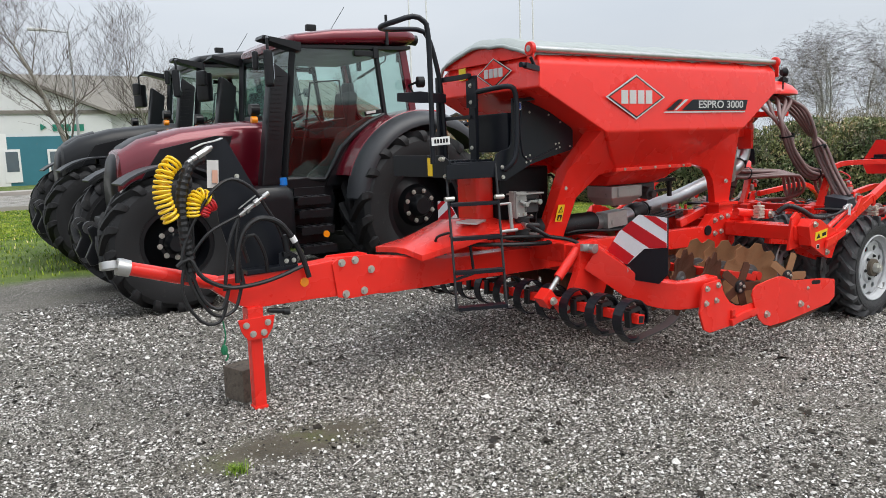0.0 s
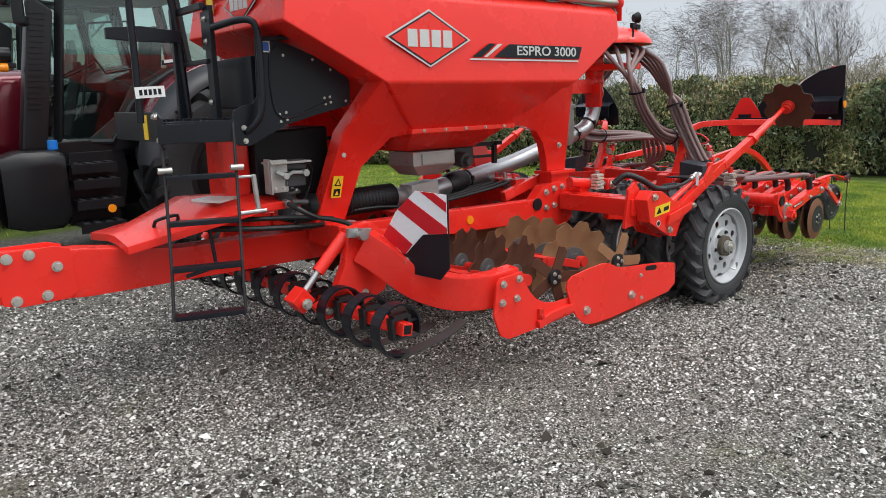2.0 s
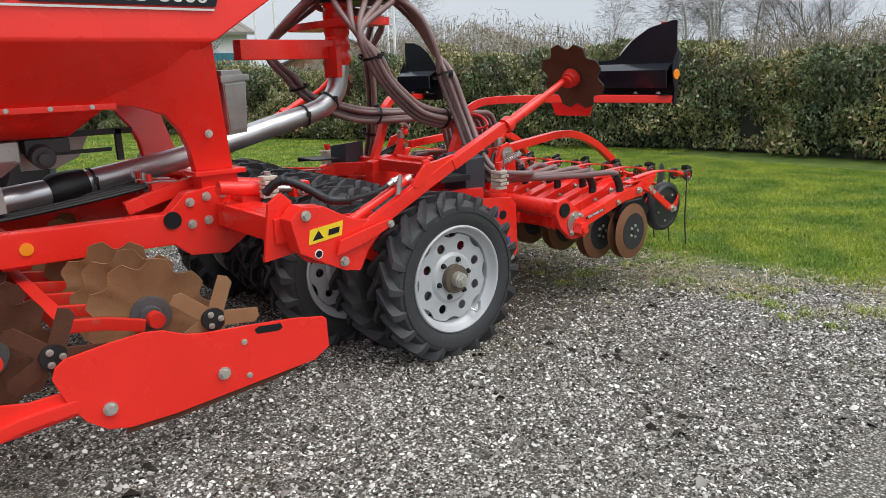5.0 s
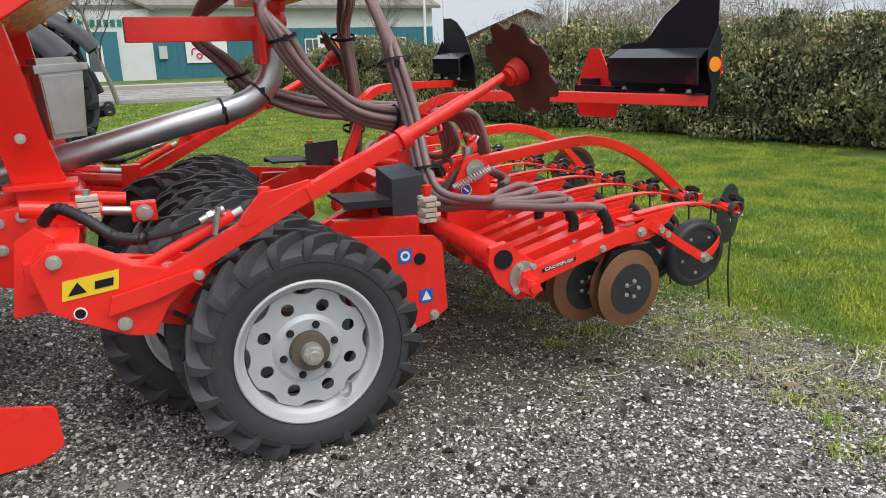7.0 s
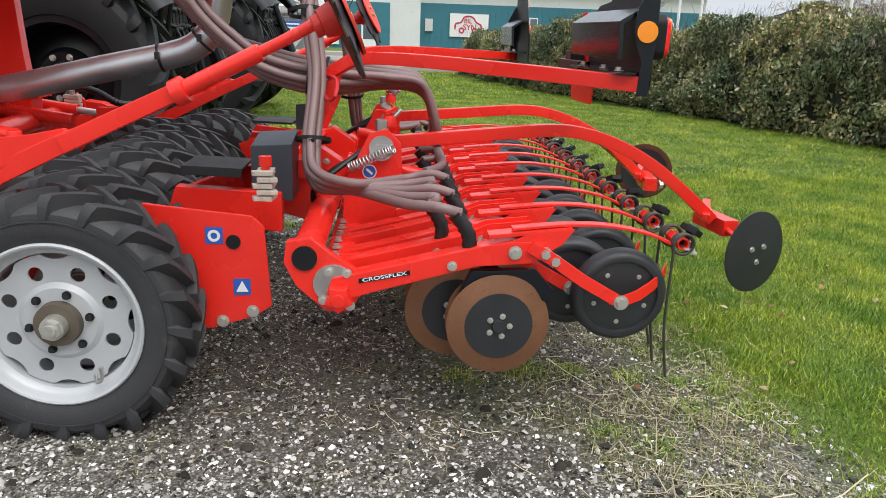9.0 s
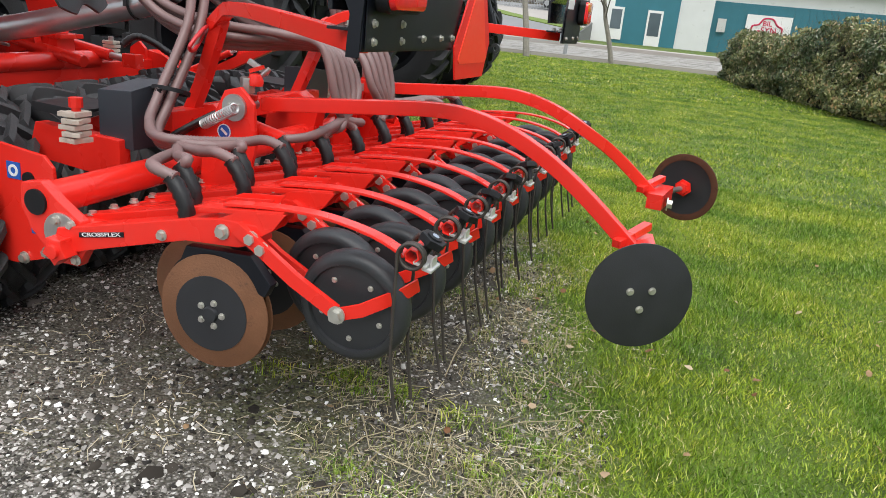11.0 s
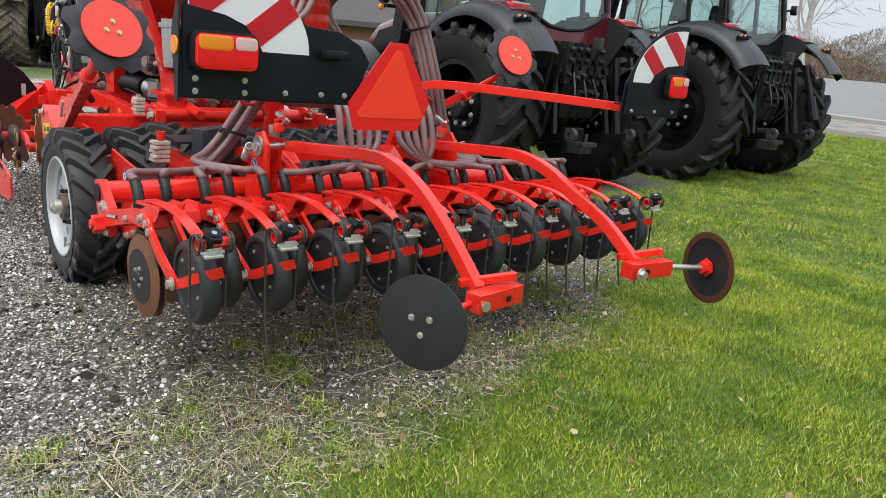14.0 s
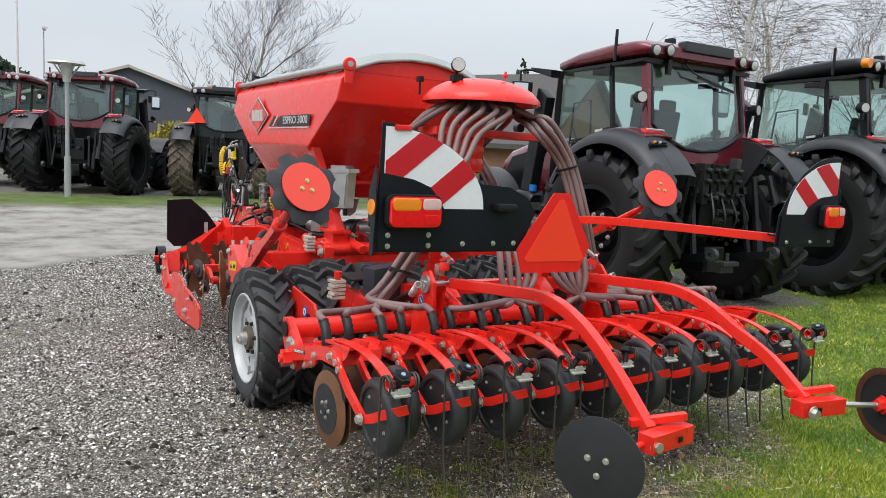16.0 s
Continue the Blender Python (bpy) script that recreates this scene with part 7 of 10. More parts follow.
KNOB_MARK = mesh_of("knob_mark", Shape().cyl((0, 0, 0.030), (0, 0, 0.0325), 0.010, 14), mat("knob_cap", (0.30, 0.35, 0.43), 0.4, var=0.2, scale=60))
SHIELD = mesh_of("coulter_body", Shape().plate([(-0.10, 0.19), (0.12, 0.20), (0.19, 0.12), (0.17, 0.08), (0.05, 0.11), (-0.06, 0.03), (-0.02, -0.04), (-0.09, -0.03), (-0.14, 0.10)], -0.018, 0.018), BLACK, bevel=0.004)
SPROUT = Shape().tube(spline([(-0.025, 0, -0.02), (-0.022, 0, 0.05), (-0.045, 0, 0.10), (-0.075, 0, 0.135)], 0.012), 0.027, 10, ribs=0.004)
SPOUT = mesh_of("rubber_spout", SPROUT, HOSE_BLACK, angle=70)
random.seed(41)
for k in range(10):
    yk = -1.345 + 0.299 * k
    for second in (0, 1):
        dx, dy = (-0.14, 0.149) if second else (0.0, 0.0)
        y = yk + dy
        arm = child("coulter_arm", ARM_LONG, lower_bar, T3((dx * 0.3, y, 0)) @ pose(0, 0, 0, 0, 0, 0))
        sag = random.uniform(-0.006, 0.006)
        cx, cz = 6.668 + dx, 0.452 + sag
        child("coulter_body", SHIELD, arm, T3((cx, y, cz)))
        for sd in (-1, 1):
            m = T3((cx, y + sd * 0.022, cz)) @ pose(0, 0, 0, 0, 0, sd * -3 + (180 if sd > 0 else 0))
            child("coulter_disc", COULTER, arm, m, "rust-edged seed disc with a dark centre" if k == 0 and sd < 0 else "")
            child("disc_centre", COULTER_IN, arm, m)
            if k < 2 or k > 8:
                for b in range(5):
                    child("bolt", BOLT_MESH, arm, m @ T3((0.038 * math.cos(1.257 * b), -0.019, 0.038 * math.sin(1.257 * b))) @ Matrix.Scale(0.55, 4))
        child("wheel_strap", STRAP_SHORT if second else STRAP, arm, T3((dx, y, 0)))
        pw = child("press_wheel", PRESS, arm, T3((7.10 + dx, y + 0.042, 0.548 + sag)) @ pose(0, 0, 0, 3, 0, 0), "black press wheel")
        for b in range(5):
            child("bolt", BOLT_MESH, arm, T3((7.10 + dx, y + 0.042, 0.548 + sag)) @ pose(0, 0, 0, 3, 0, 0) @ pose(0, 0, 0, 0, 72 * b + 20, 0) @ T3((0.095, -0.030, 0)) @ Matrix.Scale(0.45, 4))
        bolts(arm, [(7.085 + dx, y - 0.047, 0.545)], size=1.35)
        bolts(arm, [(6.71 + dx * 0.3, y - 0.038, 0.715), (6.81 + dx * 0.3, y - 0.045, 0.715), (6.845 + dx * 0.3, y - 0.046, 0.69)] if not second else [(6.66 + dx * 0.3, y - 0.038, 0.71)], size=1.2)
        bolts(arm, [(6.50 + dx * 0.3, y - 0.038, 0.665)], size=0.9)
        child("rubber_spout", SPOUT, arm, T3((6.58 + dx * 0.6, y, 0.70)))
        child("arm_cheek", CHEEK, arm, T3((dx * 0.9, y, -0.01 if second else 0)))
    top = child("arm_top", CAP_TOP, lower_bar, T3((0, yk, 0)))
    child("tine_tube", RINGT, top, T3((7.285, yk + 0.028, 0.752)))
    child("spring_clamp", CLAMPB, top, T3((7.315, yk + 0.012, 0.748)))
    km = T3((7.318, yk + 0.012, 0.778)) @ pose(0, 0, 0, random.uniform(-6, 6), 24 + random.uniform(-5, 5), 30 * k)
    child("knob", KNOB, top, km)
    child("knob_mark", KNOB_MARK, top, km)
    for o, me in ((-0.042, TINES[0]), (0.098, TINES[1])):
        child("tine", me, top, T3((7.285, yk + o, 0.752)) @ pose(0, 0, 0, random.uniform(-2, 2), random.uniform(-4, 4), random.uniform(-8, 8)))
part("arm_lettering", Shape().plate([(6.19, 0.600), (6.36, 0.632), (6.36, 0.648), (6.19, 0.616)], -1.3845, -1.3825), BLACK, drill)
words("arm_lettering", "CROSSFLEX", 0.017, T3((6.275, -1.3850, 0.6245)) @ pose(0, 0, 0, 90, 0, 0) @ pose(0, 0, 0, 0, 0, 10.6), WHITE_PAINT, drill, 0.0006, 0.150)

# centre frame, posts and rear markers
for s in (-1, 1):
    w = "-y" if s < 0 else "y"
    tower = part("rear_tower", Shape().plate([(6.08, 0.56), (6.10, 0.80), (6.20, 1.0), (6.27, 1.02), (6.33, 0.96), (6.34, 0.80), (6.30, 0.62), (6.2, 0.54)], s * 0.63 - 0.01, s * 0.63 + 0.01), RED, drill, bevel=0.004)
    part("tower_web", Shape().plate([(6.08, 0.58), (6.10, 0.80), (6.20, 0.98), (6.27, 0.98), (6.20, 0.70), (6.18, 0.56)], s * 0.52 - 0.01, s * 0.52 + 0.01), RED, tower, bevel=0.004)
    part("tower_pin", Shape().cyl((6.25, s * 0.50, 0.94), (6.25, s * 0.66, 0.94), 0.02, 14).cyl((6.25, s * 0.642, 0.94), (6.25, s * 0.654, 0.94), 0.052, 26), STEEL, tower, "zinc-plated pin with a round head")
    bolts(tower, [(6.25 + 0.022 * math.cos(a), s * 0.654, 0.94 + 0.022 * math.sin(a)) for a in (0.5, 2.6, 4.7)], w, 0.45)
    part("round_sticker", Shape().cyl((6.20, s * 0.640, 0.84), (6.20, s * 0.6425, 0.84), 0.03, 20), BLUE, tower, "round blue and white sticker")
    part("sticker_ring", Shape().lathe([(0.026, 0), (0.030, 0), (0.030, 0.001), (0.026, 0.001)], (6.20, s * 0.6428, 0.84), (0, s, 0), 20, closed=True).box((6.20, s * 0.6435, 0.84), (0.034, 0.001, 0.010), (0, 40, 0)), WHITE_PAINT, tower)
    part("lever", Shape().cyl((6.24, s * 0.56, 1.0), (6.33, s * 0.53, 1.09), 0.010, 10).cyl((6.25, s * 0.56, 0.99), (6.25, s * 0.56, 1.05), 0.03, 8).box((6.28, s * 0.53, 1.09), (0.09, 0.03, 0.02), (0, 30, 20)), STEEL, tower, "chromed locking lever", bevel=0.003)
    part("red_cap", Shape().lathe([(0.001, 0.05), (0.024, 0.045), (0.032, 0.02), (0.03, 0.0)], (6.28, s * 0.55, 1.02), (0, 0, 1), 14).box((6.285, s * 0.55, 1.085), (0.06, 0.02, 0.014), (0, -20, 30)), RED, tower)
    ye = 0.455 if s < 0 else 0.555
    curve = spline([(6.28, s * 0.49, 0.945), (6.66, s * 0.46, 0.98), (6.98, s * 0.44, 1.008), (7.14, s * 0.44, 1.0), (7.30, s * 0.445, 0.955), (7.46, s * 0.45, 0.875), (7.62, s * (0.3 * 0.45 + 0.7 * ye), 0.760), (7.79, s * ye, 0.615)], 0.05)
    rm = part("rear_marker_arm", Shape().bar(curve, 0.050, 0.055), RED, drill, "bent red square-tube marker arm", bevel=0.005)
    ys = 0.60 if s > 0 else -0.40
    part("marker_socket", Shape().box((7.835, ys, 0.592), (0.075, 0.27, 0.075), (0, 0, s * -8)), RED, rm, bevel=0.004)
    part("socket_bore", Shape().box((7.875, ys + 0.04, 0.592), (0.006, 0.022, 0.022), (0, 0, s * -8)).box((7.875, ys - 0.05, 0.592), (0.008, 0.022, 0.022), (0, 0, s * -8)), PLASTIC, rm)
    part("socket_bar", Shape().bar([(7.74, ys - 0.11, 0.635), (7.83, ys + 0.11, 0.665)], 0.035, 0.03), RED, rm, bevel=0.003)
    bolts(rm, [(7.874, ys - 0.10, 0.585)], "x", 1.6)
    ax = Vector((0.42, s * 0.90, 0.02)).normalized() if s < 0 else Vector((0.30, 0.95, 0.02)).normalized()
    c = Vector((7.857, -0.775, 0.553)) if s < 0 else Vector((7.94, 0.965, 0.585))
    part("marker_axle", Shape().tube(spline([(7.835, ys + s * 0.10, 0.588), (7.84, ys + s * 0.16, 0.582), tuple(c - ax * 0.02)], 0.03), 0.014, 10), STEEL if s > 0 else RED, rm)
    part("marker_disc", Shape().lathe([(0.001, 0.012), (0.05, 0.012), (0.165, 0.002), (0.178, 0.0), (0.178, -0.005), (0.165, -0.003), (0.05, 0.004), (0.001, 0.004)], c, ax, 48), DISC_DARK, rm, "dark painted marker disc with worn edge", angle=50)
    if s > 0:
        part("disc_rust", Shape().lathe([(0.145, -0.0055), (0.17, -0.0075), (0.1785, -0.0055), (0.1785, 0.0005), (0.165, -0.001)], c, ax, 48, closed=True), RUST, rm)
        part("marker_hub", Shape().cyl(c - ax * 0.005, c - ax * 0.045, 0.032, 6).cyl(c - ax * 0.005, c - ax * 0.018, 0.046, 6), RED, rm, bevel=0.003)
    u = Vector((0, 0, 1))
    v = ax.cross(u).normalized()
    for k in range(3):
        p = c + ax * 0.012 + (v * math.cos(k * 2.094 + 0.45) + u * math.sin(k * 2.094 + 0.45)) * 0.042
        part("disc_bolt", Shape().bolt(p, ax, 0.009, 0.010), BOLT, rm)
    part("board_post", Shape().bar([(5.86, s * 0.44, 0.78), (5.96, s * 0.44, 1.00), (6.06, s * 0.46, 1.25)], 0.06, 0.05, (1, 0, 0)), RED, drill, bevel=0.005)
    tb = part("board_tube", Shape().bar(spline([(6.02, s * 0.46, 1.22), (6.10, s * 0.50, 1.275), (6.20, s * 0.58, 1.30), (6.5, s * 0.83, 1.30), (7.09, s * 1.345, 1.275)], 0.04), 0.050, 0.050), RED, drill, "bent red square tube", bevel=0.004)
    part("tube_bore", Shape().box((7.088, s * 1.344, 1.275), (0.016, 0.036, 0.036), (0, 0, s * 39)), PLASTIC, tb)
    bolts(tb, [(6.80 + 0.09 * i, s * (1.07 + 0.072 * i) + s * 0.033, 1.29) for i in range(4)], w, 0.7)
    # rear lighting boards
    out = [(1.415, 1.25), (0.69, 1.24), (0.61, 1.42), (0.66, 1.485), (0.76, 1.53), (0.91, 1.54), (0.945, 1.56), (1.05, 1.66), (1.18, 1.735), (1.36, 1.775), (1.40, 1.775)] if s < 0 else \
          [(1.66, 1.235), (1.11, 1.245), (1.12, 1.42), (1.20, 1.55), (1.30, 1.66), (1.42, 1.735), (1.52, 1.765), (1.66, 1.77)]
    xb = 7.15
    bd = part("lighting_board", Shape().plate([(s * y, z) for y, z in out], xb, xb + 0.006, "x"), BLACK, drill, "black rear lighting board with a striped quadrant", bevel=0.002)
    y0 = 1.385 if s < 0 else 1.645
    q = lambda r, a: (y0 - r * math.cos(radians(a)), 1.44 + r * math.sin(radians(a)))
    RQ = 0.485 if s < 0 else 0.46
    zz = 0.68
    def inside(pts):
        return [(s * y, z) for y, z in pts]
    quad_outline = [(y0, 1.43)] + [(y0 - RQ * math.cos(radians(a)), 1.43 + zz * RQ * math.sin(radians(a))) for a in range(0, 91, 6)]
    part("board_film", Shape().plate(inside(quad_outline), xb + 0.006, xb + 0.0085, "x"), WHITE, bd)

    def clip(band):
        """Keeps what lies in the quadrant: u along y inwards, v up."""
        poly = [(y0 - 0.004, 1.434)] + [(y0 - 0.004 - (RQ - 0.008) * math.cos(radians(a)), 1.434 + zz * (RQ - 0.008) * math.sin(radians(a))) for a in range(0, 91, 6)]
        for lo in (True, False):
            lim, res = band[0] if lo else band[1], []
            f = lambda p: ((y0 - p[0]) - (p[1] - 1.43) * 1.25) - lim if lo else lim - ((y0 - p[0]) - (p[1] - 1.43) * 1.25)
            for i in range(len(poly)):
                a, b = poly[i], poly[(i + 1) % len(poly)]
                fa, fb = f(a), f(b)
                if fa >= 0:
                    res.append(a)
                if fa * fb < 0:
                    t = fa / (fa - fb)
                    res.append((a[0] + (b[0] - a[0]) * t, a[1] + (b[1] - a[1]) * t))
            poly = res
        return poly

    if s < 0:
        clip_bands = ((-0.235, -0.075), (0.105, 0.255))
    else:
        clip_bands = ((-0.26, -0.10), (0.07, 0.22))
    for band in clip_bands:
        poly = clip(band)
        if len(poly) > 2:
            part("board_stripe", Shape().plate(inside(poly), xb + 0.0088, xb + 0.0105, "x"), WRED, bd)
    part("lower_field", Shape().plate(inside([(y0 + 0.02, 1.255), (0.72, 1.25), (0.66, 1.425), (1.10, 1.43), (1.125, 1.47), (1.17, 1.52), (1.25, 1.55), (y0 + 0.02, 1.575)] if s < 0 else [(y0 + 0.012, 1.25), (1.13, 1.25), (1.14, 1.42), (1.34, 1.43), (1.38, 1.48), (1.48, 1.53), (y0 + 0.012, 1.55)]), xb + 0.0106, xb + 0.0125, "x"), BLACK, bd)
    bolts(bd, [(xb + 0.0125, s * y, z) for y, z in (((1.36, 1.275), (1.36, 1.32), (1.17, 1.275), (1.17, 1.32), (1.0, 1.28), (0.84, 1.28), (0.73, 1.28)) if s < 0 else ((1.60, 1.27), (1.42, 1.27), (1.20, 1.27)))], "x", 0.6)
    ly = 1.26 if s < 0 else 1.56
    lw = 0.235 if s < 0 else 0.17
    def lens(y0l, y1l, z0l, z1l, x1l, r):
        pts = []
        for cy, cz, a0 in ((y1l - r, z1l - r, 0), (y0l + r, z1l - r, 90), (y0l + r, z0l + r, 180), (y1l - r, z0l + r, 270)):
            pts += [(cy + r * math.cos(radians(a0 + 18 * k)), cz + r * math.sin(radians(a0 + 18 * k))) for k in range(6)]
        return Shape().plate(pts, xb + 0.02, x1l, "x")

    in_y, out_y = s * ly + lw / 2, s * ly - lw / 2
    lamp = part("rear_lamp", lens(out_y, in_y, 1.355, 1.482, xb + 0.075, 0.030), RED_LENS, bd, "rounded red, amber and clear rear lamp", bevel=0.016)
    part("lamp_amber", lens(out_y + 0.006, s * ly + 0.018, 1.424, 1.478, xb + 0.0775, 0.018), AMBER, lamp, bevel=0.010)
    part("lamp_clear", lens(s * ly + 0.022, in_y - 0.006, 1.428, 1.477, xb + 0.0775, 0.016), PINK_LENS, lamp, bevel=0.010)
    part("lamp_red_square", lens(s * ly + 0.03, in_y - 0.02, 1.368, 1.41, xb + 0.0765, 0.008), RED_LENS, lamp, bevel=0.003)
    part("lamp_back", lens(out_y - 0.008, in_y + 0.008, 1.347, 1.490, xb + 0.056, 0.034), PLASTIC, lamp, bevel=0.006)
    yo = s * (y0 + 0.032)
    part("end_cheek", Shape().plate([(xb - 0.035, 1.235), (xb + 0.002, 1.235), (xb + 0.006, 1.33), (xb + 0.012, 1.39), (xb + 0.012, 1.56), (xb - 0.004, 1.60), (xb - 0.055, 1.50), (xb - 0.062, 1.44), (xb - 0.052, 1.395), (xb - 0.028, 1.34)], yo - 0.003, yo + 0.003), BLACK, bd, bevel=0.001)
    part("side_reflector", Shape().cyl((xb - 0.020, yo + s * 0.003, 1.432), (xb - 0.020, yo + s * 0.010, 1.432), 0.033, 24), AMBER, bd, "round amber reflector", bevel=0.002)
    ya, yb = s * (y0 + 0.015), s * 0.76 if s < 0 else s * 1.18
    fold = [(xb - 0.002, 1.50), (xb - 0.035, 1.505), (xb - 0.105, 1.462), (xb - 0.098, 1.345), (xb - 0.085, 1.345), (xb - 0.090, 1.455), (xb - 0.034, 1.492), (xb - 0.002, 1.488)]
    part("board_hood", Shape().add([(x, y, z) for y in (ya, yb) for x, z in fold], [tuple(range(8)), tuple(range(15, 7, -1))] + [(i, i + 8, (i + 1) % 8 + 8, (i + 1) % 8) for i in range(8)]), GLOSS_BLACK, bd, bevel=0.001)
    tray = part("board_tray", Shape().box((xb - 0.05, (ya + yb) / 2, 1.302), (0.10, abs(ya - yb), 0.008)), GLOSS_BLACK, bd, bevel=0.001)
    bolts(tray, [(xb - 0.07, ya + (yb - ya) * k, 1.308) for k in (0.12, 0.4, 0.85)], "z", 0.8)
    if s < 0:
        bd.location = (-0.05, 0.042, 0.004)
        part("number_lamp", Shape().box((xb - 0.015, -0.758, 1.444), (0.06, 0.10, 0.035)), PLASTIC, bd, bevel=0.012)
        part("top_reflector", Shape().box((xb - 0.040, -1.268, 1.761), (0.012, 0.075, 0.022), (2, 0, 0)), RED_LENS, bd, bevel=0.004)
tri = [(-0.55, 1.525), (-0.46, 1.525), (-0.315, 1.275), (-0.375, 1.15), (-0.71, 1.155), (-0.745, 1.265)]
emblem = part("triangle_emblem", Shape().plate(tri, 7.20, 7.206, "x"), mat("emblem_border", (0.80, 0.014, 0.010), 0.4, var=0.05, scale=40), drill, "red triangular slow-vehicle sign", bevel=0.001)
part("emblem_field", Shape().plate([(-0.515, 1.495), (-0.49, 1.495), (-0.35, 1.215), (-0.375, 1.203), (-0.685, 1.208), (-0.70, 1.222)], 7.206, 7.2085, "x"), ORANGE_FILM, emblem)
emblem.location = (-0.085, 0.073, -0.010)
part("emblem_mount", Shape().box((7.08, -0.45, 1.33), (0.06, 0.10, 0.05)).box((7.05, -0.56, 1.30), (0.05, 0.36, 0.04)), BLACK, drill)

# distributor tower
tower = part("riser", Shape().tube([(5.44, 0.12, z) for z in [1.56 + 0.03 * i for i in range(15)]], [0.085 if i % 3 else 0.076 for i in range(15)], 24), RED, drill, "red ribbed riser pipe", angle=30)
part("riser_carrier", Shape().bar([(4.72, 0.10, 1.66), (5.44, 0.12, 1.66)], 0.10, 0.12).box((5.47, 0.17, 1.82), (0.26, 0.86, 0.05)).box((5.36, 0.06, 1.58), (0.04, 0.16, 0.2)), RED, tower, bevel=0.006)
dome = part("distributor_head", Shape().lathe([(0.001, 0.142), (0.15, 0.137), (0.26, 0.110), (0.34, 0.068), (0.372, 0.034), (0.393, 0.014), (0.396, -0.018), (0.386, -0.020), (0.355, 0.03), (0.26, 0.065), (0.001, 0.085)], (5.57, 0.09, 2.03), (0, 0, 1), 48), RED, drill, "round red distributor head", angle=50)
part("head_inner", Shape().cyl((5.57, 0.09, 1.95), (5.57, 0.09, 2.10), 0.23, 32), BLACK, dome)
part("work_lamp", Shape().lathe([(0.001, -0.03), (0.03, -0.03), (0.046, 0.0), (0.046, 0.02), (0.04, 0.022)], (5.66, -0.16, 2.235), (0.8, -0.3, 0.1), 20).cyl((5.65, -0.16, 2.20), (5.65, -0.16, 2.14), 0.01, 8).box((5.65, -0.16, 2.155), (0.05, 0.07, 0.04)), PLASTIC, dome, "small black work lamp")
part("work_lamp_glass", Shape().cyl(Vector((5.66, -0.16, 2.235)) + Vector((0.8, -0.3, 0.1)).normalized() * 0.016, Vector((5.66, -0.16, 2.235)) + Vector((0.8, -0.3, 0.1)).normalized() * 0.027, 0.041, 20), CLEAR_LENS, dome)
part("wing_screw", Shape().cyl((5.42, -0.30, 2.05), (5.42, -0.30, 2.15), 0.008, 8).box((5.42, -0.3, 2.15), (0.05, 0.03, 0.035)), PLASTIC, dome)
part("cap_screw", Shape().cyl((5.75, 0.15, 2.17), (5.75, 0.15, 2.22), 0.008, 8).cyl((5.75, 0.15, 2.19), (5.75, 0.15, 2.20), 0.02, 10), RED, dome)

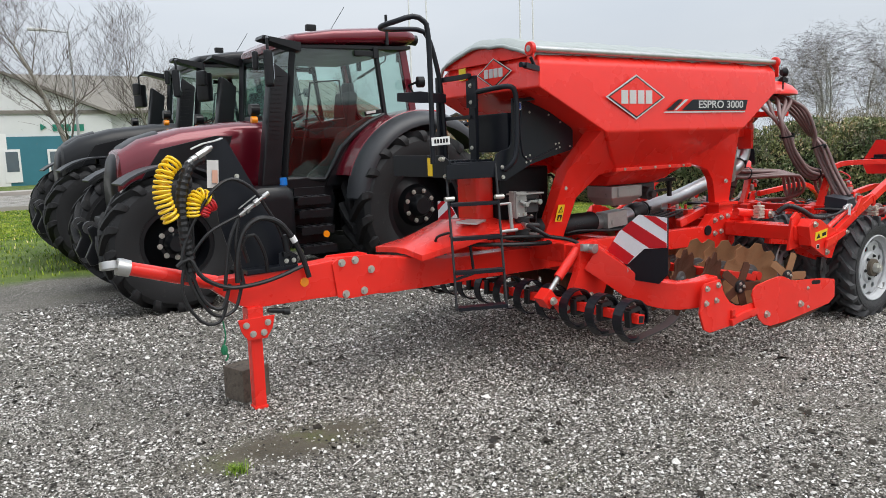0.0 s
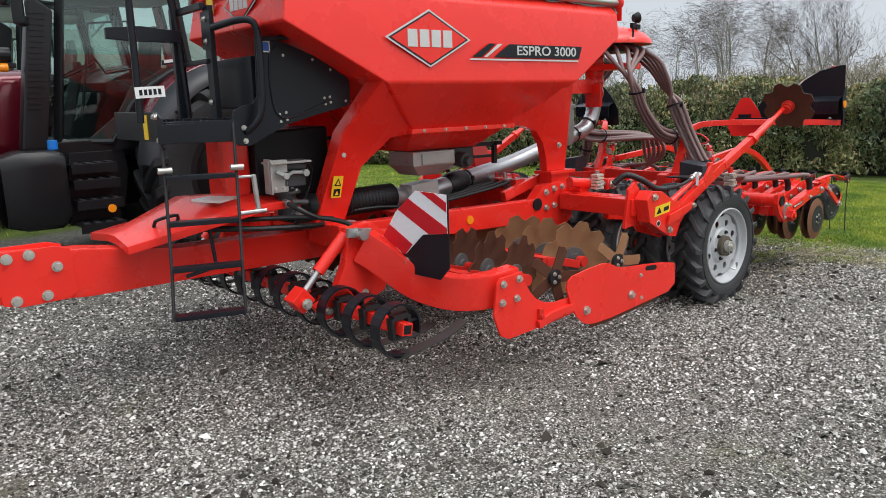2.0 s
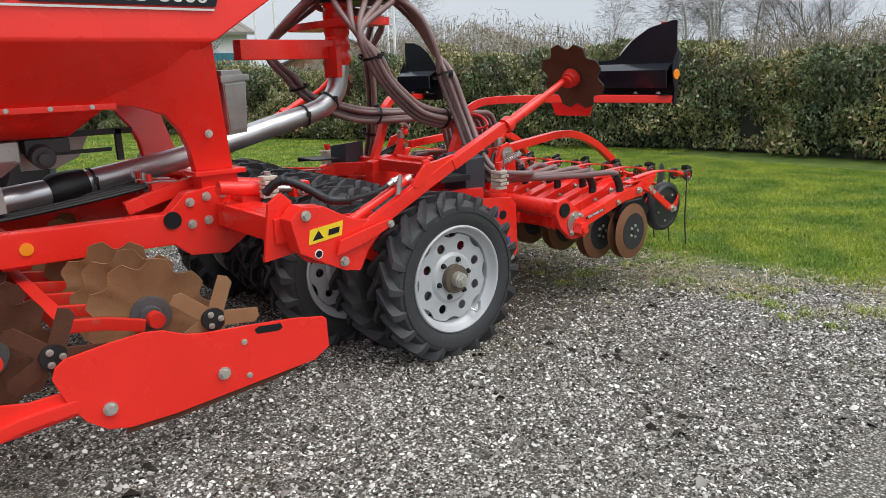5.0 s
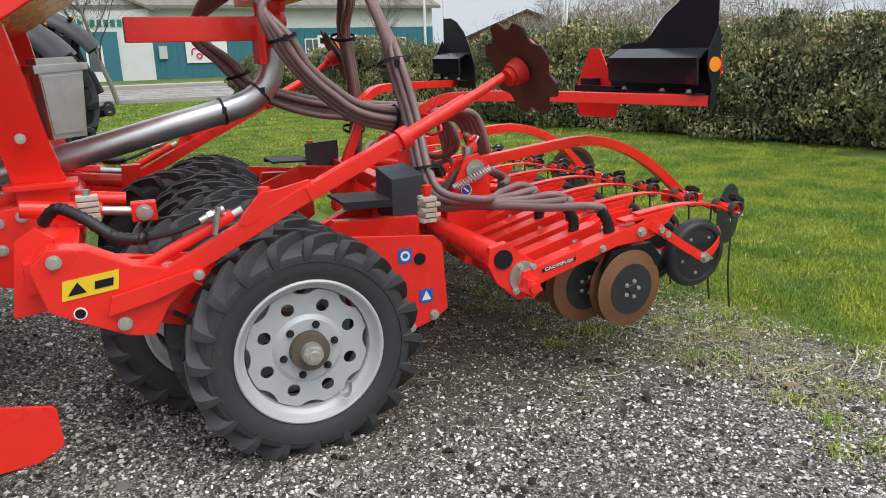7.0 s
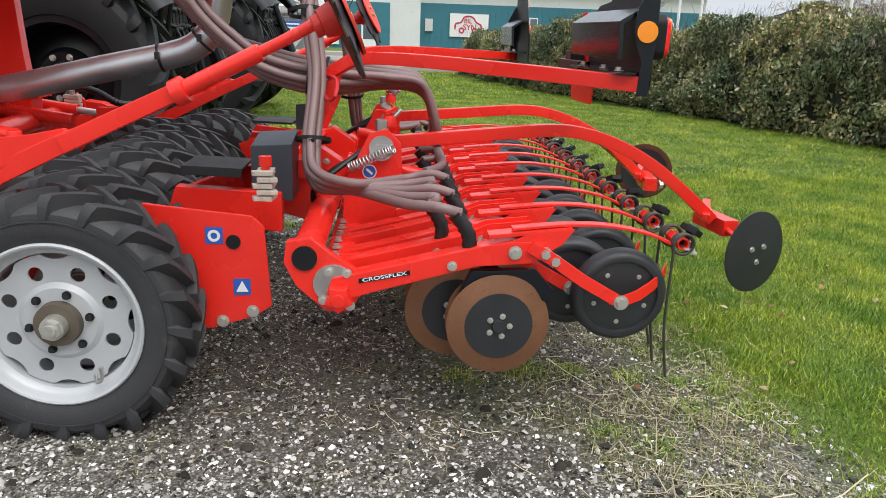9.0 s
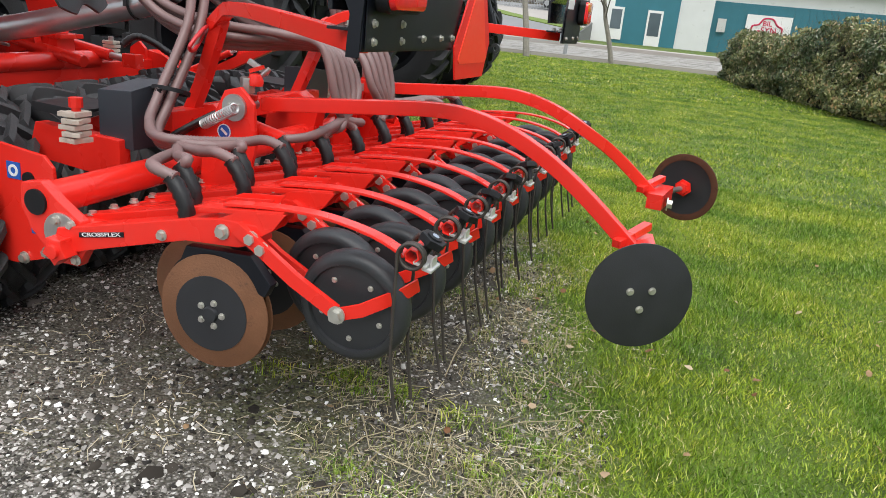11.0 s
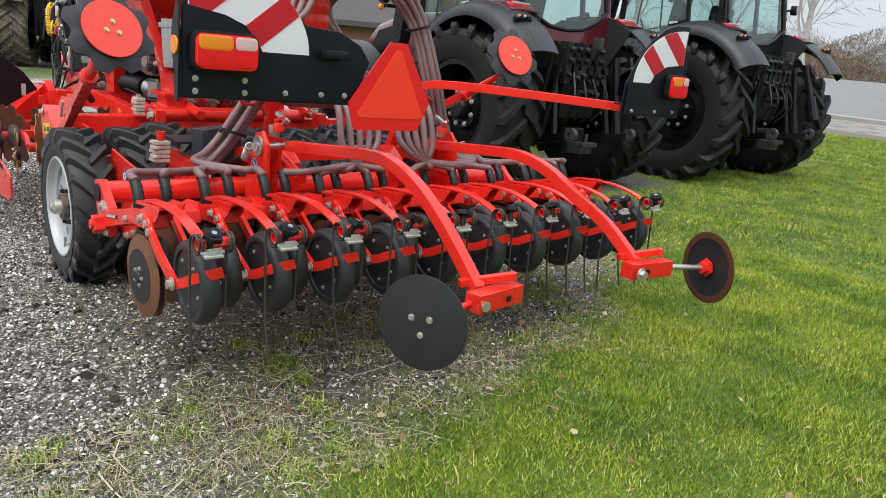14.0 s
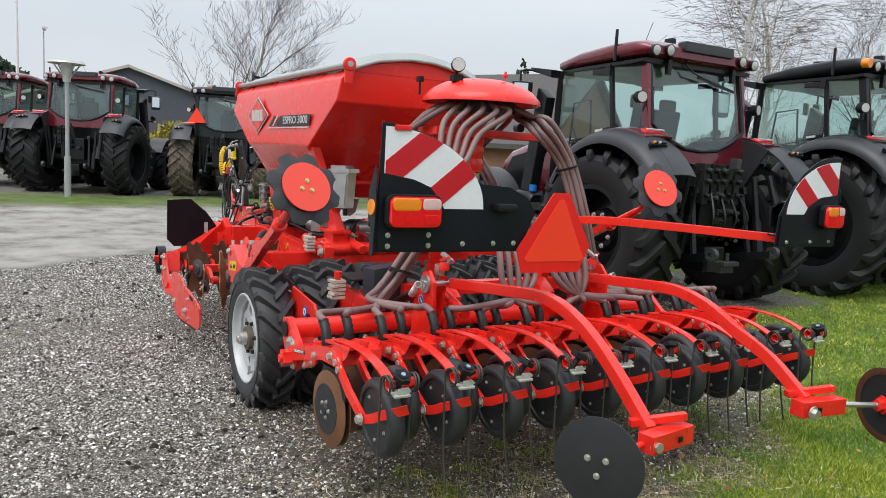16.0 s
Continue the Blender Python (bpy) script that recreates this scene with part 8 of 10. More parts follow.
# seed hoses: three ways down to the rows
random.seed(51)
hose_part = dome
ends = [-1.345 + 0.1495 * i for i in range(20)]
for i in range(20):
    s = -1 if i < 10 else 1
    j = i if i < 10 else 19 - i
    y_end = ends[i]
    a = radians((-62 + 15 * j if j < 5 else -80 - 16 * (j - 5)) if s < 0 else (100 - 14 * j if j < 5 else 110 + 16 * (j - 5)))
    st = Vector((5.57 + 0.22 * math.cos(a), 0.09 + 0.22 * math.sin(a), 2.0))
    o = st + Vector((0.13 * math.cos(a), 0.13 * math.sin(a), -0.055))
    c5 = (j % 5)
    sx = 6.555 + (0 if i % 2 == 0 else -0.09)
    e = Vector((sx - 0.03, y_end, 0.836))
    if j < 5 and s < 0:
        sh = Vector((0.02 * (c5 % 3), -0.0225 * (c5 - 2), 0.018 * (c5 // 2)))
        pts = [st, o, Vector((5.80 + 0.03 * c5, -0.33 + 0.05 * c5, 1.84 - 0.01 * c5)), Vector((5.88 + 0.02 * c5, -0.38 + 0.03 * c5, 1.62)), Vector((5.92, -0.405, 1.46)) + sh, Vector((5.955, -0.51, 1.20)) + sh, Vector((5.945, -0.68, 0.93)) + sh, Vector((5.99, -0.80, 0.80 + 0.012 * c5)) + sh * 0.6,
               Vector((6.16, -(0.86 + 0.02 * c5), 0.80 + 0.012 * c5)), Vector((6.34, y_end * 0.75 - 0.2, 0.835)), Vector((6.45, y_end, 0.856)), e]
    elif j < 5:
        sh = Vector((0.02 * (c5 % 3), 0.0225 * (c5 - 2), 0.018 * (c5 // 2)))
        pts = [st, o, Vector((5.90, 0.34, 1.86)) + sh * 1.5, Vector((5.95, 0.53, 1.64)) + sh, Vector((6.02, 0.62, 1.32)) + sh, Vector((6.05, 0.70, 1.02)) + sh, Vector((6.08, 0.79, 0.83 + 0.012 * c5)) + sh * 0.6,
               Vector((6.18, (0.86 + 0.02 * c5), 0.80 + 0.012 * c5)), Vector((6.34, y_end * 0.75 + 0.2, 0.835)), Vector((6.45, y_end, 0.856)), e]
    else:
        sh = Vector((0.0, s * 0.024 * (c5 % 3), 0.022 * (c5 - 2)))
        sh2 = Vector((0.022 * (c5 - 2), s * 0.016 * (c5 % 3), 0.0))
        if s < 0:
            pts = [st, o, Vector((5.36 - 0.025 * c5, -0.36 + 0.02 * c5, 1.76)) + sh2, Vector((5.381, -0.37, 1.60)) + sh2, Vector((5.47, -0.365, 1.46)) + sh2 * 0.5 + sh * 0.5, Vector((5.60, -0.36, 1.335)) + sh, Vector((5.75, -0.36, 1.235)) + sh, Vector((5.99, -0.35, 1.185)) + sh]
        else:
            pts = [st, o, Vector((5.12 - 0.02 * c5, 0.40, 1.68)) + sh2, Vector((5.24, 0.42, 1.49)) + sh2, Vector((5.37, 0.42, 1.35)) + sh * 0.6, Vector((5.60, 0.42, 1.255)) + sh, Vector((5.88, 0.42, 1.195)) + sh]
        yc = s * (0.08 + 0.055 * c5)
        pts += [Vector((6.26, yc * 0.8 + s * 0.06, 1.185)) + sh * 0.6, Vector((6.43, yc, 1.13 + 0.012 * c5)), Vector((6.50, yc, 0.99)), Vector((6.505, yc * 0.75 + y_end * 0.25, 0.89)), Vector((6.515, y_end * 0.8 + yc * 0.2, 0.852)), e]
    line = spline(pts, 0.0050)
    part("seed_hose", Shape().tube(line, 0.0200, 8, ribs=0.0032), HOSE_BROWN, hose_part, "ribbed brown seed hose" if i in (0, 5) else "", angle=80)
for s in (-1, 1):
    for c, d, r in (((5.918, -0.40, 1.475) if s < 0 else (5.96, 0.54, 1.62), (0.1, s * 0.3, -1), 0.07), ((5.97 if s < 0 else 6.05, s * (0.66 if s < 0 else 0.70), 0.97 if s < 0 else 1.05), (0, s * 0.3, -1), 0.068), ((5.385, -0.375, 1.60) if s < 0 else (5.30, 0.42, 1.42), (0.3, 0, -1), 0.066), ((5.93, s * 0.36 if s < 0 else 0.42, 1.195), (1, 0, -0.2), 0.066)):
        part("cable_tie", Shape().lathe([(r, -0.008), (r + 0.006, -0.008), (r + 0.006, 0.008), (r, 0.008)], c, d, 20, closed=True).box(Vector(c) + Vector((0, s * r, 0)), (0.02, 0.02, 0.03)), PLASTIC, hose_part)
    part("red_hose_loop", Shape().tube(spline([(5.98, s * 0.45, 1.20), (6.02, s * 0.58, 1.13), (6.06, s * 0.66, 1.15), (6.06, s * 0.58, 1.21), (6.0, s * 0.46, 1.22)], 0.02), 0.008, 8), RED_COIL, hose_part)
part("rear_crossbar", Shape().bar([(5.90, -0.62, 0.84), (5.90, 0.62, 0.84)], 0.08, 0.08), RED, drill, bevel=0.006)
for s in (-1, 1):
    part("frame_casting", Shape().plate([(5.78, 0.60), (5.80, 0.86), (5.98, 0.90), (6.10, 0.82), (6.06, 0.62), (5.92, 0.56)], s * 0.36 - 0.05, s * 0.36 + 0.05), RED, drill, bevel=0.010)
    bolts(drill, [(5.90 + 0.05 * i, s * 0.415, 0.80 + 0.02 * i) for i in range(3)], "-y" if s < 0 else "y", 0.8)
    part("tension_spring", coil([(6.12, s * 0.66, 0.86), (6.30, s * 0.72, 0.95)], 16, 0.018, 0.0036), STEEL, drill)
    part("damper", Shape().cyl((6.10, s * 0.44, 0.86), (6.45, s * 0.5, 0.80), 0.028, 12), RED, drill)
    for i in range(3):
        part("hydraulic_hose", Shape().tube(spline([(6.20, s * 0.56, 0.90 + 0.02 * i), (6.08, s * (0.60 + 0.03 * i), 0.86), (5.98, s * (0.66 + 0.02 * i), 0.78), (5.96, s * 0.60, 0.70)], 0.03), 0.012, 8), HOSE_BLACK, drill)

# ---- tractors: they look towards -x, the rear axle stands at x = 0 ----
def loft(sections, n=7, cap=True):
    """A body through upright sections (x, half width, bottom, top, roundness)."""
    s, rows, vs = Shape(), 4 * n, []
    for x, w, zb, zt, e in sections:
        zc, hh = (zb + zt) / 2, (zt - zb) / 2
        for k in range(rows):
            a = 2 * math.pi * (k + 0.5) / rows
            c, d = math.cos(a), math.sin(a)
            vs.append((x, w * math.copysign(abs(c) ** e, c), zc + hh * math.copysign(abs(d) ** e, d)))
    fs = [(i * rows + k, i * rows + (k + 1) % rows, (i + 1) * rows + (k + 1) % rows, (i + 1) * rows + k) for i in range(len(sections) - 1) for k in range(rows)]
    if cap:
        fs += [tuple(range(rows - 1, -1, -1)), tuple(range((len(sections) - 1) * rows, len(sections) * rows))]
    return s.add(vs, fs)


def rim_shape(r, w, n=40):
    s = Shape()
    h = w / 2
    s.lathe([(r * 0.90, -h), (r * 1.02, -h), (r * 1.02, -h * 0.9), (r * 0.93, -h * 0.7), (r * 0.90, 0), (r * 0.93, h * 0.7), (r * 1.02, h * 0.9), (r * 1.02, h), (r * 0.90, h), (r * 0.86, 0)], (0, 0, 0), (0, 1, 0), n, closed=True)
    s.lathe([(0.001, -h * 0.35), (r * 0.42, -h * 0.35), (r * 0.50, -h * 0.10), (r * 0.88, 0.05), (r * 0.88, 0.09), (r * 0.46, -h * 0.02), (0.001, -h * 0.2)], (0, 0, 0), (0, 1, 0), n)
    return s


REAR_BARE = mesh_of("tyre", tyre_shape(0.925, 0.64, 0.53, 19, 0.058, 0.30, 0.105, 48, False), FIELD_RUBBER, angle=30)
FRONT_BARE = mesh_of("tyre", tyre_shape(0.725, 0.52, 0.37, 17, 0.050, 0.33, 0.095, 44, False), FIELD_RUBBER, angle=30)
REAR_LUGS = lug_meshes(0.925, 0.64, 0.058, 0.30, 0.105, FIELD_RUBBER)
FRONT_LUGS = lug_meshes(0.725, 0.52, 0.050, 0.33, 0.095, FIELD_RUBBER)
REAR_RIM = mesh_of("rim", rim_shape(0.53, 0.50), TBLACK, angle=35)
FRONT_RIM = mesh_of("rim", rim_shape(0.37, 0.40), TBLACK, angle=35)
HUB_BIG = mesh_of("hub", Shape().lathe([(0.001, -0.14), (0.10, -0.14), (0.13, -0.10), (0.15, 0.0), (0.001, 0.0)], (0, 0, 0), (0, 1, 0), 24), TBLACK, angle=35)
MUD_TYRE = mat("muddy_rubber", (0.05, 0.045, 0.04), 0.85, var=0.3, scale=6, bump=0.3, bscale=120, dirt=(0.20, 0.16, 0.115), dirt_amount=0.75)
MUD_BARE = mesh_of("tyre", tyre_shape(0.925, 0.64, 0.53, 19, 0.058, 0.30, 0.105, 48, False), MUD_TYRE, angle=30)
MUD_LUGS = lug_meshes(0.925, 0.64, 0.058, 0.30, 0.105, MUD_TYRE)


def ring_arc(r0, r1, a0, a1, y0, y1, n=16):
    """A curved strip round y: an arched mudguard."""
    s = Shape()
    vs = []
    for i in range(n + 1):
        a = radians(a0 + (a1 - a0) * i / n)
        for y in (y0, y1):
            for r in (r0, r1):
                vs.append((r * math.cos(a), y, r * math.sin(a)))
    fs = [(0, 1, 3, 2), (4 * n, 4 * n + 2, 4 * n + 3, 4 * n + 1)]
    for i in range(n):
        k = 4 * i
        for a, b in ((0, 1), (1, 3), (3, 2), (2, 0)):
            fs.append((k + a, k + b, k + 4 + b, k + 4 + a))
    return s.add(vs, fs)


def fender(profile, a0, a1, n=24):
    """A curved mudguard round (0.12, 0.98): profile holds (y, radius offset)."""
    s, m, vs = Shape(), len(profile), []
    for lay in (0.0, -0.025):
        for i in range(n + 1):
            a = math.radians(a0 + (a1 - a0) * i / n)
            for y, o in profile:
                r = 1.065 + o + lay
                vs.append((0.12 + r * math.cos(a), y, 0.98 + r * math.sin(a)))
    k = (n + 1) * m
    fs = []
    for i in range(n):
        for j in range(m - 1):
            q = (i * m + j, i * m + j + 1, (i + 1) * m + j + 1, (i + 1) * m + j)
            fs += [q, tuple(v + k for v in reversed(q))]
        for j in (0, m - 1):
            fs.append((i * m + j, (i + 1) * m + j, (i + 1) * m + j + k, i * m + j + k))
    for i in (0, n):
        for j in range(m - 1):
            fs.append((i * m + j, i * m + j + 1, i * m + j + 1 + k, i * m + j + k))
    return s.add(vs, fs)


def build_tractor(paint, roof_paint, label, at, turn=0, detail=True, muddy=False, triangle=False, fender_paint=None, beacon=False, size=1.0):
    t = thing("tractor", (0, 0, 0), label, "tractor", "parked tractors")
    fp = fender_paint or paint
    # wheels
    for name, x, y, z, tm, rm in (("rear_wheel", 0, 1.13, 0.90, None, REAR_RIM), ("front_wheel", -2.93, 0.95, 0.71, None, FRONT_RIM)):
        for s in (-1, 1):
            m = T3((x, s * y, z)) @ pose(0, 0, 0, 0, 13 * s + 20 * x, 0 if s < 0 else 180)
            wh = child(name, rm, t, m)
            ty = child("tyre", MUD_BARE if muddy and x == 0 else REAR_BARE if x == 0 else FRONT_BARE, wh, T3((x, s * y, z)) @ pose(0, 0, 0, 0, 17 * s, 180), "large lugged black tyre")
            put_lugs(wh, MUD_LUGS if muddy and x == 0 else REAR_LUGS if x == 0 else FRONT_LUGS, T3((x, s * y, z)) @ pose(0, 0, 0, 0, 17 * s, 180), 19 if x == 0 else 17)
            if muddy and x == 0:
                ty["label"] = "large lugged tyre caked with dry mud"
            child("hub", HUB_BIG, wh, m @ T3((0, -0.06 if x == 0 else -0.1, 0)) @ Matrix.Scale(1.0 if x == 0 else 0.75, 4))
            for k in range(8 if detail else 0):
                a = math.pi / 4 * k
                r = 0.19 if x == 0 else 0.15
                child("wheel_nut", BOLT_MESH, wh, m @ T3((r * math.cos(a), -0.115 if x == 0 else -0.075, r * math.sin(a))) @ Matrix.Scale(1.5, 4))
    # chassis
    part("transmission", Shape().box((-0.15, 0, 0.88), (0.9, 0.55, 0.62)).box((-1.5, 0, 0.82), (1.9, 0.46, 0.5)).box((-2.93, 0, 0.74), (0.35, 0.42, 0.36)).cyl((0, -1.0, 0.9), (0, 1.0, 0.9), 0.13, 16).cyl((-2.93, -0.85, 0.71), (-2.93, 0.85, 0.71), 0.10, 14), TBLACK, t, bevel=0.02)
    # bonnet
    hood = part("bonnet", loft([(-3.30, 0.30, 1.00, 1.58, 0.55), (-3.26, 0.38, 0.98, 1.70, 0.5), (-3.05, 0.43, 0.98, 1.83, 0.48), (-2.6, 0.46, 1.02, 1.94, 0.45), (-2.0, 0.48, 1.08, 2.0, 0.42), (-1.62, 0.49, 1.10, 2.01, 0.42)], 6), paint, t, angle=40)
    part("bonnet_nose", loft([(-3.350, 0.22, 1.02, 1.44, 0.6), (-3.31, 0.29, 0.99, 1.62, 0.55), (-3.20, 0.34, 0.97, 1.755, 0.5), (-3.05, 0.36, 0.97, 1.845, 0.48), (-2.82, 0.34, 1.2, 1.912, 0.48)], 6), TBLACK, hood, "glossy black bonnet nose", angle=40)
    for s in (-1, 1):
        part("bonnet_grille", Shape().plate([(-3.08, 1.38), (-2.86, 1.70), (-2.25, 1.83), (-2.05, 1.82), (-2.15, 1.52), (-2.32, 1.20), (-3.06, 1.12)], s * 0.462, s * 0.484), TBLACK, hood, bevel=0.004)
        part("headlamp", Shape().add([(-3.33, s * 0.28, 1.22), (-3.24, s * 0.415, 1.30), (-3.10, s * 0.455, 1.34), (-3.12, s * 0.45, 1.25), (-3.27, s * 0.40, 1.18), (-3.34, s * 0.27, 1.14)], [(0, 1, 4, 5), (1, 2, 3, 4)]), CLEAR_LENS, hood, "slanted clear headlamp")

    # front linkage
    link = part("front_linkage", Shape().box((-3.30, 0, 0.80), (0.35, 0.62, 0.34)), CASTGREY, t, bevel=0.03)
    for s in (-1, 1):
        part("lift_arm", Shape().plate([(-3.36, 0.80), (-3.52, 0.86), (-3.60, 0.92), (-3.66, 0.88), (-3.62, 0.74), (-3.70, 0.58), (-3.66, 0.48), (-3.55, 0.50), (-3.42, 0.56), (-3.36, 0.62)], s * 0.36 - 0.04, s * 0.36 + 0.04), TBLACK, link, "black front lift arm", bevel=0.02)
        part("lift_hook", Shape().lathe([(0.035, -0.03), (0.075, -0.03), (0.075, 0.03), (0.035, 0.03)], (-3.62, s * 0.36, 0.89), (0, 1, 0), 16, closed=True), CASTGREY, link)
    # front mudguards
    for s in (-1, 1):
        g = part("front_mudguard", ring_arc(0.80, 0.825, 30, 128, s * 0.72, s * 1.2, 14), TGREY, t, bevel=0.006)
        g.matrix_basis = T3((-2.93, 0, 0.71))
        part("mudguard_stay", Shape().cyl((-2.9, s * 0.60, 0.9), (-2.9, s * 0.80, 1.5), 0.025, 8), TBLACK, t)
    # rear mudguards
    for s in (-1, 1):
        part("rear_mudguard", fender([(s * 0.78, 0.045), (s * 0.92, 0.05), (s * 1.08, 0.048), (s * 1.19, 0.030), (s * 1.20, 0.010)], 66, 162), fp, t, "painted inner mudguard", angle=40)
        part("mudguard_cover", fender([(s * 1.17, 0.026), (s * 1.25, 0.014), (s * 1.34, -0.025), (s * 1.40, -0.075), (s * 1.41, -0.13)], 34, 176), TGREY, t, "broad dark grey plastic mudguard", angle=40)
        part("mudguard_tail", fender([(s * 0.84, 0.0), (s * 0.96, 0.03), (s * 1.10, 0.036), (s * 1.18, 0.026)], 34, 68, 10), TGREY, t, "broad dark grey plastic mudguard tail", angle=40)
        sector = [(0.12 + 1.09 * math.cos(radians(a)), 0.98 + 1.09 * math.sin(radians(a))) for a in range(61, 151, 9)]
        part("mudguard_wall", Shape().plate(sector + [(-0.50, 1.25), (0.05, 1.30), (0.30, 1.40)], s * 0.785 - 0.012, s * 0.785 + 0.012), TGREY, t, "dark grey inner mudguard wall", bevel=0.004)
        lamp_m = pose(0.43, s * 0.95, 2.035, 0, 24, 0)
        tail = part("tail_lamp", Shape().box((0, 0, 0), (0.11, 0.27, 0.055)), RED_LENS, t, "bright red tail lamp", bevel=0.02)
        tail.matrix_basis = lamp_m
        part("lamp_strip", Shape().box((0.47, s * 0.95, 2.068), (0.03, 0.26, 0.012), (0, 24, 0)), CLEAR_LENS, t)
        part("switch_panel", Shape().box((0.74, s * 1.17, 1.89), (0.05, 0.24, 0.05), (0, 40, 0)), BLACK, t, bevel=0.01)
        for k in range(5):
            part("switch", Shape().cyl((0.755, s * 1.17 - 0.08 + 0.04 * k, 1.905), (0.775, s * 1.17 - 0.08 + 0.04 * k, 1.925), 0.014, 10), (AMBER, BLACK, SILVER, BLACK, BLACK)[k], t)
    # cab
    F0, F1 = -1.55, -1.38
    floor_z, top_z = 1.28, 2.84
    cab = part("cab_floor", Shape().box((-0.70, 0, 1.22), (1.75, 1.5, 0.16)).box((-0.1, 0, 1.55), (0.60, 1.5, 0.55)), TBLACK, t, bevel=0.02)
    for s in (-1, 1):
        part("front_pillar", Shape().bar([(F0, s * 0.74, floor_z), (F1, s * 0.84, top_z)], 0.075, 0.075), TBLACK, cab, bevel=0.01)
        part("middle_pillar", Shape().bar([(-0.24, s * 0.90, 1.95), (-0.35, s * 0.91, top_z)], 0.055, 0.05), TBLACK, cab, bevel=0.008)
        part("rear_pillar", Shape().bar([(0.24, s * 0.80, 1.90), (0.08, s * 0.80, 2.92)], 0.08, 0.10), roof_paint, cab, bevel=0.015)
        door = [(F0 + 0.03, s * 0.75, floor_z + 0.02), (-1.08, s * 0.84, floor_z), (-0.97, s * 0.86, 1.45), (-0.86, s * 0.87, 1.64), (-0.66, s * 0.885, 1.82), (-0.46, s * 0.90, 1.95), (-0.26, s * 0.90, 2.03), (-0.37, s * 0.91, top_z - 0.03), (F1 + 0.03, s * 0.85, top_z - 0.03)]
        d = part("door_glass", Shape().add(door, [tuple(range(9))]), GLASS, cab, "tinted cab door glass")
        d.visible_shadow = False
        q = part("quarter_glass", Shape().add([(-0.22, s * 0.90, 2.05), (0.18, s * 0.83, 2.03), (0.05, s * 0.83, top_z - 0.02), (-0.32, s * 0.91, top_z - 0.03)], [(0, 1, 2, 3)]), GLASS, cab)
        q.visible_shadow = False
        part("door_frame", Shape().tube([(x, y + s * 0.012, z) for x, y, z in door[:7]], 0.03, 8), TBLACK, cab)
        part("side_panel", Shape().plate([(-1.08, 1.20), (-0.97, 1.42), (-0.86, 1.61), (-0.66, 1.79), (-0.46, 1.92), (-0.26, 2.0), (0.22, 2.0), (0.25, 1.2)], s * 0.82, s * 0.86), TBLACK, cab)
        part("side_trim", Shape().plate([(-1.30, 1.28), (-0.95, 1.55), (-0.80, 1.82), (-0.40, 2.02), (0.20, 2.04), (0.22, 1.25)], s * 0.66, s * 0.70), INTERIOR, cab, "dark cab side trim", bevel=0.01)
        part("door_handle", Shape().box((-0.42, s * 0.925, 2.06), (0.24, 0.03, 0.05), (0, -8, 0)), TBLACK, cab, bevel=0.006)
        part("handle_plate", Shape().box((-0.46, s * 0.943, 2.063), (0.13, 0.006, 0.03), (0, -8, 0)), SILVER, cab)
        part("door_hinge", Shape().box((-0.50, s * 0.93, 2.76), (0.28, 0.035, 0.065)).box((-0.36, s * 0.93, 2.77), (0.07, 0.06, 0.13)), TBLACK, cab, bevel=0.006)
        part("side_work_lamp", Shape().cyl((0.20, s * 0.98, 2.43), (0.28, s * 1.0, 2.43), 0.068, 14).cyl((0.16, s * 0.83, 2.40), (0.20, s * 0.98, 2.43), 0.015, 8).cyl((0.17, s * 0.83, 2.40), (0.20, s * 0.9, 2.28), 0.012, 8), PLASTIC, cab)
        part("side_lamp_glass", Shape().cyl((0.28, s * 1.0, 2.43), (0.287, s * 1.002, 2.43), 0.058, 14), CLEAR_LENS, cab)
        part("cab_skirt", Shape().plate([(F0 - 0.05, 1.30), (-1.62, 0.62), (-1.02, 0.62), (-0.95, 1.0), (-1.0, 1.32)], s * 0.78 - 0.06, s * 0.78 + 0.06), TBLACK, cab, bevel=0.015)
        # steps
        st = part("step_carrier", Shape().plate([(-1.58, 0.50), (-1.10, 0.50), (-1.12, 1.20), (-1.52, 1.20)], s * 0.90, s * 0.93), TBLACK, t, bevel=0.01)
        for k, z in enumerate((0.52, 0.74, 0.93, 1.08)):
            o = 0.10 * (k / 3)
            tr = part("tread", Shape().box((-1.34, s * (1.06 - o), z), (0.42, 0.26, 0.03)).box((-1.34, s * (1.185 - o), z - 0.03), (0.42, 0.012, 0.09)), TBLACK, st, bevel=0.006)
            for j in range(4 if detail else 0):
                part("tread_cleat", Shape().box((-1.49 + 0.10 * j, s * (1.06 - o), z + 0.019), (0.05, 0.22, 0.012)), TGREY, tr)
        part("side_tank", loft([(-2.12, 0.20, 0.55, 1.20, 0.35), (-1.95, 0.23, 0.50, 1.25, 0.35), (-1.66, 0.23, 0.50, 1.25, 0.35), (-1.58, 0.20, 0.55, 1.20, 0.35)], 4), TBLACK, t, "black plastic tank").matrix_basis = T3((0, s * 0.86, 0))
        part("exhaust_column", Shape().add([(-1.92, s * 0.82, 1.24), (-1.70, s * 0.82, 1.24), (-1.70, s * 0.99, 1.24), (-1.92, s * 0.99, 1.24), (-1.70, s * 0.80, 2.64), (-1.50, s * 0.80, 2.50), (-1.50, s * 0.96, 2.50), (-1.70, s * 0.97, 2.64)],
                                  [(0, 1, 2, 3), (7, 6, 5, 4), (0, 4, 5, 1), (1, 5, 6, 2), (2, 6, 7, 3), (3, 7, 4, 0)]), TBLACK, t, "black exhaust and intake stack", bevel=0.03)
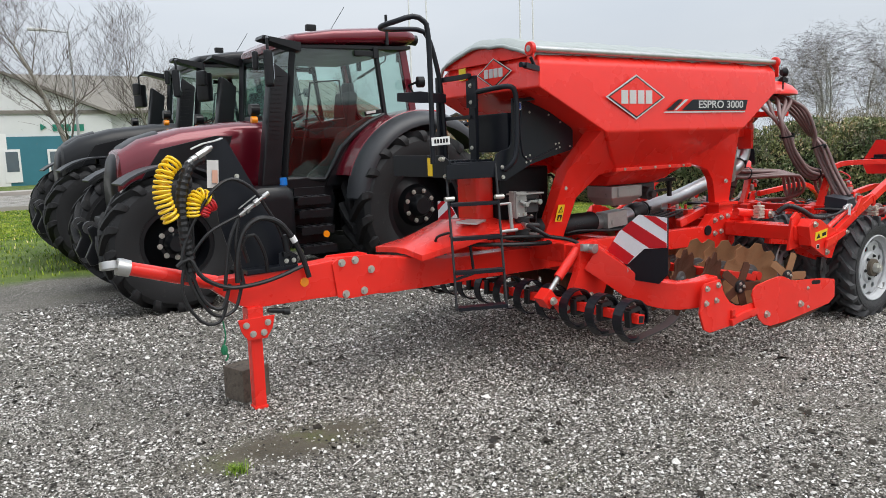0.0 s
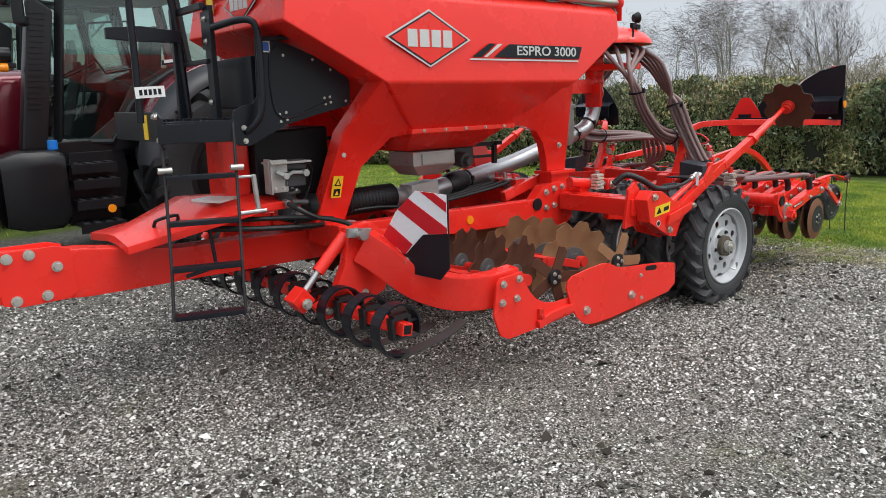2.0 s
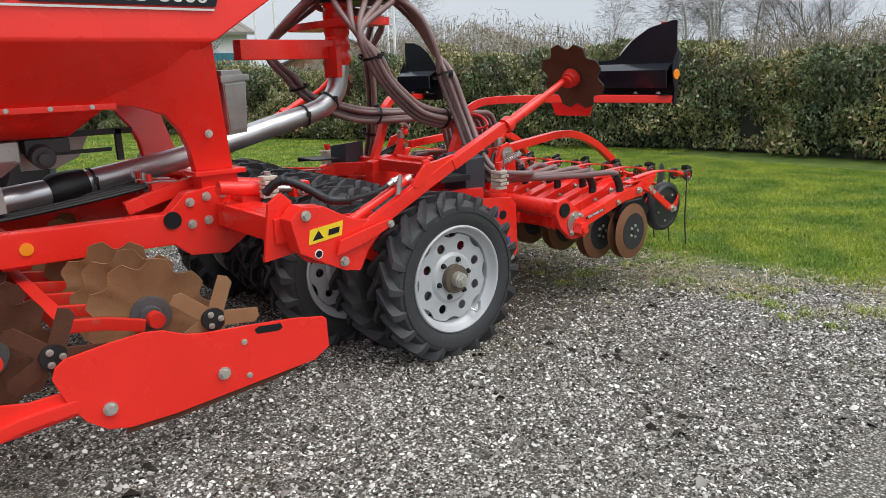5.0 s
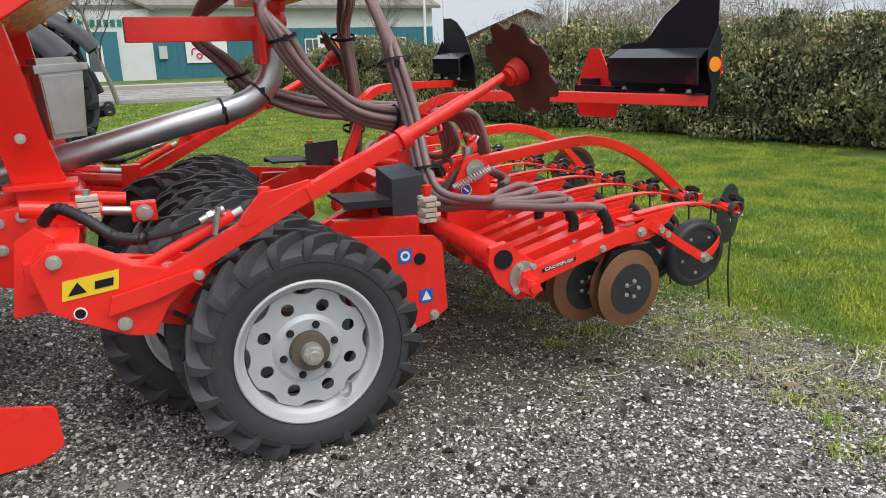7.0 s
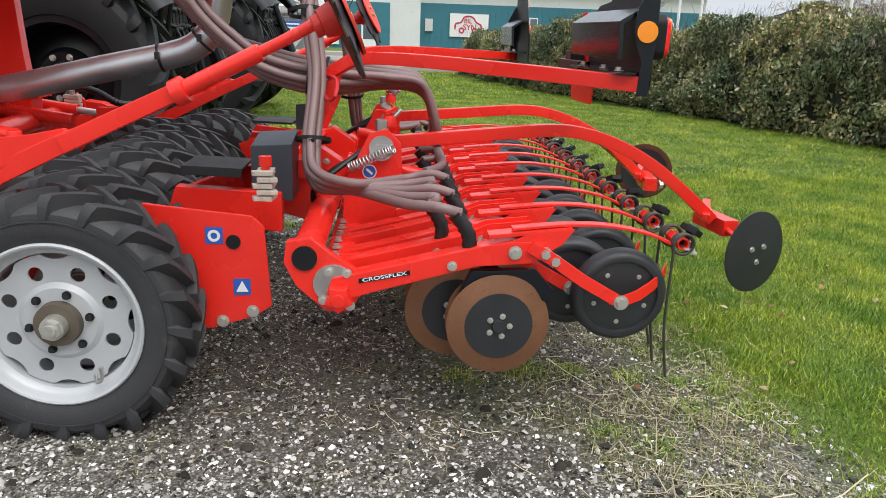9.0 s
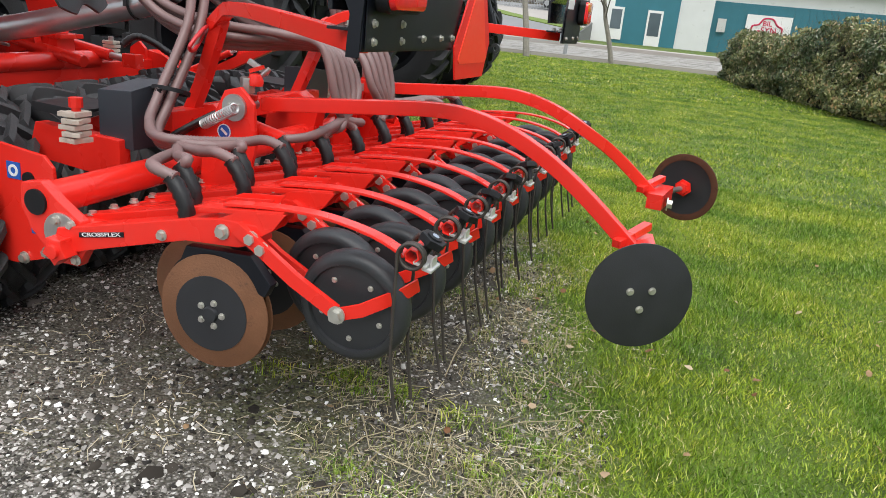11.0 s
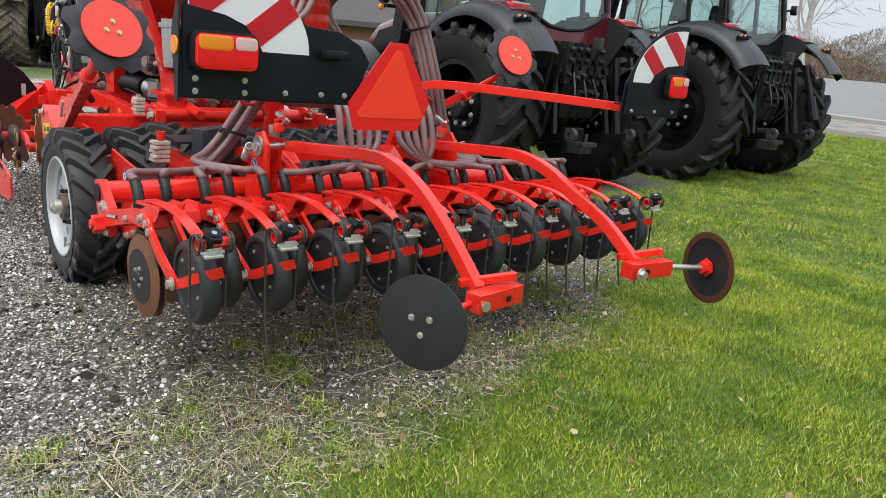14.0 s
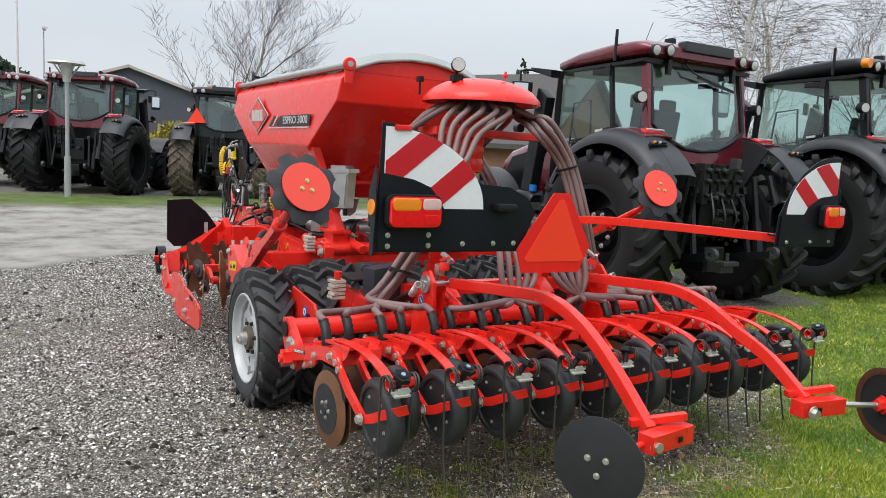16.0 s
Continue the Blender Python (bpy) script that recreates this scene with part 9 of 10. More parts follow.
        for k in range(18 if detail else 0):
            z = 1.62 + 0.05 * k
            part("louvre", Shape().box((-1.83 + 0.157 * (z - 1.24), s * (0.995 - 0.016 * (z - 1.24)), z), (0.12, 0.008, 0.014)), TBLACK, t)
        arm = part("mirror_arm", Shape().plate([(-1.36, 2.74), (-1.36, 2.84), (-1.80, 2.90), (-1.82, 2.86)], s * 0.80, s * 1.02).tube([(-1.72, s * 0.98, 2.86), (-1.80, s * 1.12, 2.86), (-1.82, s * 1.17, 2.84), (-1.82, s * 1.17, 2.70)], 0.016, 8), TBLACK, t, bevel=0.008)
        part("mirror", Shape().box((-1.82, s * 1.17, 2.52), (0.10, 0.24, 0.38), (0, 0, 22 * s)), TBLACK, arm, "black mirror housing", bevel=0.035)
        part("mirror_glass", Shape().box((-1.768, s * 1.19, 2.54), (0.004, 0.19, 0.28), (0, 0, 22 * s)), MIRROR, arm)
        part("small_mirror", Shape().box((-1.90, s * 1.0, 2.62), (0.07, 0.16, 0.20), (0, 0, 22 * s)), TBLACK, arm, bevel=0.03)
        part("indicator", Shape().box((-1.92, s * 0.88, 2.0), (0.08, 0.34, 0.045)).cyl((-2.02, s * 1.04, 2.09), (-1.92, s * 1.04, 2.09), 0.065, 12), TBLACK, t, bevel=0.006)
        part("indicator_lens", Shape().cyl((-2.02, s * 1.06, 1.98), (-1.95, s * 1.06, 1.98), 0.04, 12), AMBER, t, bevel=0.01)
        for y, z in ((0.62, 2.985), (0.84, 2.965)):
            part("roof_lamp", Shape().cyl((0.20, s * y, z), (0.285, s * y, z - 0.006), 0.066, 16), TBLACK, cab)
            part("roof_lamp_glass", Shape().lathe([(0.001, 0.012), (0.035, 0.009), (0.056, 0.0)], (0.285, s * y, z - 0.006), (1, 0, -0.07), 16), CLEAR_LENS, cab)
    fg = part("windscreen", Shape().add([(F0 - 0.01, -0.72, floor_z + 0.1), (F0 - 0.01, 0.72, floor_z + 0.1), (F1, 0.82, top_z - 0.02), (F1, -0.82, top_z - 0.02)], [(0, 1, 2, 3)]), GLASS, cab)
    fg.visible_shadow = False
    wedge = [(0.24, 0.77, 2.14), (0.27, 0.52, 1.98), (0.285, 0.28, 1.89), (0.29, 0, 1.87), (0.285, -0.28, 1.89), (0.27, -0.52, 1.98), (0.24, -0.77, 2.14)]
    rg = part("rear_window", Shape().add(wedge + [(0.10, -0.75, 2.90), (0.10, 0.75, 2.90)], [tuple(range(9))]), GLASS, cab, "tinted rear cab window")
    rg.visible_shadow = False
    low = [(x + 0.004, y, z) for x, y, z in wedge]
    part("rear_panel", Shape().add(low + [(0.30, y * 1.06, 1.70) for x, y, z in wedge], [(i, i + 1, i + 8, i + 7) for i in range(6)]), roof_paint, cab)
    part("window_seal", Shape().tube([(0.11, 0.76, 2.90)] + [(x + 0.01, y * 1.01, z) for x, y, z in wedge] + [(0.11, -0.76, 2.90)], 0.026, 8), TBLACK, cab)
    part("wiper", Shape().bar([(0.20, -0.05, 2.74), (0.20, 0.60, 2.62)], 0.02, 0.03).tube([(0.17, -0.30, 2.90), (0.22, -0.16, 2.78), (0.20, 0.1, 2.72)], 0.01, 6), TBLACK, cab)
    for y in (-0.55, 0.55):
        part("pane_hinge", Shape().box((0.20, y, 2.80), (0.05, 0.06, 0.16)), TBLACK, cab, bevel=0.006)
    roof = part("roof", loft([(-1.43, 0.78, 2.84, 2.92, 0.5), (-1.37, 0.88, 2.82, 2.98, 0.5), (-0.9, 0.97, 2.82, 3.06, 0.5), (-0.3, 1.0, 2.84, 3.11, 0.5), (0.05, 0.99, 2.86, 3.11, 0.5), (0.18, 0.96, 2.88, 3.08, 0.5), (0.25, 0.90, 2.92, 3.03, 0.5)], 8), roof_paint, t, "rounded cab roof", angle=45)
    part("roof_rim", loft([(-1.40, 0.84, 2.79, 2.85, 0.35), (-0.9, 0.93, 2.79, 2.86, 0.35), (0.0, 0.96, 2.80, 2.88, 0.35), (0.16, 0.92, 2.83, 2.89, 0.35)], 5), TBLACK, roof)
    part("roof_rear_box", Shape().box((0.22, 0.03, 3.05), (0.14, 0.82, 0.12), (0, -4, 0)), TGREY, roof, bevel=0.015)
    part("aerial", Shape().cyl((-0.22, -0.99, 2.86), (-0.22, -0.99, 3.22), 0.024, 8, 0.018), TBLACK, roof, bevel=0.004)
    part("aerial", Shape().cyl((-0.62, -0.2, 3.08), (-0.40, -0.25, 3.42), 0.004, 5), TBLACK, roof)
    for x, y in ((-0.9, -0.3), (0.0, -0.35), (0.0, 0.45)):
        part("roof_fitting", Shape().box((x, y, 3.13), (0.13, 0.07, 0.08)), TBLACK, roof, bevel=0.015)
    # inside
    part("seat", Shape().box((-0.55, 0, 1.84), (0.46, 0.48, 0.14)).box((-0.34, 0, 2.12), (0.13, 0.44, 0.50), (0, 8, 0)).box((-0.28, 0, 2.42), (0.09, 0.24, 0.15)), INTERIOR, cab, "dark cab seat", bevel=0.04)
    part("steering_column", Shape().cyl((-1.30, 0, 1.35), (-1.12, 0, 1.98), 0.06, 10).lathe([(0.17, -0.012), (0.195, 0.0), (0.17, 0.012)], (-1.10, 0, 2.02), (-0.5, 0, 1), 20, closed=True), INTERIOR, cab)
    part("arm_console", Shape().box((-0.75, 0.36, 1.85), (0.55, 0.14, 0.10)).box((-1.0, 0.40, 2.05), (0.04, 0.22, 0.16)), INTERIOR, cab, bevel=0.02)
    part("grab_bar", Shape().tube([(-1.30, -0.70, 1.5), (-1.22, -0.74, 2.0), (-1.16, -0.76, 2.42), (-0.80, -0.80, 2.45), (-0.76, -0.80, 2.0), (-1.05, -0.78, 1.95), (-1.14, -0.76, 2.1)], 0.014, 8), TBLACK, cab)
    if detail:
        part("tank_cap", Shape().cyl((-1.66, -0.96, 1.24), (-1.66, -0.96, 1.33), 0.052, 14), mat("blue_cap", (0.01, 0.16, 0.55), 0.35), t, "blue filler cap", bevel=0.01)
        part("side_reflector", Shape().cyl((-1.25, -1.165, 0.66), (-1.25, -1.175, 0.66), 0.04, 14), AMBER, t)
    # rear linkage
    lk = part("rear_linkage", Shape().box((0.48, 0, 1.15), (0.30, 0.60, 0.55)).box((0.50, 0, 0.62), (0.30, 0.36, 0.30)), TBLACK, t, bevel=0.03)
    for s in (-1, 1):
        part("lower_link", Shape().bar([(0.40, s * 0.40, 0.60), (1.02, s * 0.52, 0.72)], 0.06, 0.09), TBLACK, lk, bevel=0.01)
        part("link_hook", Shape().lathe([(0.03, -0.03), (0.075, -0.03), (0.075, 0.03), (0.03, 0.03)], (1.04, s * 0.52, 0.74), (0, 1, 0), 14, closed=True), CASTGREY, lk)
        part("lift_rod", Shape().cyl((0.75, s * 0.47, 0.68), (0.60, s * 0.42, 1.42), 0.035, 10), TBLACK, lk)
        part("lift_lever", Shape().bar([(0.35, s * 0.40, 1.36), (0.66, s * 0.42, 1.44)], 0.07, 0.09), TBLACK, lk, bevel=0.01)
    for y, x0, x1, z0, z1, r in ((-0.62, 0.55, 0.74, 0.72, 1.72, 0.03), (-0.52, 0.60, 0.78, 0.70, 1.66, 0.022), (0.60, 0.80, 0.62, 0.66, 1.60, 0.035), (0.78, 0.95, 0.70, 0.92, 1.62, 0.045)):
        part("lift_cylinder", Shape().cyl((x0, y, z0), (x1, y, z1), r, 10).cyl((x0, y, z0), (x0 * 0.55 + x1 * 0.45, y, z0 * 0.55 + z1 * 0.45), r * 1.6, 10), TBLACK, lk)
    part("top_link", Shape().cyl((0.55, 0.05, 1.30), (0.78, 0.02, 1.72), 0.04, 10).box((0.80, 0.02, 1.74), (0.10, 0.08, 0.12)), CASTGREY, lk, bevel=0.01)
    for k in range(5 if detail else 3):
        y = -0.30 + 0.13 * k
        part("valve_column", Shape().box((0.62, y, 1.50), (0.14, 0.10, 0.46)).cyl((0.69, y, 1.66), (0.76, y, 1.64), 0.032, 10).cyl((0.69, y, 1.54), (0.76, y, 1.52), 0.032, 10).cyl((0.69, y, 1.38), (0.75, y, 1.36), 0.026, 10), TBLACK if k % 2 else DARK_STEEL, lk, bevel=0.008)
    random.seed(61)
    for k in range(10 if detail else 5):
        y, z = random.uniform(-0.3, 0.3), random.uniform(1.0, 1.55)
        part("spool_valve", Shape().box((0.66, y, z), (0.10, 0.07, 0.07)).cyl((0.70, y, z), (0.78, y, z), 0.022, 10), CASTGREY if k % 3 else PLASTIC, lk, bevel=0.006)
    part("drawbar_hitch", Shape().box((0.72, 0, 0.55), (0.25, 0.22, 0.12)).box((0.86, 0, 0.60), (0.08, 0.26, 0.05)).cyl((0.83, 0, 0.50), (0.83, 0, 0.72), 0.022, 10), CASTGREY, lk, bevel=0.015)
    for k in range(4 if detail else 0):
        y = -0.22 + 0.15 * k
        part("hydraulic_line", Shape().tube(spline([(0.70, y, 1.4), (0.82, y * 1.3, 1.1), (0.66, y, 0.85)], 0.05), 0.014, 6), HOSE_BLACK, lk)
    if beacon:
        part("beacon", Shape().cyl((0.18, -1.0, 2.99), (0.28, -1.0, 2.985), 0.062, 14), AMBER, t, "orange beacon", bevel=0.012)
    if triangle:
        part("triangle_emblem", Shape().plate([(-1.02, 2.08), (-0.52, 2.08), (-0.77, 2.50)], 0.36, 0.375, "x"), ORANGE_FILM, t, "orange slow-vehicle triangle")
        part("beacon", Shape().cyl((-0.1, -0.5, 2.96), (-0.1, -0.5, 3.14), 0.06, 12), AMBER, t)
    t.matrix_basis = T3(at) @ pose(0, 0, 0, 0, 0, turn) @ Matrix.Scale(size, 4)
    return t


build_tractor(MAROON, MAROON, "dark red metallic tractor with black mudguards, parked beside the drill", (3.37, 4.46, 0))
build_tractor(TBLACK, TBLACK, "black tractor with tinted cab glass, parked beside a red one", (3.56, 8.46, 0.01), beacon=True, size=1.07)

# ---- small thing by the jack ----
solid("timber_block", Shape().box((0.035, 0.20, 0.11), (0.21, 0.22, 0.22), (0, 0, 16)), WOOD, "weathered sawn timber block standing on the gravel", "wood block", bevel=0.008)

# ---- far tractors across the drive ----
build_tractor(MAROON, MAROON, "dark red tractor with black mudguards, parked across the drive", (-14.4, -0.78, 0.0), -30, detail=False, size=1.12)
build_tractor(MAROON, MAROON, "dark red tractor, parked at the end of the row", (-17.2, -3.1, 0.0), -30, detail=False, size=1.12)
build_tractor(TBLACK, TBLACK, "black tractor with muddy rear tyres and an orange triangle", (-13.6, 3.15, 0.0), -22, detail=False, muddy=True, triangle=True, size=1.08)
coil_stand = part("parked_hose", coil([(-12.55, 3.05, 1.55), (-12.55, 3.07, 1.22)], 7, 0.09, 0.03), YELLOW_COIL)
tagged(coil_stand, "yellow coiled air line hanging at a tractor's rear", "hose")

# ---- hedge ----
HEDGE_LINE = [(22.0, -16.0), (17.5, -7.0), (15.2, -1.0), (14.9, 2.2), (13.9, 5.6), (12.6, 9.6), (10.9, 14.2), (9.5, 19.0), (9.1, 21.4)]
hl = spline([(x, y, 0) for x, y in HEDGE_LINE], 0.25)
hl_np = np.array([(p.x, p.y) for p in hl])
hd = np.gradient(hl_np, axis=0)
hd /= np.linalg.norm(hd, axis=1)[:, None]
hn = np.stack([-hd[:, 1], hd[:, 0]], 1)


def hedge_top(i):
    x, y = hl_np[i]
    return 1.74 - 0.035 * max(0.0, y - 7.5) + 0.42 * noise.noise((x * 0.5, y * 0.5, 1)) + 0.36 * noise.noise((x * 1.3, y * 1.3, 5)) + 0.16 * noise.noise((x * 4.0, y * 4.0, 8))


def leaves(name, n, fill, size, material, label, category, wide=0.55):
    """A cloud of small folded leaves, or of thin twigs where wide is small."""
    c = np.array([fill() for _ in range(n)])
    leaf4 = np.array([(-1, 0, 0), (0, -wide, 0.16), (1, 0, 0), (0, wide, 0.16)], float)
    p = np.einsum("nij,kj->nki", turn_many(rng.random(n) * 6.3, rng.random(n) * 6.3, rng.random(n) * 6.3), leaf4) * (size * (0.6 + 0.9 * rng.random(n)))[:, None, None]
    return tagged(cloud_mesh(name, p + c[:, None, :], leaf4, [(0, 1, 2, 3)], material), label, category, kind="stuff")


def hedge_spot():
    i = int(rng.integers(len(hl_np) // 4, len(hl_np))) if rng.random() < 0.85 else int(rng.integers(0, len(hl_np)))
    top = hedge_top(i)
    x, y = hl_np[i]
    u = rng.random()
    if u < 0.70:
        h = rng.random()
        wide = 0.66 * (1 - 0.30 * h ** 4) - 0.20 * max(0.0, 0.22 - h) / 0.22 + 0.42 * noise.noise((x * 1.1, y * 1.1, h * 2.6)) + 0.24 * noise.noise((x * 3.1, y * 3.1, h * 7))
        off, z = SIDE * wide * rng.uniform(0.72, 1.06), 0.06 + h * top * 0.97
    elif u < 0.93:
        off, z = rng.uniform(-0.6, 0.6), top * rng.uniform(0.88, 1.02) - 0.05
    else:
        off, z = -SIDE * rng.uniform(0.55, 0.75), top * rng.random()
    q = hl_np[i] + hn[i] * off + hd[i] * rng.uniform(-0.15, 0.15)
    return (q[0], q[1], z + 0.02)


SIDE = 1 if np.dot(hn[len(hn) // 2], np.array([6.0, 0.0]) - hl_np[len(hn) // 2]) > 0 else -1
HEDGE_M = island_mat("hedge_leaf", [(0.0, (0.055, 0.075, 0.034)), (0.35, (0.105, 0.14, 0.066)), (0.65, (0.165, 0.205, 0.10)), (0.82, (0.24, 0.265, 0.15)), (0.90, (0.27, 0.205, 0.12)), (1.0, (0.42, 0.40, 0.31))], 0.42, 0.5, (0.9, (0.66, 0.76, 0.72), (2.1, 1.72, 1.40)))
# solid filler core; its near-black colour stands in for shade between the leaves
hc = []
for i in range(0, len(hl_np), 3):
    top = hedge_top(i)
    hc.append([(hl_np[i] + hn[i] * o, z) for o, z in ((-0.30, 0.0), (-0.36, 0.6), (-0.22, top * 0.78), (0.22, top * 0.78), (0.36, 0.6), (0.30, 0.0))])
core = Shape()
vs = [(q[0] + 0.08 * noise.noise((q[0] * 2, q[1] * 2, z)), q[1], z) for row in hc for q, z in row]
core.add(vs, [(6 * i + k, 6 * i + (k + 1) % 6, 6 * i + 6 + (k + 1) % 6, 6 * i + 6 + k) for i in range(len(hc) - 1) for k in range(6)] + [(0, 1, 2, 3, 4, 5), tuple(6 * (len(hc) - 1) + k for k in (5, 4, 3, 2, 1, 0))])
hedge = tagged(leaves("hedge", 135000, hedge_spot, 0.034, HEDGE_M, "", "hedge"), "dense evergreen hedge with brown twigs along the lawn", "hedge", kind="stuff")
part("hedge_dark_core", core, mat("hedge_inner_shade", (0.028, 0.030, 0.020), 0.95, var=0.4, scale=3, bump=0.8, bscale=14), hedge)
nt = 15000
ti = rng.integers(0, len(hl_np), nt)
tp = hl_np[ti] + hn[ti] * rng.normal(0, 0.42, nt)[:, None]
th = np.array([hedge_top(i) for i in ti])
z0 = th * (0.55 + 0.42 * rng.random(nt))
ln = 0.10 + 0.26 * rng.random(nt)
dx = rng.normal(0, 0.42, (nt, 2)) * ln[:, None]
tw = np.empty((nt, 4, 3))
wv = hd[ti] * 0.0045
tw[:, 0, :2], tw[:, 1, :2], tw[:, 2, :2], tw[:, 3, :2] = tp - wv, tp + wv, tp + dx + wv * 0.4, tp + dx - wv * 0.4
tw[:, :2, 2], tw[:, 2:, 2] = z0[:, None], (z0 + ln)[:, None]
TWIG_M = island_mat("bare_twig", [(0.0, (0.06, 0.05, 0.035)), (0.5, (0.13, 0.105, 0.075)), (1.0, (0.21, 0.18, 0.13))], 0.8)
tagged(cloud_mesh("hedge_shoots", tw, None, [(0, 1, 2, 3)], TWIG_M), "bare brown shoots standing out of the hedge", "hedge", kind="stuff")


# ---- bare trees ----
def tree_meshes(seed, height, spread, birch=False):
    """Trunk, limbs and a crown of fine forking twigs."""
    r = random.Random(seed)
    trunk, limb, twig = Shape(), Shape(), Shape()

    def grow(p, d, length, rad, level):
        pts, n = [p], (6, 6, 5, 3, 2)[level]
        for k in range(n):
            d = (d + Vector((r.gauss(0, 0.12), r.gauss(0, 0.12), r.gauss(-0.03 if birch and level > 1 else 0.04, 0.07)))).normalized()
            p = p + d * (length / n)
            pts.append(p)
        rr = [rad * (1 - 0.7 * k / n) for k in range(n + 1)]
        if level == 4:
            twig.tube([pts[0], pts[-1]], [rr[0], rr[-1]], 3, caps=False)
            return
        (trunk if level == 0 else limb if level < 3 else twig).tube(pts, rr, 8 if level == 0 else 5 if level < 2 else 3, caps=False)
        for k in range(1, n + 1):
            if level == 0 and k < 2:
                continue
            for _ in range((2, 1 + k % 2, 1, 1)[level] if k < n else (3, 2, 2, 1)[level]):
                a = r.uniform(0, 6.283)
                side = Vector((math.cos(a), math.sin(a), 0))
                nd = (d * r.uniform(0.5, 1.0) + side * spread * r.uniform(0.5, 1.15) + Vector((0, 0, -0.2 if birch and level > 1 else 0.15))).normalized()
                grow(pts[k], nd, length * r.uniform(0.40, 0.66) * (1.0 if level else 1.05 - 0.07 * k), rr[k] * r.uniform(0.36, 0.52) if level < 3 else 0.006, level + 1)

    grow(Vector((0, 0, 0)), Vector((r.gauss(0, 0.04), r.gauss(0, 0.04), 1)).normalized(), height * 0.68, height * 0.0135, 0)
    return trunk, limb, twig


BARK = mat("grey_bark", (0.24, 0.22, 0.185), 0.9, var=0.35, scale=9, bump=0.7, bscale=40, dirt=(0.06, 0.05, 0.04), dirt_amount=0.3)
BIRCH = mat("birch_bark", (0.42, 0.40, 0.37), 0.8, var=0.2, scale=4, bump=0.4, bscale=30, dirt=(0.07, 0.06, 0.055), dirt_amount=0.35)
LIMB = mat("limb_bark", (0.105, 0.09, 0.072), 0.9, var=0.35, scale=9, bump=0.6, bscale=40)
TWIG = mat("twig_bark", (0.075, 0.055, 0.045), 0.9, var=0.3, scale=3)
tree_stock = []
for seed, birch in ((3, False), (8, False), (14, True)):
    a, b, c = tree_meshes(seed, 8.0, 0.8 if not birch else 0.6, birch)
    tree_stock.append((mesh_of("trunk", a, BIRCH if birch else BARK), mesh_of("limb", b, BIRCH if birch else LIMB), mesh_of("twig", c, TWIG)))


def plant(kind, x, y, scale, turn, label):
    t = thing("tree", (0, 0, 0), label, "tree", "bare trees")
    for name, me in zip(("trunk", "limb", "twig"), tree_stock[kind]):
        child(name, me, t, Matrix.Identity(4))
    t.matrix_basis = T3((x, y, ground_z(x, y) - 0.03)) @ pose(0, 0, 0, 0, 0, turn) @ Matrix.Scale(scale, 4)
    return t


plant(0, 2.4, 21.6, 1.05, 20, "leafless young tree with spreading twigs on the lawn")
plant(1, 5.1, 22.4, 0.8, 140, "leafless slender tree on the lawn by the street")
for i, (x, y, k, s) in enumerate([(26, 30, 2, 0.8), (31, 33, 2, 0.85), (41, 12, 1, 0.75), (47, 22, 2, 0.95), (49, 5, 0, 0.8), (20, 40, 1, 0.8), (30, 17, 2, 0.65), (44, 24.2, 2, 0.80), (43, 22.0, 2, 0.94), (45, 21.0, 2, 0.98), (44, 19.6, 2, 1.0), (45.5, 18.2, 2, 0.98), (43, 17.0, 2, 0.74), (36, 11.2, 0, 0.72), (33, 9.2, 1, 0.70),
                                  (-9, 20, 2, 1.5), (-13, 27, 2, 1.7), (-5, 29, 2, 1.6), (-3.5, 36, 1, 1.3), (-21, 4.6, 0, 1.25), (-24, 8.4, 1, 0.8), (-14, 40, 1, 1.5)]):
    plant(k, x, y, s, 57 * i % 360, "tall leafless birch with a pale trunk" if k == 2 else "leafless grey-barked tree in the distance")

# ---- shrubs ----
def shrub(name, cx, cy, r, h, n, size, material, label, wide=0.55):
    def spot():
        a, u, v = rng.random() * 6.283, rng.random() ** 0.5, rng.random()
        k = 1 + 0.3 * noise.noise((cx + math.cos(a) * 2, cy + math.sin(a) * 2, v * 3))
        return (cx + r * k * u * math.cos(a) * (1 - 0.4 * v), cy + r * k * u * math.sin(a) * (1 - 0.4 * v), ground_z(cx, cy) + h * v * k * (1 - 0.35 * u))
    return leaves(name, n, spot, size, material, label, "shrub", wide)


BROWN_LEAF = island_mat("brown_leaf", [(0.0, (0.09, 0.06, 0.042)), (0.5, (0.19, 0.13, 0.09)), (1.0, (0.27, 0.21, 0.14))], 0.8)
YEL_LEAF = island_mat("yellow_blossom", [(0.0, (0.20, 0.17, 0.03)), (0.5, (0.42, 0.34, 0.05)), (1.0, (0.30, 0.28, 0.10))], 0.7)
CONIFER = island_mat("conifer", [(0.0, (0.012, 0.025, 0.014)), (0.6, (0.03, 0.055, 0.025)), (1.0, (0.06, 0.085, 0.04))], 0.7)
shrub("shrub", -22.5, 3.2, 1.6, 2.6, 2600, 0.12, YEL_LEAF, "yellow-flowering shrub beside a shed")
shrub("shrub", -23.5, 5.5, 2.0, 2.2, 4160, 0.24, BROWN_LEAF, "brown leafless shrub beside a shed", 0.07)
shrub("shrub", -9.5, 55.0, 3.0, 2.6, 14000, 0.16, BROWN_LEAF, "reddish-brown shrub by the street", 0.07)
shrub("shrub", -20.0, 60.0, 9.0, 5.0, 24000, 0.26, BROWN_LEAF, "brown thicket behind the street", 0.07)
shrub("conifer", -38.0, 32.0, 2.2, 9.0, 4200, 0.22, CONIFER, "dark conifer in the distance")
shrub("conifer", -48.0, -3.0, 4.5, 6.5, 3800, 0.3, CONIFER, "dark evergreen crown in the distance")
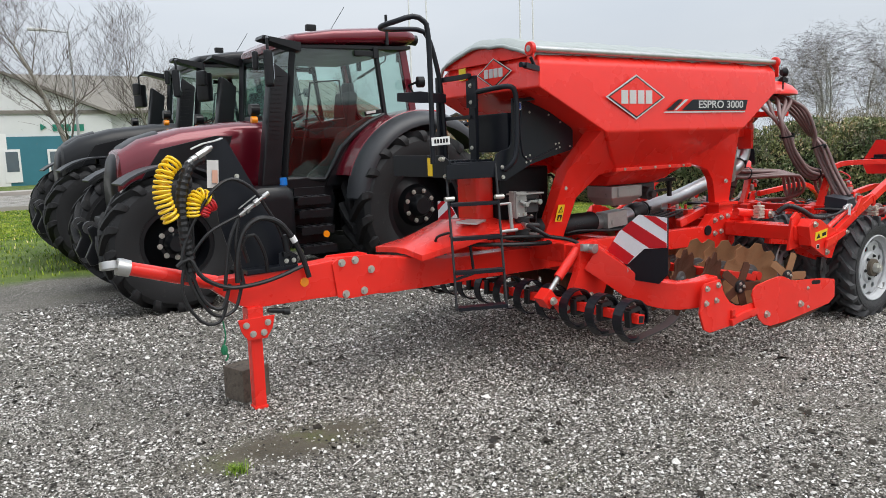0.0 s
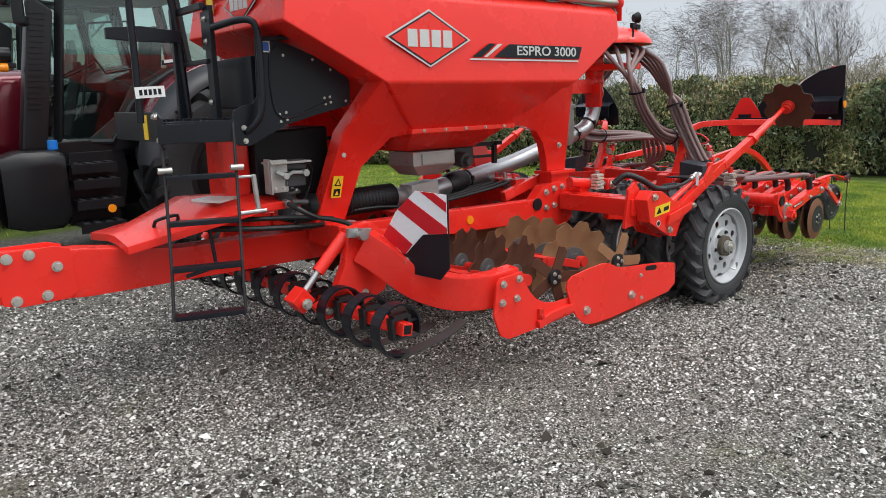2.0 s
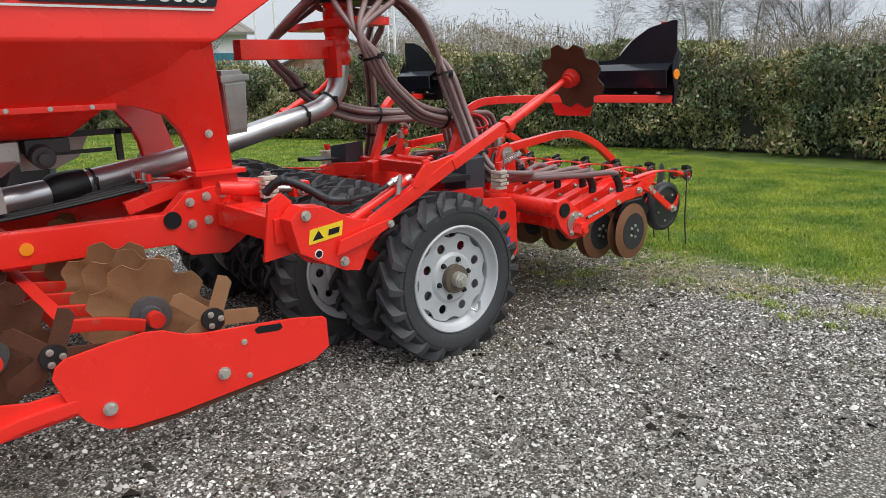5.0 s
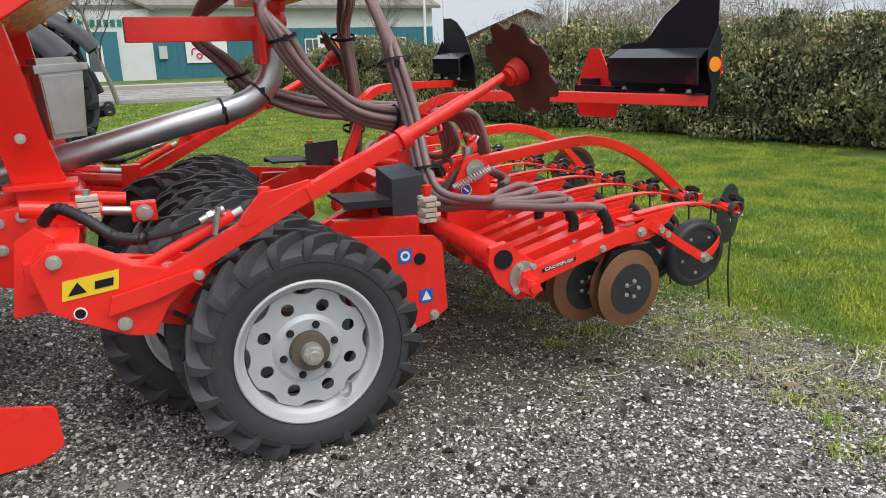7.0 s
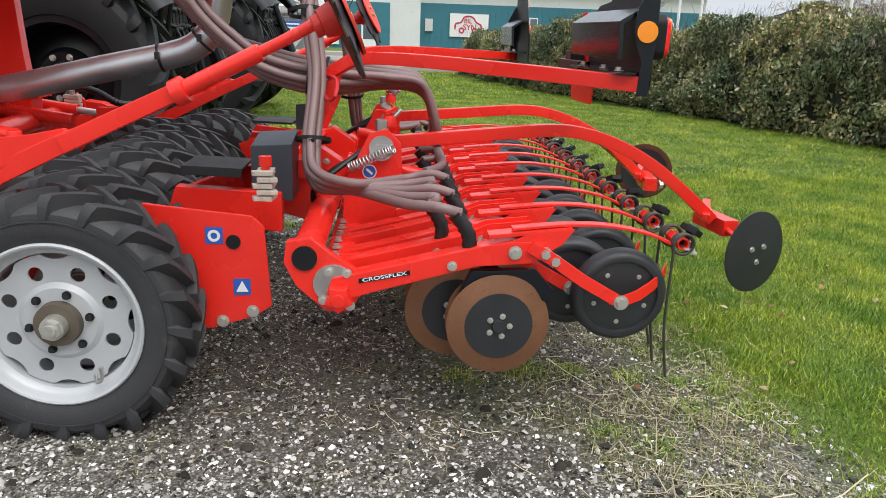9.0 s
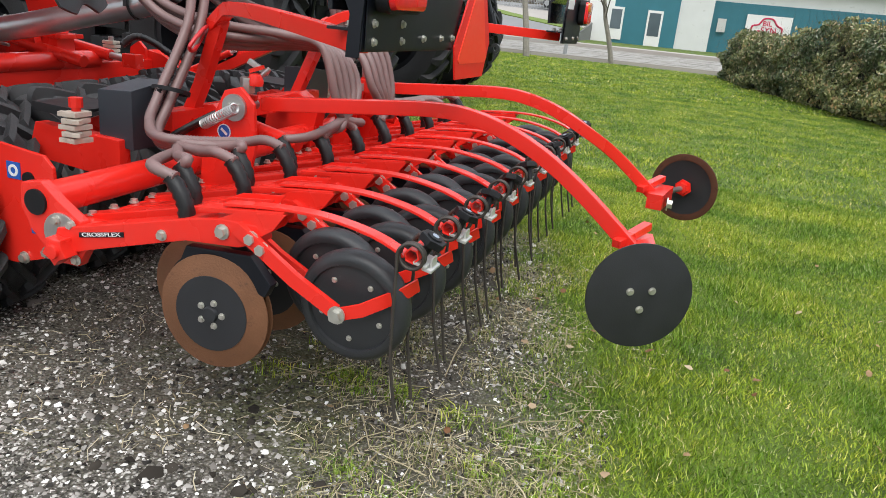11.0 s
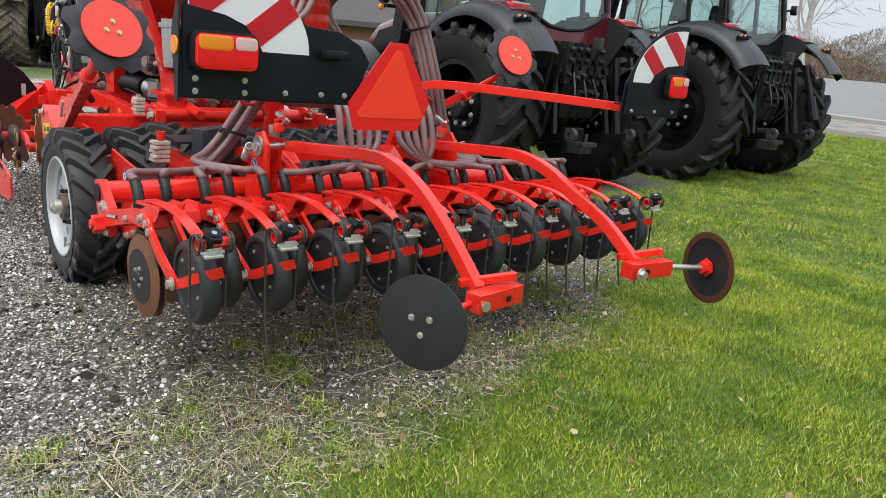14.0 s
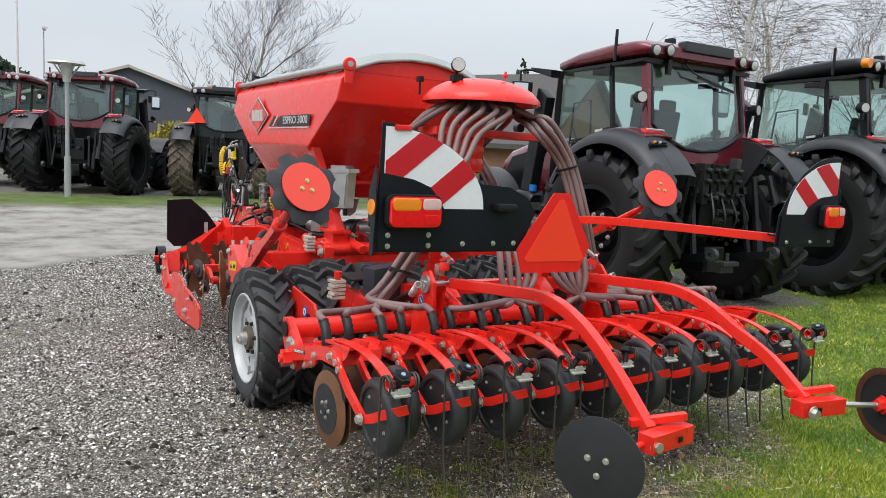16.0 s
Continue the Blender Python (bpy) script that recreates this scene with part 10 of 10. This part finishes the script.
shrub("conifer", -50.0, 1.6, 3.5, 6.0, 3000, 0.3, CONIFER, "dark evergreen crown in the distance")
THICKET = island_mat("thicket_twig", [(0.0, (0.16, 0.135, 0.10)), (0.5, (0.27, 0.235, 0.18)), (1.0, (0.37, 0.335, 0.27))], 0.85)
shrub("thicket", 30.0, 27.0, 12.0, 4.4, 30000, 0.22, THICKET, "brown thicket behind the hedge", 0.06)
shrub("thicket", 34.0, 8.0, 11.0, 3.1, 26000, 0.20, THICKET, "brown thicket behind the hedge", 0.06)
shrub("thicket", 33.0, -10.0, 10.0, 2.8, 18000, 0.20, THICKET, "brown thicket behind the hedge", 0.06)

WOODLAND = island_mat("bare_woodland", [(0.0, (0.10, 0.085, 0.07)), (0.4, (0.20, 0.17, 0.14)), (0.75, (0.29, 0.26, 0.22)), (1.0, (0.18, 0.18, 0.11))], 0.85)
for cx, cy, r, h in ((-6, 66, 9, 8.5), (-16, 70, 10, 9.5), (-28, 68, 10, 9), (-1, 74, 7, 9), (-40, 62, 10, 8)):
    shrub("woodland", cx, cy, r, h * 0.8, 24000, 0.26, WOODLAND, "brown leafless woodland behind the parking bay", 0.07)

# ---- buildings ----
TEAL = mat("teal_cladding", (0.035, 0.17, 0.22), 0.5, var=0.12, scale=1.5, dirt=(0.10, 0.16, 0.17), dirt_amount=0.2)
WHITEWALL = mat("white_render", (0.66, 0.67, 0.66), 0.8, var=0.08, scale=1.2, bump=0.2, bscale=60, dirt=(0.45, 0.45, 0.42), dirt_amount=0.25)
ROOFGREY = mat("fibre_cement_roof", (0.20, 0.185, 0.16), 0.9, var=0.25, scale=2.0, bump=0.5, bscale=9, dirt=(0.12, 0.125, 0.08), dirt_amount=0.35)
SLATE = mat("blue_grey_wall", (0.075, 0.085, 0.10), 0.8, var=0.12, scale=1.0, bump=0.2, bscale=20)
BRICK = mat("brown_brick", (0.24, 0.12, 0.075), 0.9, var=0.2, scale=3, bump=0.4, bscale=30)
TILE = mat("dark_roof_tile", (0.075, 0.068, 0.064), 0.8, var=0.25, scale=2, bump=0.8, bscale=8)
PANE = mat("window_pane", (0.10, 0.13, 0.15), 0.08, var=0.2, scale=1.0, coat=0.6)
PAVING = mat("concrete_paving", (0.36, 0.33, 0.30), 0.9, var=0.15, scale=0.8, bump=0.2, bscale=50)
gz2 = 0.12
hall = thing("industrial_hall", (14, 48, gz2), "long hall with teal cladding below a white band and grey roof", "building")
wall = part("wall", Shape().box((14.2, 54, gz2 + 2.2), (26.6, 12, 4.4)), WHITEWALL, hall)
clad = part("cladding", Shape().box((14.2, 47.97, gz2 + 1.55), (26.62, 0.06, 3.1)), TEAL, wall)
RIB = mesh_of("cladding_rib", Shape().box((0, 0, 0), (0.05, 0.03, 3.1)), TEAL)
for i in range(66):
    child("cladding_rib", RIB, clad, T3((1.1 + 0.4 * i, 47.925, gz2 + 1.55)))
part("roof", Shape().add([(0.6, 47.3, gz2 + 4.35), (27.9, 47.3, gz2 + 4.35), (27.9, 56, gz2 + 7.4), (0.6, 56, gz2 + 7.4), (0.6, 61, gz2 + 4.35), (27.9, 61, gz2 + 4.35), (0.6, 47.3, gz2 + 4.55), (27.9, 47.3, gz2 + 4.55), (27.9, 56, gz2 + 7.6), (0.6, 56, gz2 + 7.6)],
                         [(0, 1, 2, 3), (3, 2, 5, 4), (6, 7, 8, 9), (0, 1, 7, 6), (1, 2, 8, 7), (0, 6, 9, 3), (4, 3, 9), (5, 8, 2)]), ROOFGREY, hall)
for i in range(30):
    x = 0.8 + 0.92 * i
    part("roof_rib", Shape().bar([(x, 47.3, gz2 + 4.56), (x, 56, gz2 + 7.61)], 0.10, 0.05), ROOFGREY, hall)
gable = part("gable", Shape().plate([(0.9, gz2 + 0.0), (8.0, gz2 + 0.0), (8.0, gz2 + 4.3), (0.9, gz2 + 7.2)], 47.4, 47.9), WHITEWALL, hall)
part("cladding", Shape().box((3.5, 47.36, gz2 + 1.5), (5.0, 0.08, 3.0)), TEAL, gable)
part("verge", Shape().bar([(0.6, 47.3, gz2 + 7.42), (8.3, 47.3, gz2 + 4.28)], 0.5, 0.16), ROOFGREY, hall)


def window(parent, x, y, z, w, h, door=False):
    """A framed opening in a wall that looks to -y."""
    fr = part("door" if door else "window", Shape().box((x, y, z), (w, 0.10, h)), WHITE_PAINT, parent)
    part("pane", Shape().box((x, y - 0.052, z + (0.25 if door else 0)), (w - 0.24 if door else w - 0.14, 0.02, h - (0.8 if door else 0.14))), PANE, fr)
    if not door:
        part("mullion", Shape().box((x, y - 0.066, z), (0.06, 0.02, h - 0.1)), WHITE_PAINT, fr)


window(hall, 4.6, 47.30, gz2 + 1.1, 0.95, 2.2, True)
window(hall, 2.2, 47.30, gz2 + 1.25, 0.9, 2.0, True)
for x in (15.4, 18.4, 21.4, 24.8):
    window(hall, x, 47.90, gz2 + 1.9, 1.1, 1.0)
part("loading_door", Shape().box((1.2, 47.32, gz2 + 1.6), (1.6, 0.08, 3.2)), WHITE_PAINT, hall)
part("meter_box", Shape().box((8.6, 47.85, gz2 + 1.7), (0.5, 0.2, 0.8)), SILVER, hall)
board = part("sign_board", Shape().box((11.3, 47.86, gz2 + 1.75), (2.6, 0.06, 1.5)), WHITE_PAINT, hall, "white sign with a red car outline")
PINK = mat("sign_red", (0.55, 0.03, 0.09), 0.6)
part("sign_car", Shape().tube(spline([(10.35, 47.82, gz2 + 1.5), (10.4, 47.82, gz2 + 1.85), (10.75, 47.82, gz2 + 1.95), (11.0, 47.82, gz2 + 2.3), (11.5, 47.82, gz2 + 2.3), (11.8, 47.82, gz2 + 1.95), (12.1, 47.82, gz2 + 1.8), (12.1, 47.82, gz2 + 1.5)], 0.1), 0.05, 6)
     .lathe([(0.10, -0.02), (0.20, -0.02), (0.20, 0.02), (0.10, 0.02)], (10.8, 47.82, gz2 + 1.42), (0, 1, 0), 16, closed=True).lathe([(0.10, -0.02), (0.20, -0.02), (0.20, 0.02), (0.10, 0.02)], (11.7, 47.82, gz2 + 1.42), (0, 1, 0), 16, closed=True), PINK, board)
words("sign_lettering", "BIL", 0.42, face_south(11.22, 47.82, gz2 + 2.02), PINK, board, 0.01)
words("sign_lettering", "SYN", 0.50, face_south(11.35, 47.82, gz2 + 1.62), PINK, board, 0.01)
GREENL = mat("sign_green", (0.01, 0.20, 0.13), 0.6)
for i in range(5):
    part("sign_bar", Shape().box((4.7 + 0.38 * i, 47.37, gz2 + 3.5), (0.26, 0.04, 0.42)), GREENL, hall)
part("sign_bar", Shape().plate([(3.9, gz2 + 3.35), (4.25, gz2 + 3.55), (3.9, gz2 + 3.78)], 47.35, 47.39), GREENL, hall)
fo = part("sign_board", Shape().box((20.2, 47.86, gz2 + 1.95), (2.9, 0.06, 1.3)), WHITE_PAINT, hall, "white sign with dark blocks")
for i in range(5):
    part("sign_bar", Shape().box((19.1 + 0.55 * i, 47.82, gz2 + 2.25), (0.36, 0.03, 0.40)), BLACK, fo)
part("sign_bar", Shape().box((20.2, 47.82, gz2 + 1.7), (2.2, 0.03, 0.16)), BLACK, fo)


def shed(name, x, y, w, d, eave, ridge, wall_m, roof_m, turn, label, windows=0):
    """A plain house with a pitched roof; its gable looks to +x before the turn."""
    h = thing(name, (0, 0, 0), label, "building")
    part("wall", Shape().plate([(-w / 2, 0), (w / 2, 0), (w / 2, eave), (0, ridge), (-w / 2, eave)], -d, 0, "x"), wall_m, h)
    o = 0.35
    for s in (-1, 1):
        part("roof", Shape().add([(0.3, s * (w / 2 + o), eave - o * (ridge - eave) / (w / 2)), (-d - 0.3, s * (w / 2 + o), eave - o * (ridge - eave) / (w / 2)), (-d - 0.3, 0, ridge + 0.02), (0.3, 0, ridge + 0.02),
                                  (0.3, s * (w / 2 + o), eave + 0.16 - o * (ridge - eave) / (w / 2)), (-d - 0.3, s * (w / 2 + o), eave + 0.16 - o * (ridge - eave) / (w / 2)), (-d - 0.3, 0, ridge + 0.18), (0.3, 0, ridge + 0.18)],
                                 [(0, 1, 2, 3), (4, 5, 6, 7), (0, 1, 5, 4), (1, 2, 6, 5), (2, 3, 7, 6), (3, 0, 4, 7)]), roof_m, h)
    for i in range(windows):
        f = part("window", Shape().box((0.02, -w / 2 + w * (i + 1) / (windows + 1), 1.5), (0.08, 1.0, 1.1)), WHITE_PAINT, h)
        part("pane", Shape().box((0.065, -w / 2 + w * (i + 1) / (windows + 1), 1.5), (0.02, 0.86, 0.96)), PANE, f)
    h.matrix_basis = T3((x, y, 0)) @ pose(0, 0, 0, 0, 0, turn)
    return h


GREY_TILE = mat("grey_roof_tile", (0.20, 0.19, 0.19), 0.8, var=0.2, scale=2, bump=0.8, bscale=8)
PALE_ROOF = mat("pale_metal_roof", (0.46, 0.42, 0.36), 0.7, var=0.12, scale=1.0, bump=0.3, bscale=6)
shed("shed", -36, 3.2, 12, 20, 3.6, 5.6, SLATE, PALE_ROOF, -18, "blue-grey shed with a pale metal roof", 0)
shed("house", -30, 13.0, 9, 12, 3.0, 5.6, BRICK, BRICK, -30, "brown brick building behind the tractors", 0)
shed("house", -11.0, 15.5, 8, 12, 2.2, 4.7, BRICK, TILE, 28, "brick house with a dark tiled roof", 1)
shed("shed", -44, -8.0, 12, 22, 2.6, 4.6, WHITEWALL, ROOFGREY, 60, "low shed with a grey corrugated roof", 0)
shed("house", 56, 8.5, 10, 16, 2.5, 4.9, BRICK, GREY_TILE, 118, "house with a grey tiled roof behind the hedge", 0)
shed("house", 35, 47, 9, 12, 2.4, 4.2, BRICK, TILE, 240, "house with a dark tiled roof behind the hedge", 2)

# ---- street furniture ----
GALV = mat("galvanised_post", (0.40, 0.41, 0.41), 0.5, metal=0.5, var=0.12, scale=3)


def street_lamp(x, y, h, arm, turn, label):
    t = thing("street_lamp", (0, 0, 0), label, "street lamp")
    part("post", Shape().cyl((0, 0, 0), (0, 0, 1.1), 0.075, 12).cyl((0, 0, 1.05), (0, 0, h), 0.05, 12, 0.035), GALV, t)
    part("arm", Shape().cyl((0, 0, h - 0.05), (arm * 0.55, 0, h + 0.03), 0.028, 8), GALV, t)
    part("lantern", loft([(arm * 0.5, 0.08, h - 0.03, h + 0.06, 0.5), (arm, 0.14, h - 0.02, h + 0.10, 0.5)], 3), SILVER, t)
    t.matrix_basis = T3((x, y, ground_z(x, y))) @ pose(0, 0, 0, 0, 0, turn)
    return t


street_lamp(2.9, 26.0, 6.2, 1.3, 170, "tall galvanised street lamp by the street")
street_lamp(-40, -0.9, 7.5, 1.8, 0, "tall galvanised street lamp in the distance")
dish = thing("park_lamp", (-12.4, -1.34, 0), "galvanised lamp post with a flat round shade", "street lamp")
part("post", Shape().cyl((-12.4, -1.34, 0), (-12.4, -1.34, 1.1), 0.085, 14).cyl((-12.4, -1.34, 1.05), (-12.4, -1.34, 3.07), 0.055, 12, 0.05), GALV, dish)
part("shade", Shape().lathe([(0.001, 0.06), (0.44, 0.05), (0.46, 0.0), (0.44, -0.01), (0.001, 0.0)], (-12.4, -1.34, 3.52), (0, 0, 1), 24), SILVER, dish)
part("glass_cone", Shape().cyl((-12.4, -1.34, 3.04), (-12.4, -1.34, 3.52), 0.09, 14, 0.16), CLEAR_LENS, dish)
for k in range(4):
    a = math.pi / 2 * k + 0.5
    part("stay", Shape().cyl((-12.4, -1.34, 3.04), (-12.4 + 0.38 * math.cos(a), -1.34 + 0.38 * math.sin(a), 3.52), 0.02, 6), GALV, dish)
for x, y, h in ((17.2, 25.4, 9), (17.9, 25.0, 9), (22.3, 22.6, 9), (24.4, 26.0, 12), (-20.5, -2.4, 13)):
    p = thing("flagpole", (x, y, 0), "bare white flagpole on the lawn", "flagpole", "flagpoles")
    part("pole", Shape().cyl((x, y, 0), (x, y, h), 0.06, 10, 0.035), WHITE_PAINT, p)
    part("finial", Shape().ball((x, y, h + 0.05), 0.07, 8), WHITE_PAINT, p)

# ---- street: kerbs, paving ----
for y in (22.9, 34.1):
    solid("kerb", Shape().box((0, y, 0.11 if y < 30 else 0.19), (240, 0.14, 0.18)), PAVING, "grey concrete kerb along the street", "kerb", kind="structure", bevel=0.01)
solid("pavement", Shape().box((0, 35.6, 0.16), (240, 2.8, 0.16)), PAVING, "pale concrete pavement beyond the street", "pavement", kind="structure")

# ---- parked cars ----
def car(x, y, z, turn, paint, label, van=False):
    c = thing("van" if van else "car", (0, 0, 0), label, "van" if van else "car")
    h = 1.95 if van else 1.46
    L = 2.4 if van else 2.05
    part("body", loft([(-L, 0.72, 0.35, 0.75, 0.5), (-L + 0.12, 0.82, 0.28, 0.88, 0.45), (-L + 0.9, 0.86, 0.25, 1.0, 0.4), (L - 0.6, 0.86, 0.25, 1.02, 0.4), (L - 0.1, 0.82, 0.28, 0.98, 0.45), (L, 0.74, 0.4, 0.85, 0.5)], 5), paint, c, angle=45)
    part("cabin", loft([(-L + 0.75, 0.70, 0.95, 1.0, 0.5), (-L + 1.45, 0.74, 0.95, h - 0.06, 0.4), (0.2, 0.76, 0.95, h, 0.4), (L - 0.75 if not van else L - 0.15, 0.74, 0.95, h - 0.1, 0.4), (L - 0.25 if not van else L - 0.05, 0.70, 0.95, 1.05 if not van else h - 0.25, 0.5)], 5), paint, c, angle=45)
    for s in (-1, 1):
        part("side_glass", Shape().plate([(-L + 1.05, 1.02), (-L + 1.5, h - 0.14), (L - 0.95 if not van else -L + 2.2, h - 0.14), (L - 0.6 if not van else -L + 2.2, 1.04)], s * 0.755, s * 0.772), PANE, c)
        for x0 in (-L + 0.85, L - 0.8):
            w = part("wheel", Shape().lathe([(0.001, -0.10), (0.19, -0.10), (0.20, -0.11), (0.31, -0.10), (0.32, 0.0), (0.31, 0.10), (0.001, 0.10)], (x0, s * 0.78, 0.32), (0, 1, 0), 24), RUBBER, c)
            part("hubcap", Shape().cyl((x0, s * 0.885, 0.32), (x0, s * 0.897, 0.32), 0.19, 16), RIM, w)
        part("headlight", Shape().box((-L + 0.10, s * 0.60, 0.70), (0.12, 0.28, 0.14)), CLEAR_LENS, c, bevel=0.02)
        part("tail_light", Shape().box((L - 0.06, s * 0.68, 0.85), (0.10, 0.16, 0.22)), RED_LENS, c, bevel=0.02)
    if van:
        for i in range(4):
            part("sign_bar", Shape().box((-0.1 + 0.3 * i, -0.775, 1.5), (0.18, 0.01, 0.2)), BLACK, c)
    c.matrix_basis = T3((x, y, z)) @ pose(0, 0, 0, 0, 0, turn)
    return c


SLOPE = lambda y: 0.1 + 0.13125 * (y - 38.5)
ROAD = mat("worn_asphalt", (0.20, 0.20, 0.20), 0.85, var=0.18, scale=0.5, bump=0.3, bscale=100, fine=0.2)
VERGE = mat("verge_grass", (0.12, 0.17, 0.03), 0.9, var=0.35, scale=1.5, bump=0.8, bscale=40, fine=0.4)
car(-2.1, 52.4, SLOPE(52.4) + 0.02, 4, SILVER, "silver estate car parked behind a railing")
car(-0.6, 55.6, 2.2, 4, WHITE_PAINT, "white van parked behind a railing", True)
solid("bank", Shape().add([(-40, 38.5, 0.1), (0.7, 38.5, 0.1), (0.8, 54, SLOPE(54)), (-40, 54, SLOPE(54)), (-40, 80, 2.4), (0.8, 80, 2.4), (0.7, 38.5, -0.2), (0.8, 54, -0.2), (0.8, 80, -0.2)], [(0, 1, 2, 3), (3, 2, 5, 4), (1, 6, 7, 2), (2, 7, 8, 5)]), ROAD, "side road of worn asphalt rising beyond the street", "road", kind="structure")
low = [(-9.0, 50.6), (-4.96, 46.9), (-1.5, 44.5), (0.68, 43.0)]
mid = [(-8.6, 51.4), (-4.6, 47.8), (-1.2, 45.6), (0.68, 44.3)]
top = [(-10.5, 54.0), (-6.0, 51.2), (-2.0, 50.6), (0.70, 50.4)]
strip = lambda a, b, o: Shape().add([(x, y, SLOPE(y) + o) for x, y in a + b] + [(x, y, SLOPE(y) - 0.05) for x, y in a + b], [(i, i + 1, i + 5, i + 4) for i in range(3)] + [(i, i + 1, i + 9, i + 8) for i in range(3)])
solid("verge", strip(low, mid, 0.05), VERGE, "narrow grass verge beside the side road", "grass", kind="structure")
solid("pavement", strip(mid, top, 0.03), PAVING, "pale pavement beside the railing", "pavement", kind="structure")
fence = thing("railing", (-3, 51, 1.7), "low grey steel railing along the parking bay", "fence")
part("rail", Shape().box((-3.0, 51.0, SLOPE(51) + 0.98), (7.6, 0.05, 0.05)), GALV, fence)
part("rail", Shape().box((-3.0, 51.0, SLOPE(51) + 0.15), (7.6, 0.05, 0.05)), GALV, fence)
BAL = mesh_of("baluster", Shape().box((0, 0, 0.5), (0.03, 0.03, 1.0)), GALV)
for i in range(34):
    child("baluster", BAL, fence, T3((-6.75 + 0.225 * i, 51.0, SLOPE(51))))
sg = thing("street_sign", (0.1, 43.9, 0.1), "small blue street sign on two posts", "sign")
part("sign_plate", Shape().box((0.1, 43.9, 1.55), (1.05, 0.04, 0.34)), BLUE, sg)
part("sign_bar", Shape().box((0.1, 43.87, 1.55), (0.8, 0.02, 0.09)), WHITE_PAINT, sg)
for x in (-0.38, 0.58):
    part("post", Shape().cyl((x, 43.92, 0.7), (x, 43.92, 1.7), 0.035, 8), GALV, sg)
